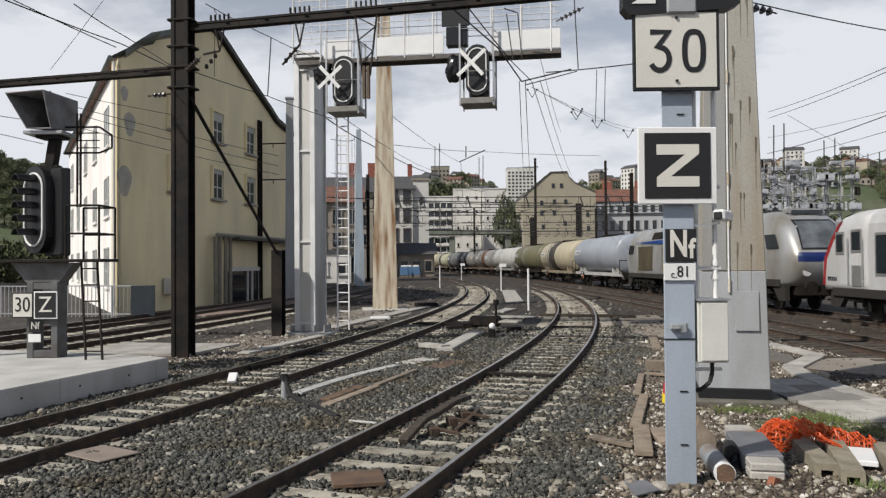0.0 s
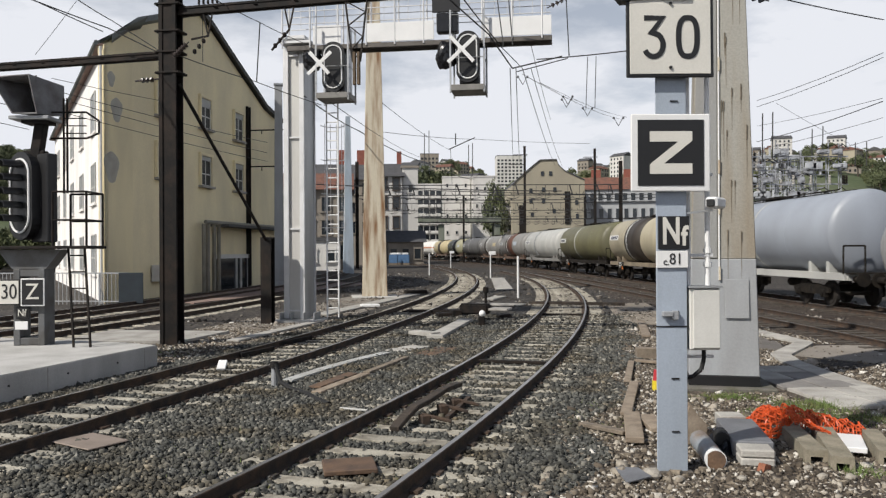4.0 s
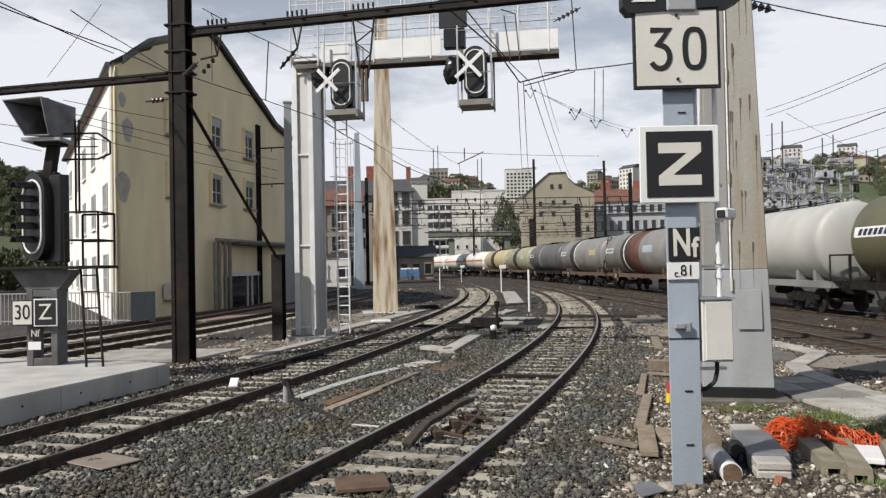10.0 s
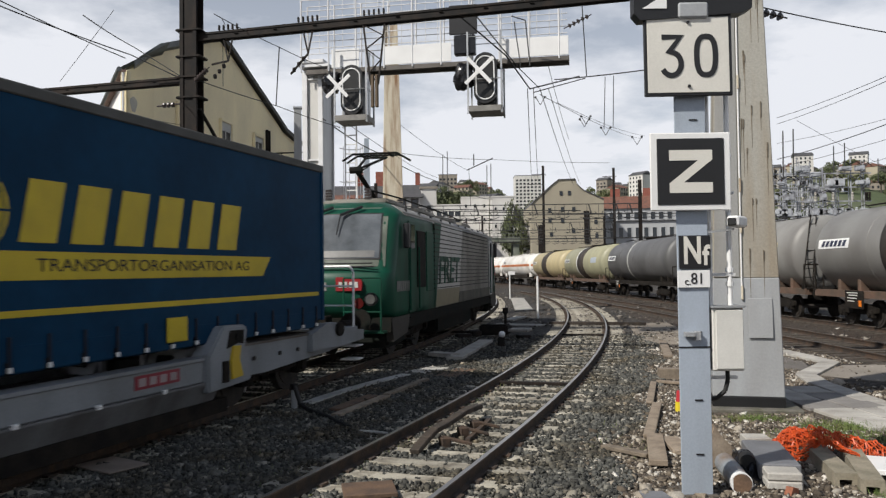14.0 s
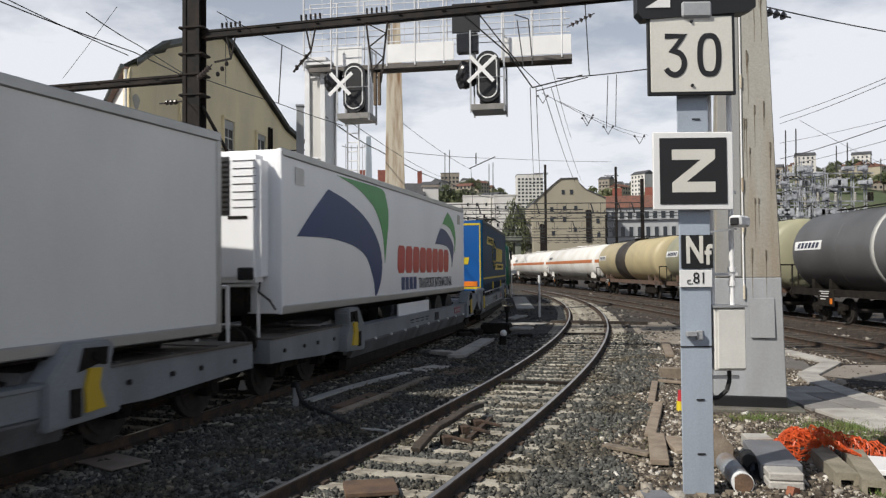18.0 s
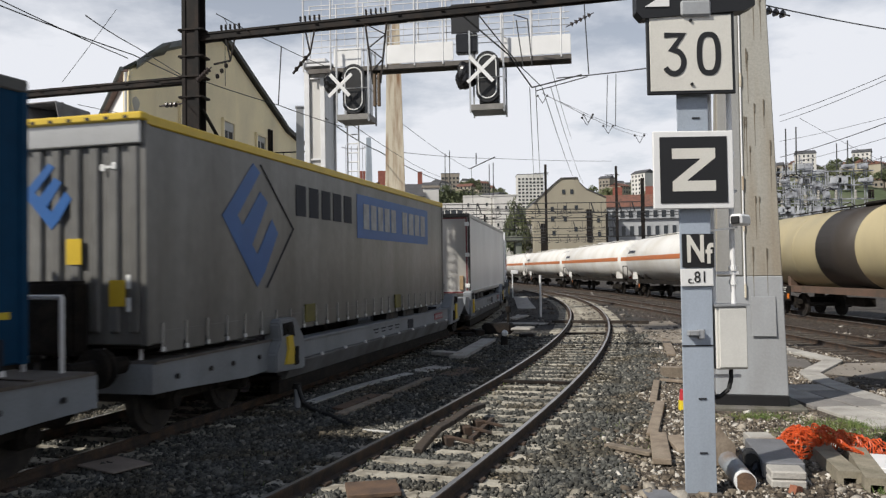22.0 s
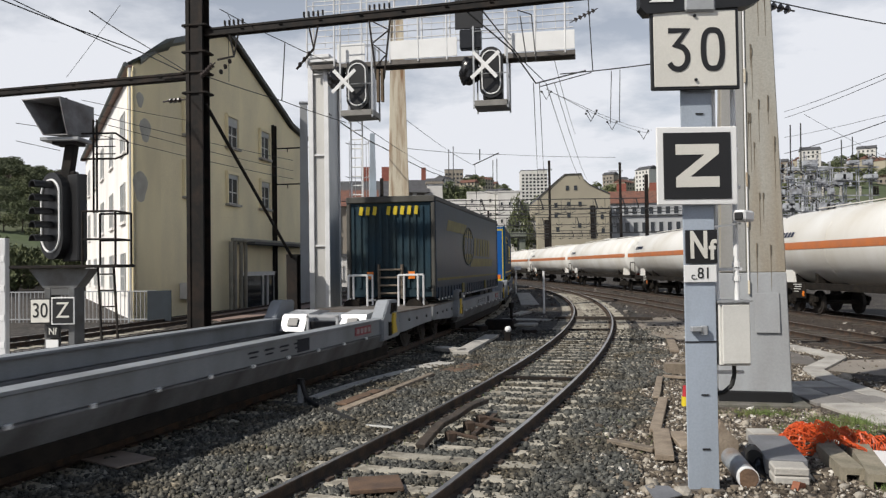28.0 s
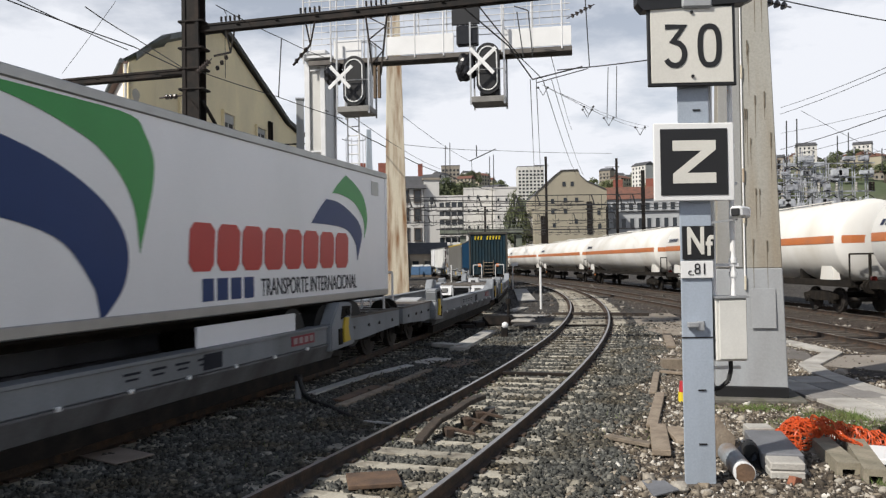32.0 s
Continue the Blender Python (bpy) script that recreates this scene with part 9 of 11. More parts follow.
# ---- substation frames beyond the goods line ----
def substation():
    th = thing("substation_frame", "galvanised substation frame crowded with insulators and busbars", "substation")
    rr = random.Random(4)
    STEELWORK = mat("weathered_frame_steel", (0.50, 0.52, 0.56), 0.6, 0.2, 0.2, 2, 0, 60, (0.20, 0.20, 0.21), 0.5)
    PALEGEAR = mat("pale_switchgear", (0.55, 0.57, 0.60), 0.55, 0.1, 0.15, 2)
    levels = (3.8, 5.2, 6.5, 7.8, 9.0, 10.2)
    for k, y in enumerate((68.0, 72.0, 76.5)):
        xs = np.arange(26.6 + 0.5 * k, 35.9, 1.1)
        for x in xs:
            bm = B()
            for d in (-0.10, 0.10):  # twin-angle posts
                bar(bm, (x + d, y, 0), (x + d, y, 10.8 + rr.uniform(-1.2, 0.9)), 0.07, 0.09)
            part("post", bm, STEELWORK, th)
        for z in levels:
            bm = B()
            bar(bm, (26.2, y, z), (36.1, y, z), 0.13, 0.10)
            bar(bm, (26.2, y + 0.4, z + 0.05), (36.1, y + 0.4, z + 0.05), 0.06, 0.06)
            part("beam", bm, STEELWORK, th)
        for x in xs[:-1]:
            bm = B()
            z = rr.choice(levels[:-1])
            bar(bm, (x, y, z), (x + 1.1, y, z + 1.2), 0.05, 0.05)
            bar(bm, (x + 1.1, y, z), (x, y, z + 1.2), 0.05, 0.05)
            part("brace", bm, STEELWORK, th)
    for i in range(200):
        bm = B()
        x, y, z = rr.uniform(26.8, 35.8), rr.choice((67.6, 67.6, 71.6, 76.1)), rr.choice(levels)
        if i % 5 in (0, 2):
            box(bm, (x, y, z + 0.35), (rr.uniform(0.4, 1.0), 0.4, rr.uniform(0.3, 0.7)), None, 0.05)
            rod(bm, (x, y - 0.24, z + 0.35), (x, y - 0.18, z + 0.35), 0.14, 10)
            part("switch_box", bm, PALEGEAR if i % 5 else STEELWORK, th)
        elif i % 5 == 3:
            pipe(bm, [(x - 0.6, y, z + 0.7), (x, y - 0.2, z + 0.95), (x + 0.6, y, z + 0.6)], 0.035, 5)
            part("busbar", bm, BLACK, th)
        else:
            lathe(bm, [(0.13 * j + d, 0.06 if d else 0.13) for j in range(6) for d in (0.0, 0.09)], 8, "z")
            bmesh.ops.translate(bm, vec=(x, y, z), verts=bm.verts)
            part("insulator", bm, (BLACK, PALEGEAR, SLAB)[i % 3], th)


substation()

# ---- buildings across the station throat ----
RED_TILE = mat("red_roof_tiles", (0.20, 0.088, 0.06), 0.85, 0, 0.3, 1.2, 0.3, 6, (0.115, 0.062, 0.048), 0.5)
SLATE = mat("dark_slate", (0.09, 0.09, 0.095), 0.7, 0, 0.2, 1.5)
WALL_GREY = mat("grey_plaster", (0.30, 0.265, 0.22), 0.9, 0, 0.15, 0.3, 0, 60, (0.21, 0.185, 0.155), 0.5, 3)
WALL_WHITE = mat("white_render", (0.62, 0.605, 0.575), 0.9, 0, 0.08, 0.2, 0, 60, (0.52, 0.50, 0.47), 0.4, 3)
WALL_TAN = mat("tan_plaster", (0.36, 0.325, 0.245), 0.9, 0, 0.12, 0.15, 0, 60, (0.30, 0.27, 0.21), 0.5, 3)
WALL_STONE = mat("pale_stone", (0.42, 0.43, 0.44), 0.85, 0, 0.1, 0.3)
BRICKRED = mat("red_chimney", (0.30, 0.10, 0.07), 0.85, 0, 0.2, 2)


SHUTTER_BROWN = mat("brown_shutters", (0.085, 0.065, 0.05), 0.7, 0, 0.2, 2)
GAMBREL = ((-0.5, 0.05), (-0.43, 0.33), (-0.32, 0.62), (-0.22, 0.95), (-0.12, 1.22), (0.11, 1.24), (0.14, 0.98), (0.22, 0.72), (0.5, 0.28))  # shares of width and rise


def block(name, label, x0, x1, y, depth, z1, wall, roof="flat", rise=0.0, rows=(), cols=0, ww=1.1, wh=1.7, roof_m=None, turn=0.0, chimneys=(), balcony=False, frame_m=None):
    """A house block whose front faces the platform; rows: heights of window sills."""
    cx, w = (x0 + x1) / 2, x1 - x0
    th = thing(name, label, "building", pose(cx, y, 0, 0, 0, turn))
    bm = B()
    if roof == "gable_front":
        prism(bm, [(-w / 2, 0), (w / 2, 0)] + [(w * a, z1 + b * rise) for a, b in GAMBREL[::-1]], "y", 0, depth)
    else:
        box(bm, (0, depth / 2, z1 / 2), (w, depth, z1))
    part("wall", bm, wall, th)
    rm = roof_m or SLATE
    bm = B()
    if roof == "hip":
        prism(bm, [(-0.6, z1), (depth + 0.6, z1), (depth * 0.62, z1 + rise), (depth * 0.38, z1 + rise)], "x", -w / 2 - 0.5, w / 2 + 0.5)
    elif roof == "gable_front":
        for (a, b), (c, d) in zip(GAMBREL[:-1], GAMBREL[1:]):
            prism(bm, [(w * a, z1 + b * rise), (w * c, z1 + d * rise), (w * c, z1 + d * rise + 0.25), (w * a, z1 + b * rise + 0.25)], "y", -0.3, depth)
            part("roof_slope", bm, rm, th)
            bm = B()
    else:
        box(bm, (0, depth / 2, z1 + 0.2), (w + 0.4, depth + 0.4, 0.4))
    if len(bm.verts):
        part("roof", bm, rm, th)
    for c in chimneys:
        bm = B()
        box(bm, (c, depth * 0.45, z1 + rise + 0.6), (w * 0.07 + 0.5, 1.0, 2.6 + rise * 0.3))
        part("chimney", bm, BRICKRED, th)
    for z in rows:
        if balcony:
            for side in (-1, 1):
                bm = B()
                box(bm, (side * w * 0.25, -0.8, z - 0.2), (w * 0.42, 1.6, 1.05), None, 0.15)
                part("balcony", bm, WALL_WHITE, th)
        for i in range(cols):
            x = -w / 2 + w * (i + 0.5) / cols
            win = new("window")
            win.parent, win.matrix_basis = th, pose(x, 0, z)
            bm = B()
            box(bm, (0, -0.03, wh / 2), (ww, 0.06, wh))
            part("pane", bm, GLASS, win)
            bm = B()
            for s in (-1, 1):
                box(bm, (s * (ww / 2 + 0.08), -0.06, wh / 2), (0.16, 0.14, wh + 0.3))
            box(bm, (0, -0.08, wh + 0.12), (ww + 0.4, 0.18, 0.22))
            box(bm, (0, -0.1, -0.08), (ww + 0.4, 0.22, 0.16))
            part("window_frame", bm, frame_m or wall, win)
    return th


block("apartment_house", "grey plastered house with a red tiled roof", -17.6, -9.9, 95, 9, 9.6, WALL_GREY, "hip", 2.3, (1.2, 4.2, 7.0), 4, 1.0, 1.7, RED_TILE, 6)
block("low_annex", "low pale annex before the red-roofed house", -17.0, -10.6, 90.5, 4, 3.4, WALL_WHITE, "flat", 0, (1.0,), 3, 0.9, 1.3, None, 6)
block("dark_roofed_house", "house with a dark slate roof and red chimneys behind", -22, -9.2, 122, 10, 13.2, WALL_GREY, "hip", 2.8, (5.0, 8.0, 11.0), 6, 1.0, 1.7, SLATE, 4, (1.5, 4.6))
block("white_house", "white rendered house with dark shuttered windows and a slate roof", -9.6, -5.3, 140, 9, 15.4, WALL_WHITE, "hip", 2.6, (2.6, 6.2, 9.8, 13.0), 2, 1.0, 2.0, SLATE, 6, (1.9,), frame_m=SHUTTER_BROWN)
block("white_house", "tall blank white gable beside the slate-roofed house", -5.25, -2.5, 141, 9, 17.0, WALL_WHITE, "flat", 0, (12.6,), 1, 0.6, 1.4, WALL_GREY, 6)
block("yard_hut", "grey yard hut with a dark pitched roof", -7.2, -1.4, 127, 7, 3.6, WALL_GREY, "hip", 1.9, (0.9,), 3, 1.0, 1.6, SLATE, 5)
block("balcony_block", "white apartment block with stacked balconies", -4.9, 3.3, 262, 12, 24.0, WALL_WHITE, "flat", 0, [2.6 + 2.9 * k for k in range(7)], 4, 1.7, 2.0, WALL_WHITE, 0, (), True)
block("white_block", "tall plain white apartment block", 3.9, 13.9, 285, 14, 28.6, WALL_WHITE, "flat", 0, (8, 14, 20, 25), 3, 0.7, 1.2, WALL_WHITE)
block("white_block", "tall plain white apartment block with few windows", 14.3, 22.8, 275, 14, 27.8, WALL_WHITE, "flat", 0, (11, 17, 23), 3, 0.7, 1.2, WALL_WHITE)
block("high_rise", "distant grey high-rise behind the trees", -9.0, 5.5, 620, 16, 78.0, WALL_GREY, "flat", 0, [48 + 3.2 * k for k in range(9)], 5, 1.7, 1.6)
block("small_white_block", "pale grey annex beside the white blocks", 18.5, 24.5, 235, 10, 15.0, WALL_WHITE, "flat", 0, (4, 8), 2)
block("gabled_factory", "tan plastered building with a blunt stepped gable facing the tracks", 23.5, 44.7, 230, 25, 20.8, WALL_TAN, "gable_front", 6.2, (), 0, 1, 1, SLATE)
block("stone_tenement", "pale stone tenement with a red roof and rows of windows", 44.9, 82.0, 236, 16, 16.5, WALL_STONE, "hip", 0.6, (2.5, 7.0, 11.6), 15, 1.2, 2.9, SLATE, -8, (), False)
block("red_roof_range", "long red-tiled roof above the stone tenement", 45.5, 80.0, 240, 14, 20.6, WALL_STONE, "hip", 4.2, (17.2,), 14, 1.3, 2.2, RED_TILE, -8, (-12, -2, 6, 13))
block("tower_block", "white tower block on the hill", 57.8, 81.0, 700, 20, 86.0, WALL_WHITE, "flat", 0, [50 + 3.1 * k for k in range(11)], 7, 2.0, 1.7)
factory = bpy.data.objects["gabled_factory"]
for x, z, w, h in ((5.5, 14.5, 1.5, 9.5), (-7.8, 11.0, 1.7, 8.5)):
    bm = B()
    box(bm, (x, -0.1, z), (w, 0.3, h))
    part("dark_doorway", bm, BLACK, factory)
for x, z in ((-5.2, 16.5), (-5.2, 19.5), (-1.5, 16.5), (1.6, 13.5), (-1.5, 19.8), (1.8, 19.8), (8.2, 16.0), (8.4, 12.0), (-1.8, 24.5), (0.6, 24.5), (-4.8, 12.5)):
    bm = B()
    box(bm, (x, -0.05, z), (0.9, 0.2, 1.3))
    part("window", bm, GLASS, factory)

# road bridge that closes the view behind the station throat
def bridge():
    th = thing("road_bridge", "grey-green concrete road bridge across the tracks", "bridge")
    C = mat("mossy_concrete", (0.20, 0.21, 0.18), 0.9, 0, 0.25, 0.5, 0, 60, (0.12, 0.14, 0.10), 0.5, 2)
    bm = B()
    box(bm, (-6, 215, 10.35), (49, 9, 1.2), None, 0.1)
    part("deck", bm, C, th)
    bm = B()
    for k in range(50):
        box(bm, (-30.5 + k, 210.6, 11.45), (0.12, 0.12, 1.0))
    box(bm, (-6, 210.6, 11.98), (49.2, 0.2, 0.1))
    part("parapet", bm, C, th, "open railing")
    for x in (-26, -12, 2.5, 17.5):
        bm = B()
        box(bm, (x, 215, 4.6), (1.6, 7, 9.4), None, 0.05)
        part("pier", bm, C, th)


bridge()

# ---- trees: tapered trunk, limbs and a crown of many small leaf clumps ----
LEAF = []
for k, c in enumerate(((0.165, 0.19, 0.085), (0.195, 0.215, 0.10), (0.135, 0.16, 0.078))):
    LEAF.append(mat("leaf_green", c, 0.85, 0, 0.4, 0.7, 0, 60, tuple(v * 0.55 for v in c), 0.4, rand=0.3))
BARK = mat("bark", (0.10, 0.08, 0.06), 0.9, 0, 0.3, 3)


def tree(seed, h, r, m, clumps=900):
    th = thing("tree", "leafy green tree with an uneven crown", "tree", group="trees about the station")
    rr = random.Random(seed)
    bm = B()
    rod(bm, (0, 0, -0.2), (0, 0, h * 0.5), 0.035 * h, 8, 0.018 * h)
    tips = []
    for i in range(8):
        a = rr.uniform(0, 6.28)
        z = h * rr.uniform(0.3, 0.5)
        tip = Vector((r * 0.7 * math.cos(a), r * 0.7 * math.sin(a), h * rr.uniform(0.55, 0.9)))
        tips.append(tip)
        rod(bm, (0, 0, z), tip, 0.012 * h, 5, 0.004 * h)
    part("trunk", bm, BARK, th)
    verts, faces = [], []
    lobes = [(t + Vector((rr.uniform(-0.2, 0.2), rr.uniform(-0.2, 0.2), 0)) * r, r * rr.uniform(0.35, 0.6)) for t in tips] + [(Vector((0, 0, h * 0.75)), r * 0.6)]
    for i in range(clumps):
        c, R = rr.choice(lobes)
        d = Vector((rr.gauss(0, 1), rr.gauss(0, 1), rr.gauss(0, 1))).normalized() * R * rr.uniform(0.55, 1.05)
        p = c + Vector((d.x, d.y, d.z * 0.8))
        s = r * rr.uniform(0.06, 0.13)
        q = Euler((rr.uniform(0, 6), rr.uniform(0, 6), rr.uniform(0, 6))).to_matrix()
        b = len(verts)
        for v in ((-s, 0, 0), (0, -s * 0.6, s * 0.25), (s, 0, 0), (0, s * 0.6, s * 0.25)):
            verts.append(p + q @ Vector(v))
        faces.append((b, b + 1, b + 2, b + 3))
    me = bpy.data.meshes.new("crown")
    me.from_pydata(verts, [], faces)
    me.materials.append(m)
    ob = new("crown", me)
    ob.parent = th
    return th


# ---- the hills with their houses ----
HILL = mat("wooded_hillside", (0.075, 0.10, 0.045), 0.95, 0, 0.4, 0.02, 0, 0.3, (0.13, 0.135, 0.085), 0.5)
bm = B()
def hill_z(x, y):
    """Height of the hillside at a place."""
    d, i = math.hypot(x, y), (math.degrees(math.atan2(x, y)) + 62) / 124 * 60
    hgt = float(np.interp((d - 340) / 95, range(7), (0, 20, 42, 60, 71, 77, 79))) * (0.97 + 0.08 * math.sin(i * 0.37) + 0.06 * math.sin(i * 0.91 + 1))
    hgt *= 1 - 0.14 * math.exp(-((i - 33) / 2.2) ** 2) + 0.12 * math.exp(-((i - 44) / 3.0) ** 2) + 0.28 * math.exp(-((i - 30.8) / 1.2) ** 2)
    if i < 27:
        hgt *= 0.85 + 0.75 * (27 - i) / 27
    return max(hgt - 0.5, 0.0) if d > 345 else 0.0


rows = []
for j in range(7):
    row = []
    for i in range(61):
        a = radians(-62 + 124 * i / 60)
        d = 340 + 95 * j
        x, y = d * math.sin(a), d * math.cos(a)
        row.append(bm.verts.new((x, y, hill_z(x, y) - (0.6 if j == 0 else 0))))
    rows.append(row)
for p, q in zip(rows[:-1], rows[1:]):
    for i in range(60):
        bm.faces.new((p[i], p[i + 1], q[i + 1], q[i]))
bmesh.ops.recalc_face_normals(bm, faces=bm.faces)
if sum(f.normal.z for f in bm.faces) < 0:
    bmesh.ops.reverse_faces(bm, faces=bm.faces)
tagged(part("backdrop_hill", bm, HILL, None, "", True), "green wooded hills beyond the station", "hill", kind="structure")


def cottage(w, d, h, wall, roof):
    th = thing("hill_house", "small pale house with a tiled roof on the hillside", "house", group="houses on the hill")
    bm = B()
    box(bm, (0, 0, h / 2), (w, d, h))
    part("wall", bm, wall, th)
    bm = B()
    prism(bm, [(-d / 2 - 0.5, h), (d / 2 + 0.5, h), (0, h + d * 0.28)], "x", -w / 2 - 0.4, w / 2 + 0.4)
    part("roof", bm, roof, th)
    for i in range(int(w // 3)):
        for z in np.arange(1.2, h - 1.5, 3.0):
            bm = B()
            box(bm, (-w / 2 + 1.6 + i * 3.0, -d / 2 - 0.02, z + 0.8), (1.2, 0.1, 1.6))
            part("window", bm, GLASS, th)
    return th


PROTO = [tree(1, 9, 4.0, LEAF[0]), tree(2, 8, 4.4, LEAF[1]), tree(3, 11, 4.0, LEAF[2])]
rr = random.Random(11)
spots = []
for k in range(26):  # hillside woods
    spots.append((rr.uniform(-30, 60), rr.uniform(420, 560), rr.uniform(1.0, 1.6)))
spots += [(26 + 3.2 * k, 256 + 4 * (k % 2), 1.5) for k in range(3)]
spots += [(-8 + 3.6 * k, 432 + 6 * (k % 2), 2.6) for k in range(6)]
for k in range(30):
    spots.append((rr.uniform(120, 330), rr.uniform(380, 520), rr.uniform(0.9, 1.6)))
for k in range(26):
    spots.append((rr.uniform(-75, -38), rr.uniform(70, 125), rr.uniform(0.7, 1.15)))
first = [True] * 3
for i, (x, y, s) in enumerate(spots):
    p = PROTO[i % 3]
    m = pose(x, y, hill_z(x, y) - (0.3 if x > -35 else 3.2 * s), 0, 0, rr.uniform(0, 360))
    ob = copy_thing(p, m) if not first[i % 3] else p
    first[i % 3] = False
    ob.matrix_world = m @ Matrix.Diagonal((s, s, s, 1))

for k, (x, y, w, h) in enumerate(((18.9, 238, 0.85, 2.5), (21.2, 240, 0.9, 2.3), (19.4, 236, 0.9, 1.5), (20.8, 238, 0.85, 1.9), (20.0, 237, 0.8, 2.1), (18.6, 240, 0.8, 1.7))):
    copy_thing(PROTO[k % 3], Matrix()).matrix_world = pose(x, y, -0.3, 0, 0, 70 * k) @ Matrix.Diagonal((w, w, h, 1))

protos = [cottage(9, 8, 6, WALL_WHITE, RED_TILE), cottage(12, 9, 9, WALL_TAN, RED_TILE), cottage(13, 10, 16, WALL_WHITE, SLATE), cottage(8, 7, 5, WALL_GREY, RED_TILE), cottage(10, 9, 11, WALL_GREY, SLATE), cottage(7, 9, 7, WALL_TAN, SLATE)]
used = [False] * len(protos)
rr = random.Random(21)
for i in range(125):
    px = rr.choice((rr.uniform(-0.03, 0.07), rr.uniform(0.11, 0.30), rr.uniform(0.40, 0.58), rr.uniform(0.40, 0.58), rr.uniform(-0.57, -0.50)))
    d = rr.uniform(480, 900)
    x, y = px * d, d
    m = pose(x, y, hill_z(x, y) - 1.0, 0, 0, rr.uniform(-60, 60))
    k = rr.randrange(len(protos))
    ob = copy_thing(protos[k], m) if used[k] else protos[k]
    used[k] = True
    ob.matrix_world = m
for k, ob in enumerate(protos):
    if not used[k]:
        ob.matrix_world = pose(300 + 20 * k, 640, hill_z(300 + 20 * k, 640) - 1.0)
def woods(name, label, ms):
    """Many far trees in one mesh, grown from the three kinds."""
    src = []
    for p in PROTO:
        for ob in p.children:
            me = ob.data
            co = np.empty(len(me.vertices) * 3)
            me.vertices.foreach_get("co", co)
            src.append((p, me.materials[0], co.reshape(-1, 3), [list(f.vertices) for f in me.polygons]))
    mats, verts, faces, slot, base = [], [], [], [], 0
    for _, m, _, _ in src:
        if m not in mats:
            mats.append(m)
    for i, mw in enumerate(ms):
        a = np.array(mw)
        for p, m, co, fs in src:
            if p is PROTO[i % 3]:
                verts.append(co @ a[:3, :3].T + a[:3, 3])
                faces += [[v + base for v in f] for f in fs]
                slot += [mats.index(m)] * len(fs)
                base += len(co)
    me = bpy.data.meshes.new(name)
    me.from_pydata(np.concatenate(verts).tolist(), [], faces)
    for m in mats:
        me.materials.append(m)
    me.polygons.foreach_set("material_index", slot)
    return tagged(new(name, me), label, "woods", kind="stuff")


grove = []
for i in range(230):
    px = rr.choice((rr.uniform(-0.06, 0.08), rr.uniform(0.10, 0.30), rr.uniform(0.40, 0.58), rr.uniform(-0.58, -0.50)))
    d = rr.uniform(380, 860)
    if 0.06 < px < 0.12 and d < 690:
        d = rr.uniform(360, 430)
    s = rr.uniform(0.8, 1.5)
    grove.append(pose(px * d, d, hill_z(px * d, d) - 1.0, 0, 0, rr.uniform(0, 360)) @ Matrix.Diagonal((s, s, s * 0.9, 1)))
woods("hillside_woods", "scattered leafy trees among the hillside houses", grove)
grove = []
for i in range(90):
    d = rr.uniform(355, 640)
    x, s = rr.uniform(-0.60, -0.38) * d, rr.uniform(1.2, 2.0)
    grove.append(pose(x, d, hill_z(x, d) - 1.0, 0, 0, rr.uniform(0, 360)) @ Matrix.Diagonal((s, s, s * 0.8, 1)))
woods("hillside_woods", "dense dark green woods on the steep slope", grove)


# ---- clutter between and beside the tracks ----
def board(name, label, category, a, b, w, h, material, z=0.0, group="", skew=0.0, bevel=0.008):
    """A plank, slab or bar that lies along a-b on the ground."""
    a, b = Vector((a[0], a[1], z + h / 2)), Vector((b[0], b[1], z + h / 2 + skew))
    bm = B()
    bar(bm, a, b, w, h, bevel)
    c = (a + b) / 2
    bmesh.ops.translate(bm, vec=-c, verts=bm.verts)
    ob = part(name, bm, material)
    ob.matrix_world = Matrix.Translation(c)
    return tagged(ob, label, category, group)


STRIP = mat("pale_steel_strip", (0.52, 0.52, 0.50), 0.5, 0.1, 0.2, 2, 0.1, 40, (0.36, 0.35, 0.32), 0.4)
RUSTPLATE = mat("rusty_plate", (0.17, 0.105, 0.065), 0.8, 0.1, 0.3, 4, 0.3, 40, (0.09, 0.06, 0.045), 0.5)
TANPLATE = mat("weathered_brown_board", (0.27, 0.22, 0.185), 0.8, 0, 0.15, 3, 0.15, 50, (0.21, 0.17, 0.14), 0.5)
TIMBER = mat("pale_timber", (0.38, 0.31, 0.235), 0.85, 0, 0.3, 5, 0.4, 40, (0.24, 0.185, 0.135), 0.5, rand=0.25)
DIRTYSLAB = mat("dirty_slab", (0.27, 0.255, 0.24), 0.85, 0, 0.2, 2, 0.3, 40)
GREYSHEET = mat("grey_sheet", (0.20, 0.205, 0.22), 0.55, 0.1, 0.2, 3, 0.1, 30)
DARKTIMBER = mat("tarred_timber", (0.035, 0.028, 0.022), 0.8, 0, 0.4, 5, 0.5, 40, (0.075, 0.055, 0.04), 0.5)

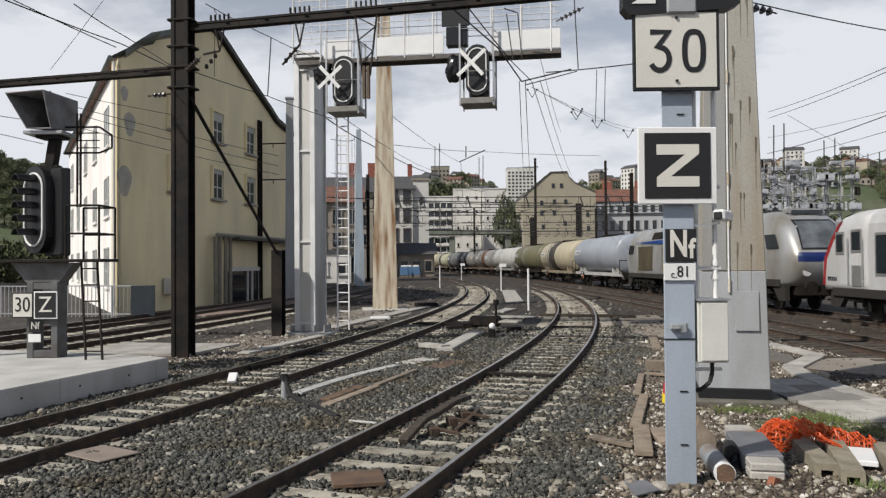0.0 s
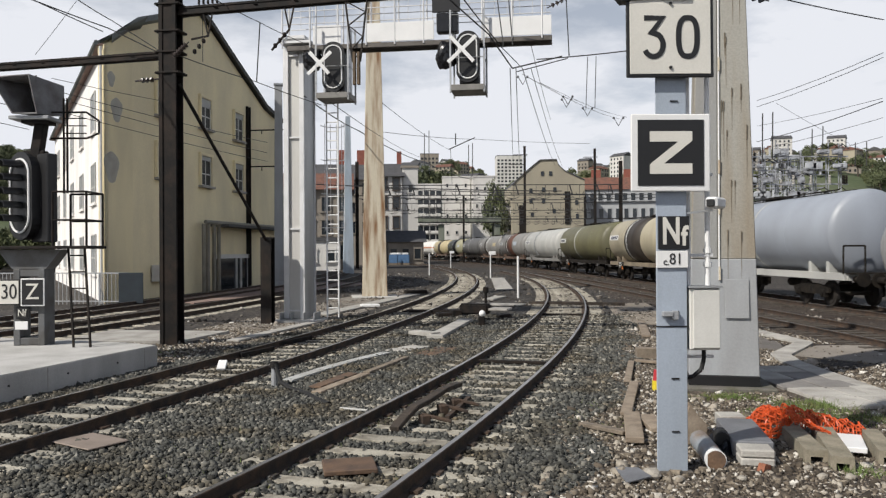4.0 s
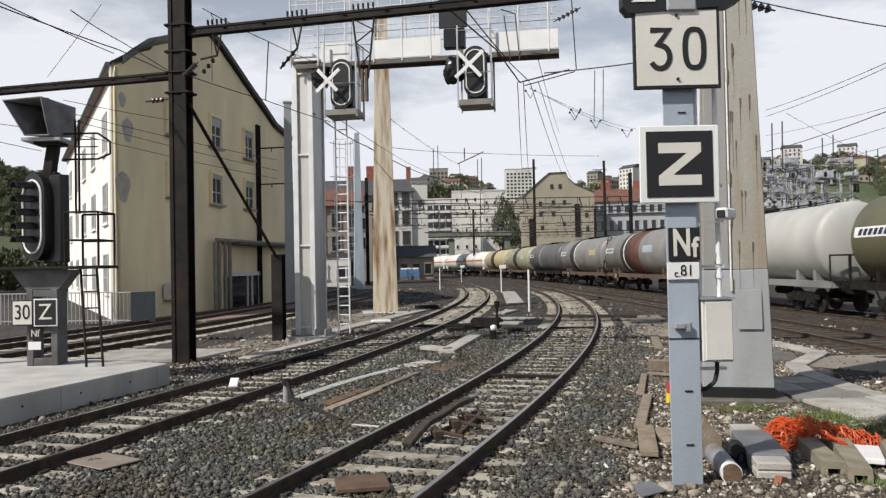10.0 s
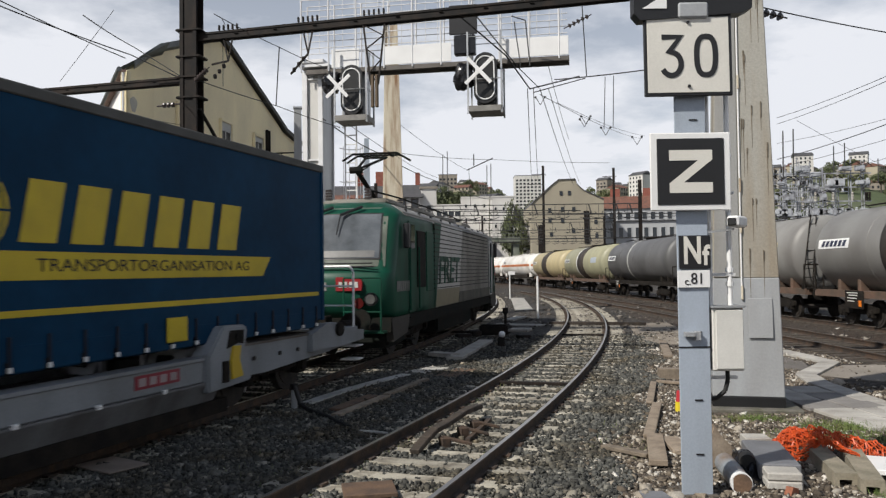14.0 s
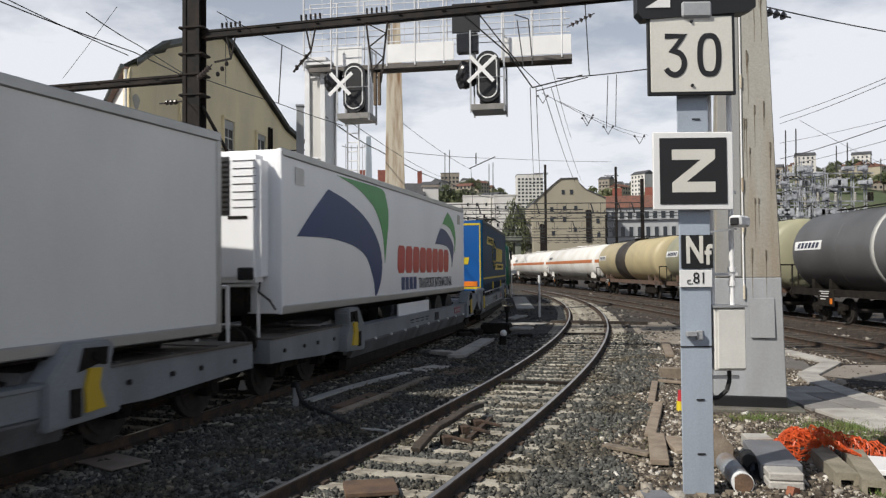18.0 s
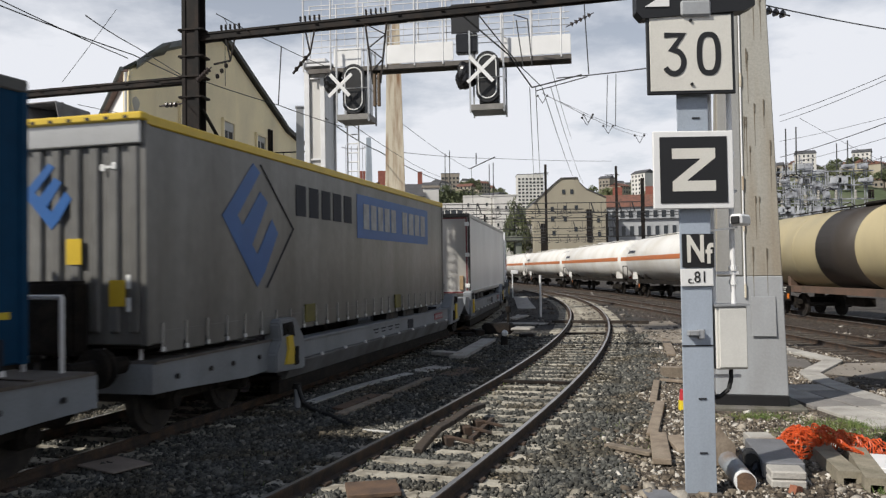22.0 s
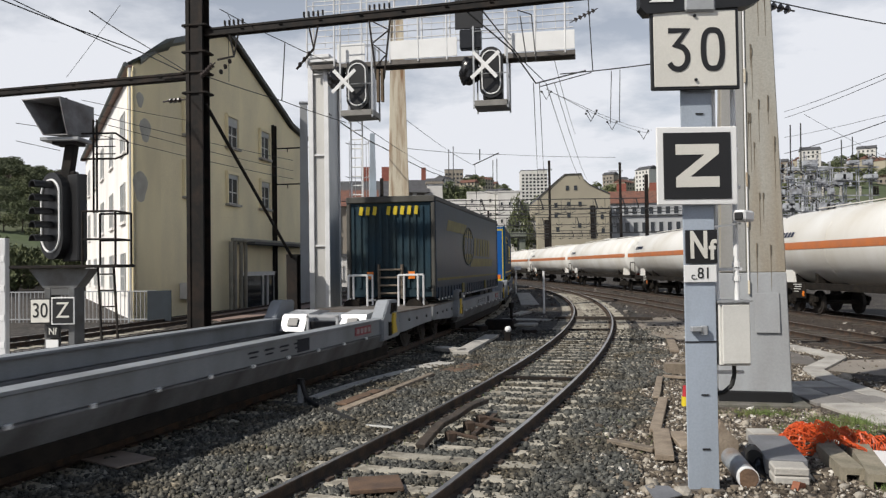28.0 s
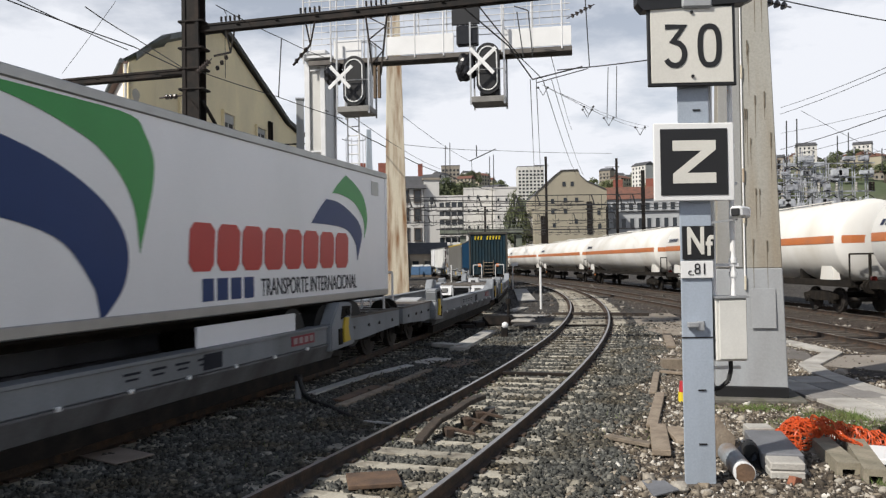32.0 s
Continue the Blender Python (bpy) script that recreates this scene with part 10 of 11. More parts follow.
# the bent pale strip and the planks between the tracks
bm = B()
p0, p1, bow = Vector((-2.50, 13.42, 0)), Vector((-1.02, 17.0, 0)), Vector((-0.10, 0.04, 0))
mid = [p0 + (p1 - p0) * i / 9 + bow * math.sin(math.pi * i / 9) for i in range(10)]
side = Vector((p1.y - p0.y, p0.x - p1.x, 0)).normalized() * 0.1
prism(bm, [(p + side).xy for p in mid] + [(p - side).xy for p in mid[::-1]], "z", 0.035, 0.065)
tagged(part("steel_strip", bm, STRIP), "long bent pale steel strip lying on the ballast", "metal strip")
GP = "loose planks on the ballast"
board("plank", "brown rusty flat board lying on the ballast", "plank", (-1.93, 12.75), (-1.46, 14.15), 0.22, 0.04, RUSTPLATE, 0.03, GP)
board("plank", "long thin brown timber lying on the ballast", "plank", (-1.84, 12.28), (-1.22, 14.1), 0.17, 0.05, TIMBER, 0.02, GP)
board("plank", "thin brown timber lying on the ballast between the tracks", "plank", (-1.22, 14.2), (-0.57, 16.18), 0.13, 0.06, WOOD, 0.02, GP)
board("plank", "grey board half buried in the ballast", "plank", (-0.86, 17.35), (-0.3, 18.2), 0.52, 0.04, SLAB, 0.015, GP)
board("plank", "rusty board half buried in the ballast", "plank", (-0.2, 16.75), (0.3, 18.0), 0.5, 0.03, RUSTPLATE, 0.01, GP)
GS = "pale slabs between the tracks"
board("concrete_slab", "long pale concrete slab on the ballast", "slab", (0.02, 19.85), (1.02, 24.6), 0.42, 0.09, SLAB, 0.02, GS)
board("concrete_slab", "short pale concrete slab on the ballast", "slab", (-0.55, 20.75), (0.05, 20.15), 0.34, 0.10, SLAB, 0.05, GS)
board("concrete_slab", "narrow pale concrete slab between distant tracks", "slab", (3.95, 43.5), (5.1, 62.0), 1.0, 0.06, SLAB, 0.01, GS)
board("concrete_slab", "short pale slab beside a marker post", "slab", (2.4, 34.6), (3.2, 36.9), 0.5, 0.08, SLAB, 0.02, GS)
board("concrete_slab", "grey slab across the ballast between the tracks", "slab", (1.65, 32.4), (3.6, 31.6), 0.9, 0.05, SLAB, 0.01, GS)
board("concrete_walkway", "pale concrete strip beside the curving track", "walkway", (-4.95, 19.5), (-3.72, 24.2), 0.34, 0.05, SLAB, 0.02)
board("concrete_walkway", "long pale concrete walkway beside the track", "walkway", (-3.9, 27.2), (-0.95, 39.6), 0.62, 0.05, SLAB, 0.02)
board("steel_bar", "short pale steel bar in the ballast", "metal bar", (-1.33, 11.08), (-0.93, 10.9), 0.05, 0.03, STRIP, 0.03)
board("marker_block", "small white block leaning in the track", "block", (-3.96, 14.72), (-3.99, 15.0), 0.16, 0.05, WHITE, 0.03, "", 0.12)
board("cover_plate", "flat brown-grey square board on the ballast", "plate", (-4.29, 9.42), (-3.70, 9.03), 0.52, 0.02, TANPLATE, 0.045)
for a, b in (((-4.1, 17.2), (-3.05, 19.7)), ((-4.0, 16.4), (-3.55, 17.5))):
    board("guard_bar", "dark steel guard bar lying in the track", "steel bar", a, b, 0.07, 0.09, BLACK, 0.05, "dark bars in the left track")
for s in (12.6, 24.0):
    p, h = RIGHT.at(s), RIGHT.heading(s)
    d = Vector((math.cos(h), -math.sin(h), 0)) * 0.68
    board("cross_tie", "dark steel tie bar across the track", "tie bar", p - d, p + d, 0.09, 0.06, BLACK, 0.05, "tie bars in the track")
board("crossing_timber", "dark timber laid across beyond the rails", "timber", (3.95, 32.3), (7.6, 31.2), 0.3, 0.14, DARKTIMBER, 0.0)
board("rusty_cover", "rusty iron cover plate between the rails", "cover plate", (-1.14, 7.98), (-0.62, 8.08), 0.48, 0.05, RUSTPLATE, 0.04)

# stub post with a black hose
th = thing("stub_post", "short grey stub post with a limp black hose", "stub post", pose(-2.65, 13.12, 0))
bm = B()
rod(bm, (0, 0, -0.1), (0, 0, 0.36), 0.05, 10)
part("post", bm, PYLON_LOW, th)
bm = B()
rod(bm, (0, 0, 0.33), (0, 0, 0.42), 0.085, 10, 0.06)
part("cap", bm, BLACK, th)
bm = B()
pipe(bm, [(0.02, -0.03, 0.38), (0.07, -0.07, 0.24), (0.13, -0.12, 0.10), (0.30, -0.35, 0.05), (0.46, -0.58, 0.045), (0.70, -0.95, 0.05), (0.88, -1.3, 0.04), (1.12, -1.67, 0.03)], 0.037, 8)
part("hose", bm, RUBBER, th)

# the twisted dark bar with its clamps in the right-hand track
th = thing("rail_stop", "dark rusty bar with clamps lying between the rails", "rail device")
bm = B()
pts = [(-0.50, 9.65, 0.07), (-0.38, 9.95, 0.16), (-0.28, 10.25, 0.21), (-0.1, 10.7, 0.22), (0.1, 11.25, 0.25), (0.22, 11.6, 0.24), (0.36, 12.05, 0.20)]
for a, b in zip(pts[:-1], pts[1:]):
    bar(bm, a, b, 0.13, 0.07, 0.01)
pieces("bar", bm, DARKTIMBER, th)
for x, y, z in ((-0.22, 10.15, 0.14), (0.02, 10.75, 0.15), (0.20, 11.2, 0.14)):
    bm = B()
    box(bm, (x + 0.08, y, z / 2), (0.12, 0.16, z), 20, 0.01)
    rod(bm, (x + 0.05, y, z), (x + 0.42, y - 0.1, 0.07), 0.025, 6)
    part("clamp", bm, RUST, th)
bm = B()
bar(bm, (0.15, 10.3, 0.06), (0.5, 11.6, 0.08), 0.06, 0.05)
part("side_bar", bm, RUST, th)

# point machine and its lamp between the tracks
th = thing("point_machine", "low dark point machine with rods between the tracks", "point machine", pose(1.45, 27.3, 0, 0, 0, -18))
bm = B()
box(bm, (0, 0, 0.22), (1.0, 0.55, 0.36), None, 0.05)
part("case", bm, BLACK, th)
bm = B()
box(bm, (0.85, 0.15, 0.2), (0.7, 0.75, 0.10), None, 0.03)
part("pale_lid", bm, SLAB, th)
bm = B()
rod(bm, (0.3, 0.3, 0.3), (0.3, 0.3, 0.85), 0.05, 8)
rod(bm, (0.3, 0.3, 0.75), (0.3, 0.3, 0.95), 0.10, 8)
part("lever", bm, BLACK, th)
for dy in (-0.1, 0.1):
    bm = B()
    rod(bm, (-0.5, dy, 0.12), (-2.6, dy * 2.5, 0.10), 0.03, 6)
    part("rod", bm, BLACK, th)
th = thing("ground_lamp", "small black ground lamp with a white lens", "lamp", pose(1.42, 23.4, 0))
bm = B()
box(bm, (0, 0, 0.14), (0.2, 0.2, 0.3), None, 0.03)
part("case", bm, BLACK, th)
bm = B()
bmesh.ops.create_icosphere(bm, subdivisions=2, radius=0.10, matrix=Matrix.Translation((0.02, -0.03, 0.36)))
part("white_cap", bm, WHITE, th, "round white cap", True)
for x, y, w, d, h in ((0.35, 26.4, 0.5, 0.35, 0.16), (0.75, 26.9, 0.35, 0.5, 0.22), (2.3, 25.9, 0.4, 0.4, 0.14), (-0.55, 28.4, 0.5, 0.3, 0.1), (-0.9, 40.8, 1.1, 0.7, 0.2)):
    bm = B()
    box(bm, (0, 0, h / 2), (w, d, h), 15, 0.03)
    tagged(part("track_box", bm, BLACK), "low dark steel box on the ballast", "track box", "low boxes between the tracks").matrix_world = pose(x, y, 0)
bm = B()
box(bm, (0, 0, 0.06), (0.75, 0.5, 0.10), 10, 0.02)
tagged(part("slab_piece", bm, WHITE), "white slab lying in the curving track", "slab").matrix_world = pose(-2.5, 31.2, 0.02)

# planks and slabs at the edge of the rubble
GR = "planks on the rubble"
board("plank", "weathered tan plank on the rubble", "plank", (2.53, 10.48), (3.28, 12.95), 0.15, 0.05, TIMBER, 0.03, GR)
board("plank", "thick weathered tan plank on the rubble", "plank", (2.27, 9.0), (2.60, 10.45), 0.21, 0.07, TIMBER, 0.03, GR)
board("plank", "narrow grey plank pointing at the track", "plank", (1.83, 9.93), (2.27, 9.42), 0.13, 0.05, WOOD, 0.03, GR)
board("plank", "short pale board beside the post", "plank", (2.71, 9.55), (2.76, 10.35), 0.22, 0.06, TIMBER, 0.02, GR)
board("plank", "curved pale board end", "plank", (5.35, 19.8), (6.3, 23.9), 0.22, 0.06, TIMBER, 0.02, GR)
board("timber_block", "short brown timber block with a chalky top", "timber", (4.15, 16.2), (4.75, 16.15), 0.26, 0.22, WOOD, 0.0, GR)
board("plank", "pale splintered plank on the rubble", "plank", (3.2, 13.1), (3.85, 15.4), 0.12, 0.04, TIMBER, 0.03, GR)
board("plank", "pale board on the rubble", "plank", (3.95, 15.5), (4.6, 15.0), 0.14, 0.05, TIMBER, 0.03, GR)
th = thing("track_plug", "small red and yellow plug standing in the rubble", "plug", pose(3.50, 12.45, 0))
bm = B()
rod(bm, (0, 0, 0), (0, 0, 0.17), 0.07, 10, 0.065)
part("yellow_base", bm, mat("yellow_plastic", (0.70, 0.55, 0.03), 0.5, 0, 0.1), th)
bm = B()
rod(bm, (0, 0, 0.17), (0, 0, 0.34), 0.055, 10, 0.04)
part("red_top", bm, mat("red_plastic", (0.45, 0.03, 0.04), 0.5, 0, 0.1), th)
bm = B()
prism(bm, [(-0.14, -0.2), (0.14, -0.16), (0.12, 0.1), (-0.08, 0.2)], "z", 0, 0.012)
tagged(part("sheet_piece", bm, GREYSHEET), "torn piece of dark grey sheet on the stones", "sheet").matrix_world = pose(1.9, 7.72, 0.05, 4, -6, 10)

# the zigzag of trough covers behind the pylon
th = thing("trough_covers", "zigzag of pale concrete trough covers sunk in the ground", "trough covers")
zig = [Vector(p) for p in ((8.62, 21.0, 0), (8.66, 18.35, 0), (7.18, 16.3, 0), (6.92, 15.2, 0), (6.85, 14.0, 0), (6.74, 12.0, 0), (6.7, 10.6, 0))]
rr = random.Random(5)
for a, b in zip(zig[:-1], zig[1:]):
    n = max(1, int((b - a).length / 0.5))
    for i in range(n):
        bm = B()
        d = (b - a).normalized() * 0.008
        bar(bm, a + (b - a) * i / n + d + Vector((0, 0, 0.02)), a + (b - a) * (i + 1) / n - d + Vector((0, 0, 0.02)), 0.40, 0.07 + rr.uniform(0, 0.012), 0.006)
        part("cover", bm, SLAB, th)
th = thing("paving_slabs", "row of worn concrete paving slabs beside the pylon", "paving")
p0, p1 = Vector((5.98, 14.7, 0)), Vector((6.25, 10.9, 0))
for i in range(5):
    for k in (-0.31, 0.31):
        bm = B()
        c = p0 + (p1 - p0) * (i + 0.5) / 5 + Vector((k, 0, 0.015))
        box(bm, c, (0.59, 0.72, 0.07 + rr.uniform(0, 0.012)), rr.uniform(-2, 4), 0.008)
        part("slab", bm, DIRTYSLAB if (i, k) in ((1, 0.31), (2, -0.31), (2, 0.31)) else SLAB, th)
bm = B()
prism(bm, [(7.45, 16.5), (8.75, 18.0), (11.6, 18.2), (11.6, 15.0), (9.0, 14.6)], "z", 0.0, 0.012)
tagged(part("paving_patch", bm, mat("worn_brown_tarmac", (0.22, 0.195, 0.165), 0.9, 0, 0.2, 0.7, 0.4, 60, (0.28, 0.25, 0.215), 0.5)), "patch of worn brown tarmac by the goods line", "tarmac", kind="structure")
bm = B()
prism(bm, [(6.5, 18.8), (7.6, 17.0), (8.1, 18.4), (8.2, 20.2), (7.2, 21.0)], "z", 0.0, 0.03)
tagged(part("pit_cover", bm, mat("worn_cover", (0.17, 0.155, 0.14), 0.85, 0, 0.2, 1.5, 0.2, 40)), "dark grey cover inside the zigzag of trough covers", "cover")
bm = B()
prism(bm, [(5.6, 23.5), (7.6, 23.2), (8.8, 32.6), (7.2, 32.8)], "z", 0.0, 0.014)
tagged(part("paving_path", bm, mat("pale_dirt_path", (0.30, 0.26, 0.21), 0.95, 0, 0.2, 1.2, 0.4, 50)), "pale trodden path beside the curving track", "path", kind="structure")
bm = B()
prism(bm, [(-12.6, 36.4), (-10.2, 33.8), (-3.6, 54.0), (-9.6, 55.5)], "z", 0.0, 0.05)
tagged(part("pavement_yard", bm, mat("reddish_paving", (0.25, 0.175, 0.145), 0.9, 0, 0.2, 0.8, 0.3, 40, (0.19, 0.14, 0.12), 0.5)), "reddish paving before the yellow building", "pavement", kind="structure")
bm = B()
prism(bm, [(-9.2, 19.6), (-6.2, 19.3), (-5.6, 21.7), (-9.0, 22.2)], "z", 0.0, 0.07)
tagged(part("concrete_pad", bm, SLAB), "grey concrete pad beyond the platform end", "concrete pad", kind="structure")

# ---- the heap of leftovers behind the post ----
th = thing("steel_pipe", "short steel pipe with a rusty sawn end", "pipe", pose(2.86, 8.36, 0.10))
bm = B()
rod(bm, (-0.02, -0.30, 0), (0.07, 0.42, 0.02), 0.105, 20)
part("tube", bm, mat("blue_grey_pipe", (0.30, 0.33, 0.36), 0.5, 0.2, 0.2, 3, 0.1, 40, (0.24, 0.17, 0.12), 0.35), th)
bm = B()
rod(bm, (-0.029, -0.37, 0), (-0.02, -0.30, 0), 0.107, 20)
part("white_rim", bm, WHITE, th)
bm = B()
rod(bm, (-0.0295, -0.373, 0), (-0.029, -0.37, 0), 0.098, 20)
part("rusty_end", bm, RUSTPLATE, th)
th = thing("duct_box", "grey sheet-metal duct with white foam blocks at its end", "duct")
bm = B()
bar(bm, Vector((3.36, 8.35, 0.11)), Vector((3.60, 9.5, 0.11)), 0.42, 0.18, 0.012)
part("duct", bm, GREYSHEET, th)
for z in (0.045, 0.135):
    bm = B()
    bar(bm, Vector((3.30, 8.08, z)), Vector((3.37, 8.45, z)), 0.34, 0.085, 0.015)
    part("foam_block", bm, SLAB, th)
bm = B()
rod(bm, Vector((3.10, 8.55, 0.17)), Vector((3.16, 8.75, 0.17)), 0.085, 14)
part("dark_socket", bm, RUBBER, th)
GT = "concrete cable troughs in the heap"
def trough(a, b, w=0.23, h=0.15):
    th = thing("cable_trough", "weathered concrete cable trough lying upside down", "cable trough", None, GT)
    a, b = Vector((*a, 0)), Vector((*b, 0))
    d = b - a
    L = d.length
    th.matrix_world = Matrix.Translation(a) @ Matrix.Rotation(-math.atan2(d.x, d.y), 4, "Z")
    bm = B()
    i = 0.055
    prism(bm, [(-w / 2, 0), (-w / 2 + i, 0), (-w / 2 + i, h - i * 1.3), (w / 2 - i, h - i * 1.3), (w / 2 - i, 0), (w / 2, 0), (w / 2 - 0.01, h), (-w / 2 + 0.01, h)], "y", 0, L)
    part("shell", bm, mat("mossy_trough_concrete", (0.30, 0.265, 0.20), 0.9, 0, 0.25, 5, 0.4, 50, (0.20, 0.18, 0.13), 0.5), th)
    bm = B()
    box(bm, (0, L * 0.5, 0.02), (w - 0.13, L - 0.16, 0.03))
    part("filling", bm, DIRT, th)
trough((3.95, 8.17), (4.22, 9.45))
trough((4.08, 7.9), (4.56, 9.30))
trough((4.66, 8.1), (5.02, 9.1), 0.2)
board("foam_sheet", "white foam sheet lying in the heap", "foam sheet", (4.45, 8.38), (4.72, 9.0), 0.26, 0.06, WHITE, 0.06)
board("stone_block", "pale square stone behind the duct", "stone block", (3.56, 9.95), (3.86, 9.92), 0.3, 0.16, SLAB, 0.0)
bm = B()
prism(bm, [(-0.14, 0), (0.16, 0), (0.20, 0.22), (0.08, 0.36), (-0.02, 0.52), (-0.10, 0.34)], "y", -0.05, 0.05)
bmesh.ops.bevel(bm, geom=bm.edges[:], offset=0.03, segments=2, affect="EDGES")
tagged(part("standing_stone", bm, TIMBER), "pale pointed slab leaning on the post", "stone").matrix_world = pose(2.92, 8.95, 0, -12, 0, 10)
rr = random.Random(8)
bm = B()
bmesh.ops.create_grid(bm, x_segments=14, y_segments=12, size=0.5)
for v in bm.verts:
    r2 = v.co.x ** 2 * 4 + v.co.y ** 2 * 4
    v.co.z = max(0.01, 0.20 * (1 - r2) + rr.uniform(-0.05, 0.05))
    v.co.x, v.co.y = v.co.x * 0.45 + rr.uniform(-0.01, 0.01), v.co.y * 1.2
bmesh.ops.solidify(bm, geom=bm.faces[:], thickness=0.006)
tagged(part("plastic_sheeting", bm, BAG), "crumpled black plastic sheeting in the heap", "plastic sheeting").matrix_world = pose(3.17, 8.85, 0.0, 0, 0, -8)
bm = B()
prism(bm, [(-0.06, 0), (0.07, 0.01), (0.06, 0.06), (-0.02, 0.08)], "y", -0.04, 0.04)
tagged(part("brick_piece", bm, mat("broken_brick", (0.36, 0.14, 0.08), 0.9, 0, 0.3, 6, 0.3, 40)), "broken orange brick on the stones", "brick").matrix_world = pose(3.3, 7.95, 0, 0, 0, 30)


def tubes(name, segs, r, material, parent):
    """Many thin three-sided strands as one net."""
    verts, faces = [], []
    for a, b in segs:
        m = frame_to(a, b)
        n = len(verts)
        for e in (a, b):
            for k in range(3):
                q = k * 2.0944
                verts.append(Vector(e) + m @ Vector((r * math.cos(q), r * math.sin(q), 0)))
        for k in range(3):
            faces.append((n + k, n + (k + 1) % 3, n + 3 + (k + 1) % 3, n + 3 + k))
    me = bpy.data.meshes.new(name)
    me.from_pydata(verts, [], faces)
    me.materials.append(material)
    ob = new(name, me)
    ob.parent = parent
    return ob


th = thing("safety_netting", "crumpled bright orange plastic safety netting", "safety netting")
def net(nu, nv, f, seed):
    rr = random.Random(seed)
    P = [[f(i / nu, j / nv) + Vector((rr.gauss(0, 0.012), rr.gauss(0, 0.012), rr.gauss(0, 0.012))) for j in range(nv + 1)] for i in range(nu + 1)]
    return [(P[i][j], P[i + 1][j]) for i in range(nu) for j in range(nv + 1)] + [(P[i][j], P[i][j + 1]) for i in range(nu + 1) for j in range(nv)]
tubes("net_roll", net(26, 12, lambda u, v: Vector((4.06 + (0.28 + 0.04 * math.sin(u * 19)) * math.cos(u * 6.283) * math.sin(v * 1.57), 9.55 + 0.30 * math.sin(u * 6.283) * math.sin(v * 1.57), 0.02 + (0.27 + 0.04 * math.sin(u * 25)) * math.cos(v * 1.57))), 1), 0.008, ORANGE, th)
tubes("net_core", net(20, 9, lambda u, v: Vector((4.02 + 0.24 * math.cos(u * 6.283) * math.sin(v * 1.57), 9.5 + 0.26 * math.sin(u * 6.283) * math.sin(v * 1.57), 0.02 + 0.30 * math.cos(v * 1.57))), 2), 0.009, ORANGE, th)
tubes("tail", net(34, 8, lambda u, v: Vector((4.22 + 0.72 * u + 0.03 * math.sin(v * 9), 9.55 - 0.42 * u + 0.3 * (v - 0.5), 0.05 + (0.20 - 0.08 * u) * math.sin(v * 3.14) + 0.03 * math.sin(u * 30 + v * 5) + 0.10 * (1 - u))), 3), 0.008, ORANGE, th)
tubes("torn_flap", net(10, 7, lambda u, v: Vector((4.16 + 0.28 * u, 9.35 - 0.42 * u + 0.2 * (v - 0.5), 0.30 - 0.16 * u + 0.03 * math.sin(v * 8))), 4), 0.008, ORANGE, th)

# blue containers by the yard hut
for x, y in ((-6.0, 121.5), (-4.2, 122.2), (-5.4, 124.5)):
    th = thing("liquid_container", "blue plastic liquid container in a cage by the hut", "container", pose(x, y, 0), "blue containers by the hut")
    bm = B()
    box(bm, (0, 0, 0.95), (1.3, 1.2, 1.3), None, 0.08)
    part("tank", bm, mat("blue_plastic", (0.10, 0.20, 0.36), 0.5, 0, 0.2, 2), th)
    bm = B()
    box(bm, (0, 0, 0.15), (1.35, 1.25, 0.3), None, 0.02)
    part("pallet", bm, WOOD, th)
    bm = B()
    box(bm, (0, 0, 1.75), (1.0, 0.9, 0.3), None, 0.08)
    part("white_top", bm, WHITE, th)

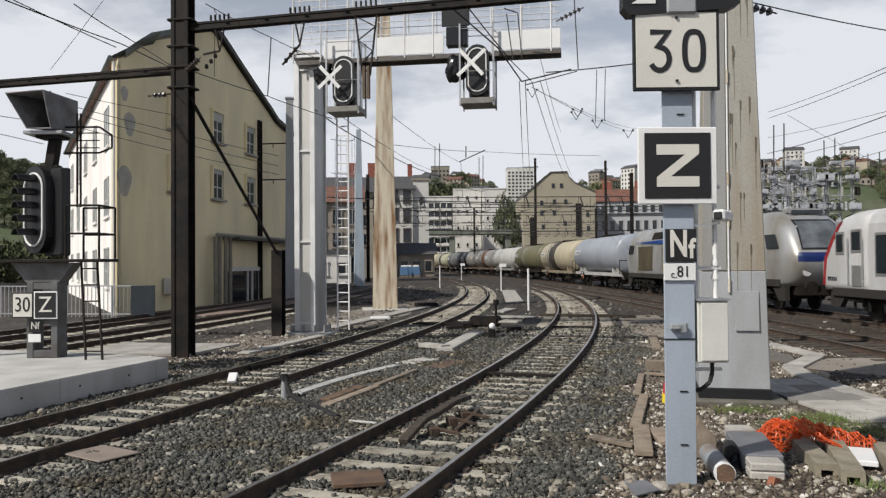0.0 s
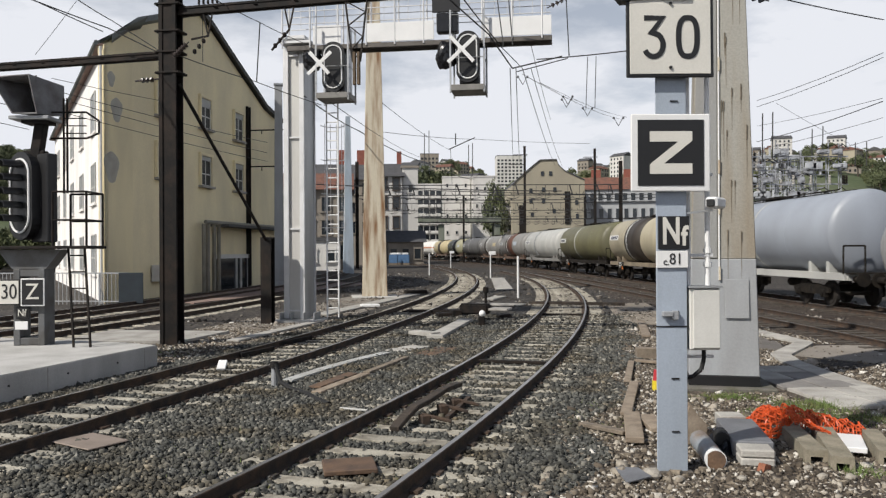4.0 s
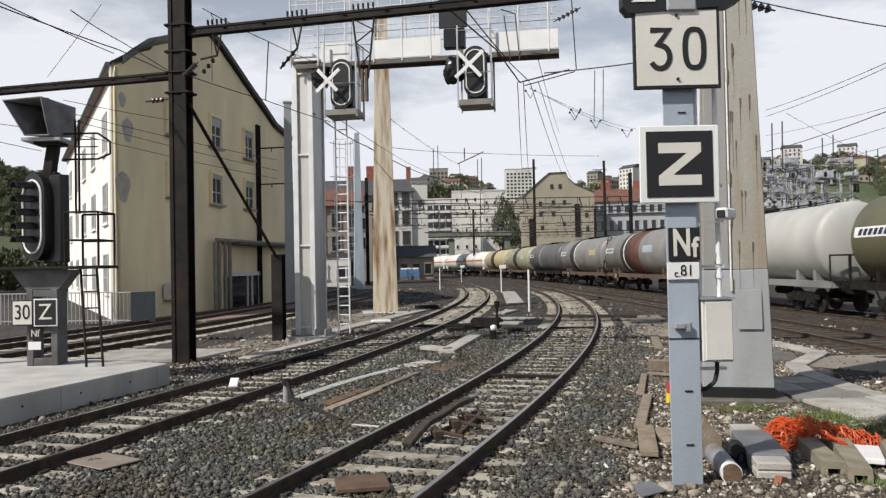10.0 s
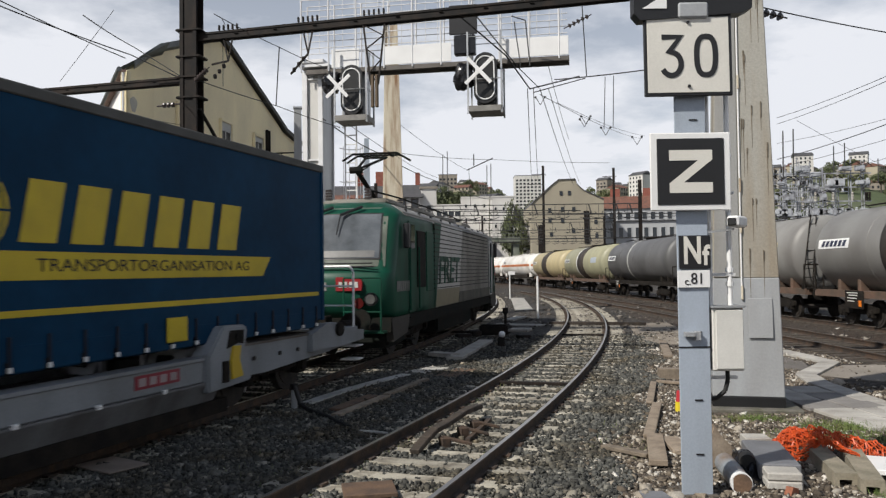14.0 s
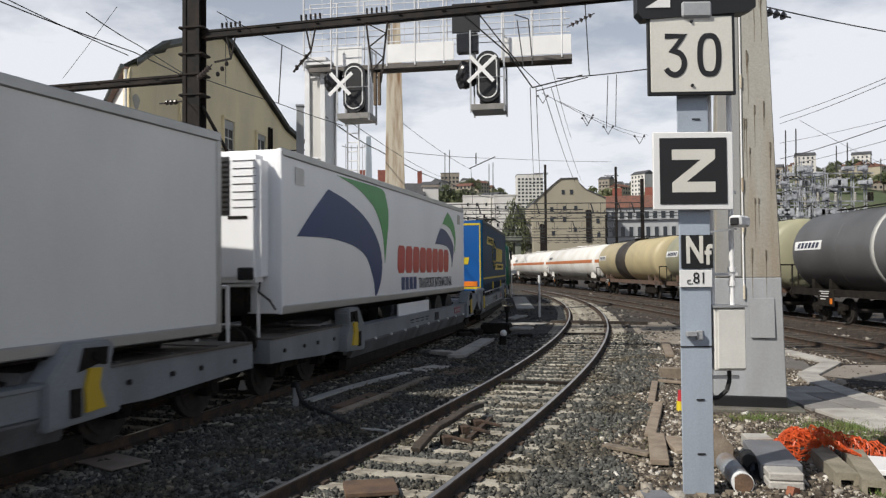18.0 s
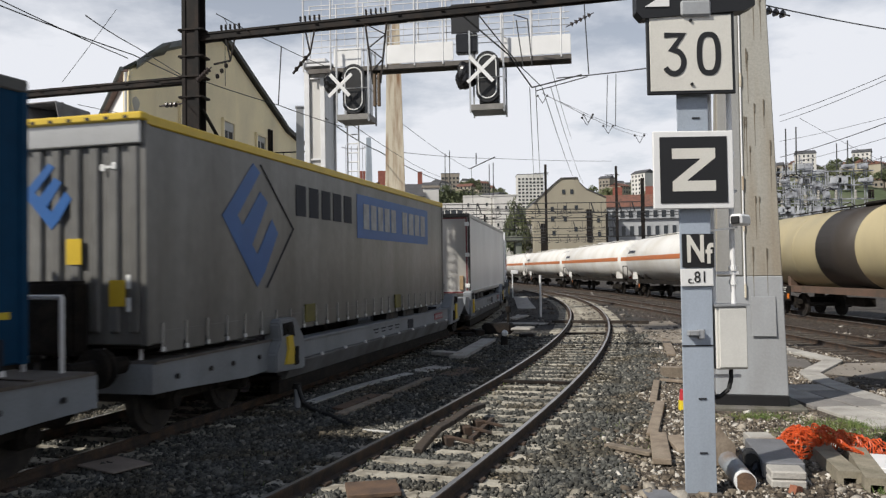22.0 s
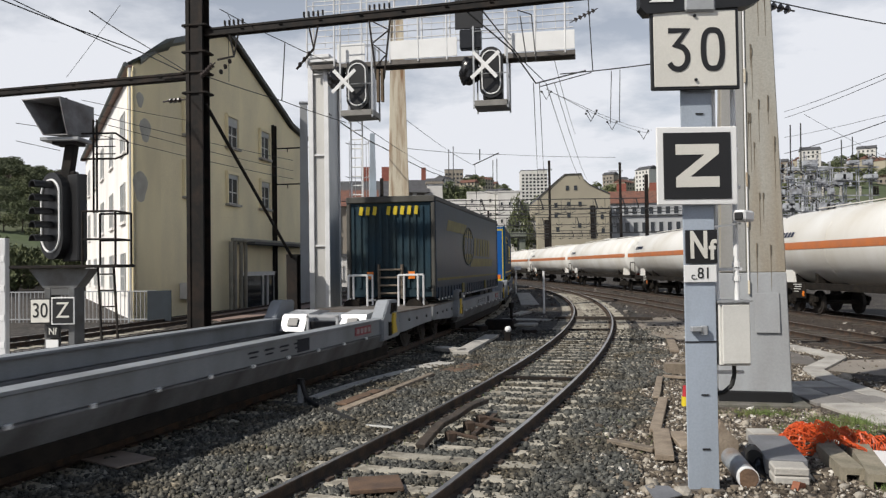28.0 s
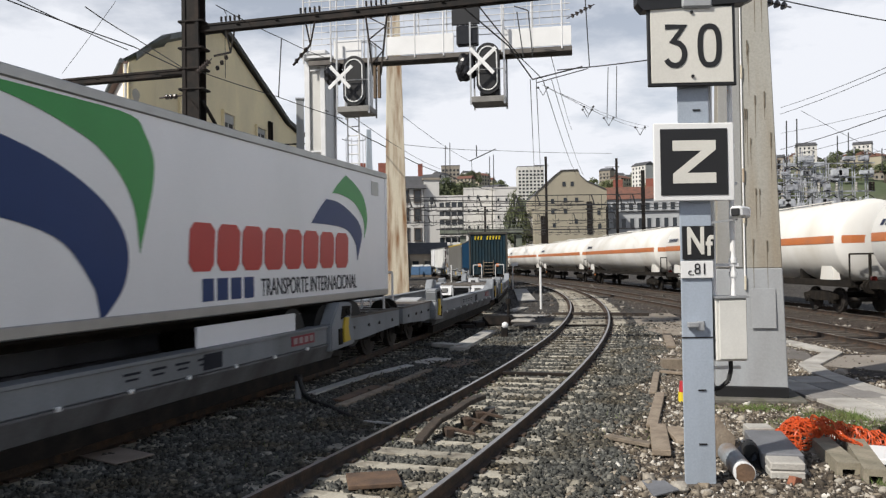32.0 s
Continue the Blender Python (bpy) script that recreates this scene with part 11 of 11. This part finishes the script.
# ---- loose stones, grass ----
def stone_paint(name, ramp, tint=None):
    """Stones of their own tints; tint: a stain in broad uneven patches."""
    m = bpy.data.materials.new(name)
    m.use_nodes = True
    t = m.node_tree
    b = t.nodes["Principled BSDF"]
    b.inputs["Roughness"].default_value = 0.9
    g = t.nodes.new("ShaderNodeNewGeometry")
    r = t.nodes.new("ShaderNodeValToRGB")
    e = r.color_ramp.elements
    e[0].position, e[0].color = 0.0, (*ramp[0][1], 1)
    e[1].position, e[1].color = 1.0, (*ramp[-1][1], 1)
    for pos, c in ramp[1:-1]:
        e.new(pos).color = (*c, 1)
    no = t.nodes.new("ShaderNodeTexNoise")
    no.inputs["Scale"].default_value, no.inputs["Detail"].default_value = 40, 4
    co = t.nodes.new("ShaderNodeTexCoord")
    t.links.new(co.outputs["Object"], no.inputs["Vector"])
    v = t.nodes.new("ShaderNodeValToRGB")
    v.color_ramp.elements[0].position, v.color_ramp.elements[0].color = 0.3, (0.6, 0.6, 0.6, 1)
    v.color_ramp.elements[1].position = 0.7
    t.links.new(no.outputs["Fac"], v.inputs["Fac"])
    x = t.nodes.new("ShaderNodeMix")
    x.data_type, x.blend_type = "RGBA", "MULTIPLY"
    x.inputs[0].default_value = 1.0
    t.links.new(g.outputs["Random Per Island"], r.inputs["Fac"])
    t.links.new(r.outputs["Color"], x.inputs[6])
    t.links.new(v.outputs["Color"], x.inputs[7])
    last = x.outputs[2]
    if tint:
        n2 = t.nodes.new("ShaderNodeTexNoise")
        n2.inputs["Scale"].default_value, n2.inputs["Detail"].default_value = 0.9, 7
        t.links.new(co.outputs["Object"], n2.inputs["Vector"])
        r2 = t.nodes.new("ShaderNodeValToRGB")
        r2.color_ramp.elements[0].position, r2.color_ramp.elements[1].position = 0.46, 0.62
        t.links.new(n2.outputs["Fac"], r2.inputs["Fac"])
        y = t.nodes.new("ShaderNodeMix")
        y.data_type, y.blend_type = "RGBA", "MULTIPLY"
        y.inputs[7].default_value = (*tint, 1)
        t.links.new(r2.outputs["Color"], y.inputs[0])
        t.links.new(last, y.inputs[6])
        last = y.outputs[2]
    t.links.new(last, b.inputs["Base Color"])
    return m


def stones(name, label, P, size, material, seed):
    """Angular stones at the points P (N x 3), each of its own size and turn, as one mesh."""
    g = np.random.default_rng(seed)
    n = len(P)
    base = np.array([(x, y, z) for z in (-1, 1) for x, y in ((-1, -1), (1, -1), (1, 1), (-1, 1))], float)
    V = base[None] * g.uniform(0.2, 1.25, (n, 8, 3))
    V *= (size[:, None] * g.uniform(0.5, 1.0, (n, 3)))[:, None] * np.array((0.62, 0.62, 0.5))
    a, b = g.uniform(0, 6.283, n), g.normal(0, 0.8, n)
    ca, sa, cb, sb = np.cos(a), np.sin(a), np.cos(b), np.sin(b)
    y, z = V[..., 1] * cb[:, None] - V[..., 2] * sb[:, None], V[..., 1] * sb[:, None] + V[..., 2] * cb[:, None]
    x = V[..., 0]
    W = np.stack([x * ca[:, None] - y * sa[:, None], x * sa[:, None] + y * ca[:, None], z], -1) + P[:, None]
    quads = np.array([(3, 2, 1, 0), (4, 5, 6, 7), (0, 1, 5, 4), (1, 2, 6, 5), (2, 3, 7, 6), (3, 0, 4, 7)])
    I = (quads[None] + 8 * np.arange(n)[:, None, None]).reshape(-1)
    me = bpy.data.meshes.new(name)
    me.vertices.add(n * 8)
    me.vertices.foreach_set("co", W.reshape(-1))
    me.loops.add(len(I))
    me.loops.foreach_set("vertex_index", I.astype(np.int32))
    me.polygons.add(n * 6)
    me.polygons.foreach_set("loop_start", np.arange(0, n * 24, 4, dtype=np.int32))
    me.update(calc_edges=True)
    me.materials.append(material)
    return tagged(new(name, me), label, "stones", kind="stuff")


def along(line, P, end=60):
    """Way along a line and offset from it for each point."""
    k = (line.s > -8) & (line.s < end)
    x, y, th, s = line.x[k], line.y[k], line.th[k], line.s[k]
    i = np.argmin((P[:, :1] - x) ** 2 + (P[:, 1:2] - y) ** 2, axis=1)
    dx, dy = P[:, 0] - x[i], P[:, 1] - y[i]
    return s[i] + dx * np.sin(th[i]) + dy * np.cos(th[i]), dx * np.cos(th[i]) - dy * np.sin(th[i])


g = np.random.default_rng(3)
P = np.column_stack([g.uniform(-8.5, 9.5, 330000), g.uniform(6.6, 27, 330000)])
P = P[g.uniform(0, 1, len(P)) < np.clip(1.25 - (P[:, 1] - 6.6) / 15, 0.12, 1)]
P = P[np.abs(P[:, 0]) < 0.62 * P[:, 1] + 0.4]
sl, ol = along(LEFT, P)
sr, o_r = along(RIGHT, P)
on_ballast = (ol > -1.8) & (o_r < 2.15 + 0.25 * np.sin(P[:, 1] * 1.7))
keep = np.ones(len(P), bool)
top = np.zeros(len(P))
for s, o, s0 in ((sl, ol, -260), (sr, o_r, -18)):
    keep &= np.abs(np.abs(o) - 0.7525) > 0.085
    on = (np.abs((s - s0) % 0.6 - 0.3) < 0.14) & (np.abs(o) < 1.27)
    edge = np.abs(o) > 1.05
    keep &= ~(on & (g.uniform(0, 1, len(P)) > np.where(edge, 0.32, 0.05)))
    top = np.where(on, 0.02, top)
Q = P[keep & on_ballast]
z = (top + g.uniform(0.0, 0.028, len(P)))[keep & on_ballast]
size = np.clip(g.lognormal(-3.2, 0.36, len(Q)), 0.016, 0.09) * (1 + np.clip(Q[:, 1] - 10, 0, 20) * 0.03)
BALLAST_STONE = stone_paint("ballast_stone", ((0, (0.030, 0.030, 0.027)), (0.4, (0.078, 0.079, 0.071)), (0.8, (0.138, 0.138, 0.124)), (0.96, (0.22, 0.21, 0.18)), (1, (0.40, 0.38, 0.33))), (0.88, 0.76, 0.60))
RUBBLE_STONE = stone_paint("rubble_stone", ((0, (0.05, 0.04, 0.03)), (0.35, (0.12, 0.095, 0.07)), (0.65, (0.25, 0.21, 0.16)), (0.85, (0.44, 0.395, 0.33)), (1, (0.72, 0.69, 0.63))))
stones("ballast_stones", "loose dark grey crushed stone between the rails", np.column_stack([Q, z]), size, BALLAST_STONE, 1)
off = keep & (o_r > 1.7 + 0.25 * np.sin(P[:, 1] * 1.7)) & (P[:, 0] < 9.4) & (g.uniform(0, 1, len(P)) < 0.8)
off &= ~((np.abs(P[:, 0] - 4.71) < 0.8) & (np.abs(P[:, 1] - 12.95) < 0.8)) & ~((P[:, 0] > 5.35) & (P[:, 0] < 6.9) & (P[:, 1] > 10.8) & (P[:, 1] < 14.8))
off &= ~((P[:, 0] > 7.4) & (P[:, 1] > 14.8) & (P[:, 1] < 18.3) & (g.uniform(0, 1, len(P)) < 0.93))
Q = P[off]
stones("rubble_stones", "loose pale and brown broken stones on the ground", np.column_stack([Q, g.uniform(-0.004, 0.012, len(Q))]), np.clip(g.lognormal(-3.5, 0.5, len(Q)), 0.012, 0.15), RUBBLE_STONE, 2)
left = keep & (ol < -1.75) & (ol > -4.9) & (P[:, 1] > 15.9) & (g.uniform(0, 1, len(P)) < 0.5)
Q = P[left]
stones("gravel_stones", "loose pale gravel beyond the platform end", np.column_stack([Q, g.uniform(0, 0.012, len(Q))]), np.clip(g.lognormal(-3.2, 0.4, len(Q)), 0.02, 0.12), RUBBLE_STONE, 4)
P = np.column_stack([g.uniform(-8, 40, 60000), g.uniform(24, 80, 60000)])
clump = np.sin(P[:, 0] * 1.3 + 2 * np.sin(P[:, 1] * 0.31)) * np.sin(P[:, 1] * 0.9 + np.sin(P[:, 0] * 0.7))
P = P[g.uniform(0, 1, len(P)) < np.clip(0.28 + 0.5 * clump, 0.04, 1)]
ok = np.ones(len(P), bool)
for line, d in ((LEFT, 0), (RIGHT, 0), (TANK, 0)):
    s, o = along(line, P, 100)
    ok &= np.abs(np.abs(o) - 0.7525) > 0.13
    ok &= (o > -7.0) if line is LEFT else ((o < 2.5) if line is TANK else True)
Q = P[ok]
stones("throat_stones", "loose brown and grey stones and litter across the station throat", np.column_stack([Q, g.uniform(0.0, 0.02, len(Q))]), np.clip(g.lognormal(-2.75, 0.5, len(Q)), 0.03, 0.22), stone_paint("throat_stone", ((0, (0.03, 0.026, 0.022)), (0.5, (0.075, 0.065, 0.055)), (0.85, (0.15, 0.13, 0.11)), (0.97, (0.33, 0.30, 0.26)), (1, (0.6, 0.58, 0.55)))), 6)
GB = "large pale stones by the post"
PALE_ROCK = mat("pale_limestone", (0.40, 0.37, 0.32), 0.9, 0, 0.3, 8, 0.5, 40, (0.25, 0.22, 0.18), 0.5)
for x, y, r in ((2.10, 7.72, 0.10), (2.33, 7.60, 0.06), (1.96, 7.60, 0.05), (2.95, 7.62, 0.05), (3.75, 7.95, 0.05), (4.75, 10.6, 0.07), (4.95, 10.7, 0.06), (7.2, 15.0, 0.12), (3.75, 7.65, 0.055), (4.0, 7.6, 0.06)):
    bm = B()
    rr = random.Random(int(x * 100 + y))
    bmesh.ops.create_icosphere(bm, subdivisions=2, radius=r)
    for v in bm.verts:
        v.co *= rr.uniform(0.82, 1.08)
        v.co.z *= 0.7
    tagged(part("pale_stone", bm, PALE_ROCK), "large pale rough stone on the rubble", "stone", GB).matrix_world = pose(x, y, r * 0.45, 0, 0, rr.uniform(0, 180))
GRASS = mat("grass_blade", (0.13, 0.19, 0.05), 0.8, 0, 0.3, 3, 0, 60, (0.17, 0.17, 0.06), 0.4)
rr = random.Random(31)
V, Fc = [], []
for cx, cy, rx, ry, n in ((4.35, 11.75, 0.5, 0.2, 700), (4.75, 10.5, 0.7, 0.35, 900), (5.3, 11.1, 0.6, 0.4, 1000), (5.6, 10.2, 0.6, 0.35, 600), (4.25, 7.8, 0.25, 0.2, 160), (2.15, 10.6, 0.4, 1.5, 60), (-2.2, 8.7, 0.6, 0.9, 60), (6.9, 11.0, 0.5, 1.2, 160), (-6.0, 17.2, 0.7, 1.0, 120)):
    for i in range(n):
        p = Vector((rr.gauss(cx, rx * 0.5), rr.gauss(cy, ry * 0.5), 0))
        h, a = rr.uniform(0.03, 0.11), rr.uniform(0, 6.28)
        d = Vector((math.cos(a), math.sin(a), 0))
        k = len(V)
        lean = Vector((rr.gauss(0, 0.05), rr.gauss(0, 0.05), h))
        V += [p - d * 0.006, p + d * 0.006, p + lean]
        Fc.append((k, k + 1, k + 2))
for i in range(900):  # weeds along the rails
    q = RIGHT.at(rr.uniform(3.5, 16), rr.choice((-0.62, -0.9, 0.62)) + rr.gauss(0, 0.05))
    h, k = rr.uniform(0.03, 0.09), len(V)
    a = rr.uniform(0, 6.28)
    d = Vector((math.cos(a), math.sin(a), 0))
    V += [q - d * 0.006, q + d * 0.006, q + Vector((rr.gauss(0, 0.04), rr.gauss(0, 0.04), h))]
    Fc.append((k, k + 1, k + 2))
me = bpy.data.meshes.new("grass_tufts")
me.from_pydata(V, [], Fc)
me.materials.append(GRASS)
tagged(new("grass_tufts", me), "sparse tufts of green grass among the rubble", "grass", kind="stuff")


# ---- trains: what runs where, and when ----
LOCO = locomotive()
HALF = pocket_wagon()
left_train = [(LOCO, -85.5, 5.3, False), (pocket_wagon(1.45), -97.1 - 8.35, 6.5, False)]
COUPLINGS = [-97.1, -130.8, -164.9, -198.3, -231.8]
first = True
for c in COUPLINGS:
    for d, flip in ((-8.35, False), (-25.05, True)):
        if c == COUPLINGS[0] and not flip:
            continue
        ob = HALF if first else copy_thing(HALF, Matrix())
        first = False
        left_train.append((ob, c + d, 6.5, flip))
for style, lead, ab in (("blue", -97.6, True), ("emblem", -116.2, False), ("plain", -131.9, True), ("grey", -150.4, False), ("blue", -166.1, True), ("old", -184.25, False), ("emblem", -232.8, False)):
    left_train.append((trailer(style, ab, 0.14 if lead == -166.1 else 0.0), lead - 6.8, 5.0, False))

STRIPED = tank_wagon(22.4, T_WHITE, "long white gas tank wagon with an orange stripe, stained below", (), True, True, None, 1.5)
goods_train = [
    (diesel("white"), 29.4, 7.0),
    (diesel("silver"), 55.15, 7.0),
    (tank_wagon(15.5, T_BLUE, "blue-grey tank wagon with a white ring", ((-0.5, 0.12, T_PALE),), True, False, None, 1.5, T_PALE), 76.5, 5.5),
    (tank_wagon(15.6, T_BEIGE, "beige tank wagon with a dark brown band and white ring", ((1.15, 3.5, T_BROWN), (2.45, 0.3, WHITE)), True, False, None, 1.5, SILL_BEIGE), 92.4, 5.0),
    (tank_wagon(16.2, T_OLIVE, "olive-green tank wagon with a white ring", ((1.35, 0.25, T_PALE),), True), 108.4, 5.0),
    (tank_wagon(16.8, T_PALE, "pale grey tank wagon, dusty, with a bent side ladder", (), True, False, None, 1.5, T_GREY, ladder="side"), 125.1, 5.4),
    (tank_wagon(16.8, T_GREY, "grey tank wagon with a red-brown band and white ring", ((0.3, 3.4, T_REDBROWN), (2.15, 0.25, WHITE), (2.65, 0.7, T_BROWN)), True, False, T_PANEL, 1.5, SILL_BROWN, 3.4), 142.1, 5.4),
    (tank_wagon(16.6, T_GREY, "grey tank wagon with a brown band and a yellow panel", ((2.4, 1.5, T_BROWN), (1.4, 0.2, WHITE)), True, False, T_YELL, 1.5, SILL_BROWN, 1.6, "end"), 158.6, 5.4),
    (tank_wagon(16.6, T_DARK, "dark grey tank wagon with a pale ring", ((1.4, 0.25, T_PALE),), True), 175.1, 5.4),
    (tank_wagon(16.8, T_GREENISH, "greenish beige tank wagon with a dark band", ((0.35, 2.5, T_BROWN), (1.75, 0.3, WHITE)), True, False, T_PANEL, 1.5, SILL_BROWN, 2.0), 191.8, 5.4),
    (tank_wagon(17.2, T_YELL, "yellowish beige tank wagon with a brown band", ((0.6, 2.8, T_BROWN),), True, False, None, 1.5, SILL_BROWN), 209.2, 5.4),
    (STRIPED, 229.2, 8.0),
]
for k in range(1, 14):
    goods_train.append((copy_thing(STRIPED, Matrix()), 229.2 + 22.6 * k, 8.0))


def motions():
    """Both trains run at an even speed: one away from the platform, the other towards it."""
    turn = Matrix.Rotation(math.pi, 4, "Z")
    for ob, s0, half, flip in left_train:
        rows = []
        for t in range(0, 33):
            m = LEFT.ride(s0 + SPEED * t, half)
            rows.append((t, m @ turn if flip else m))
        walk(ob, rows)
    for ob, s0, half in goods_train:
        walk(ob, [(t, TANK.ride(s0 - SPEED * t, half)) for t in range(0, 33, 2)])


motions()
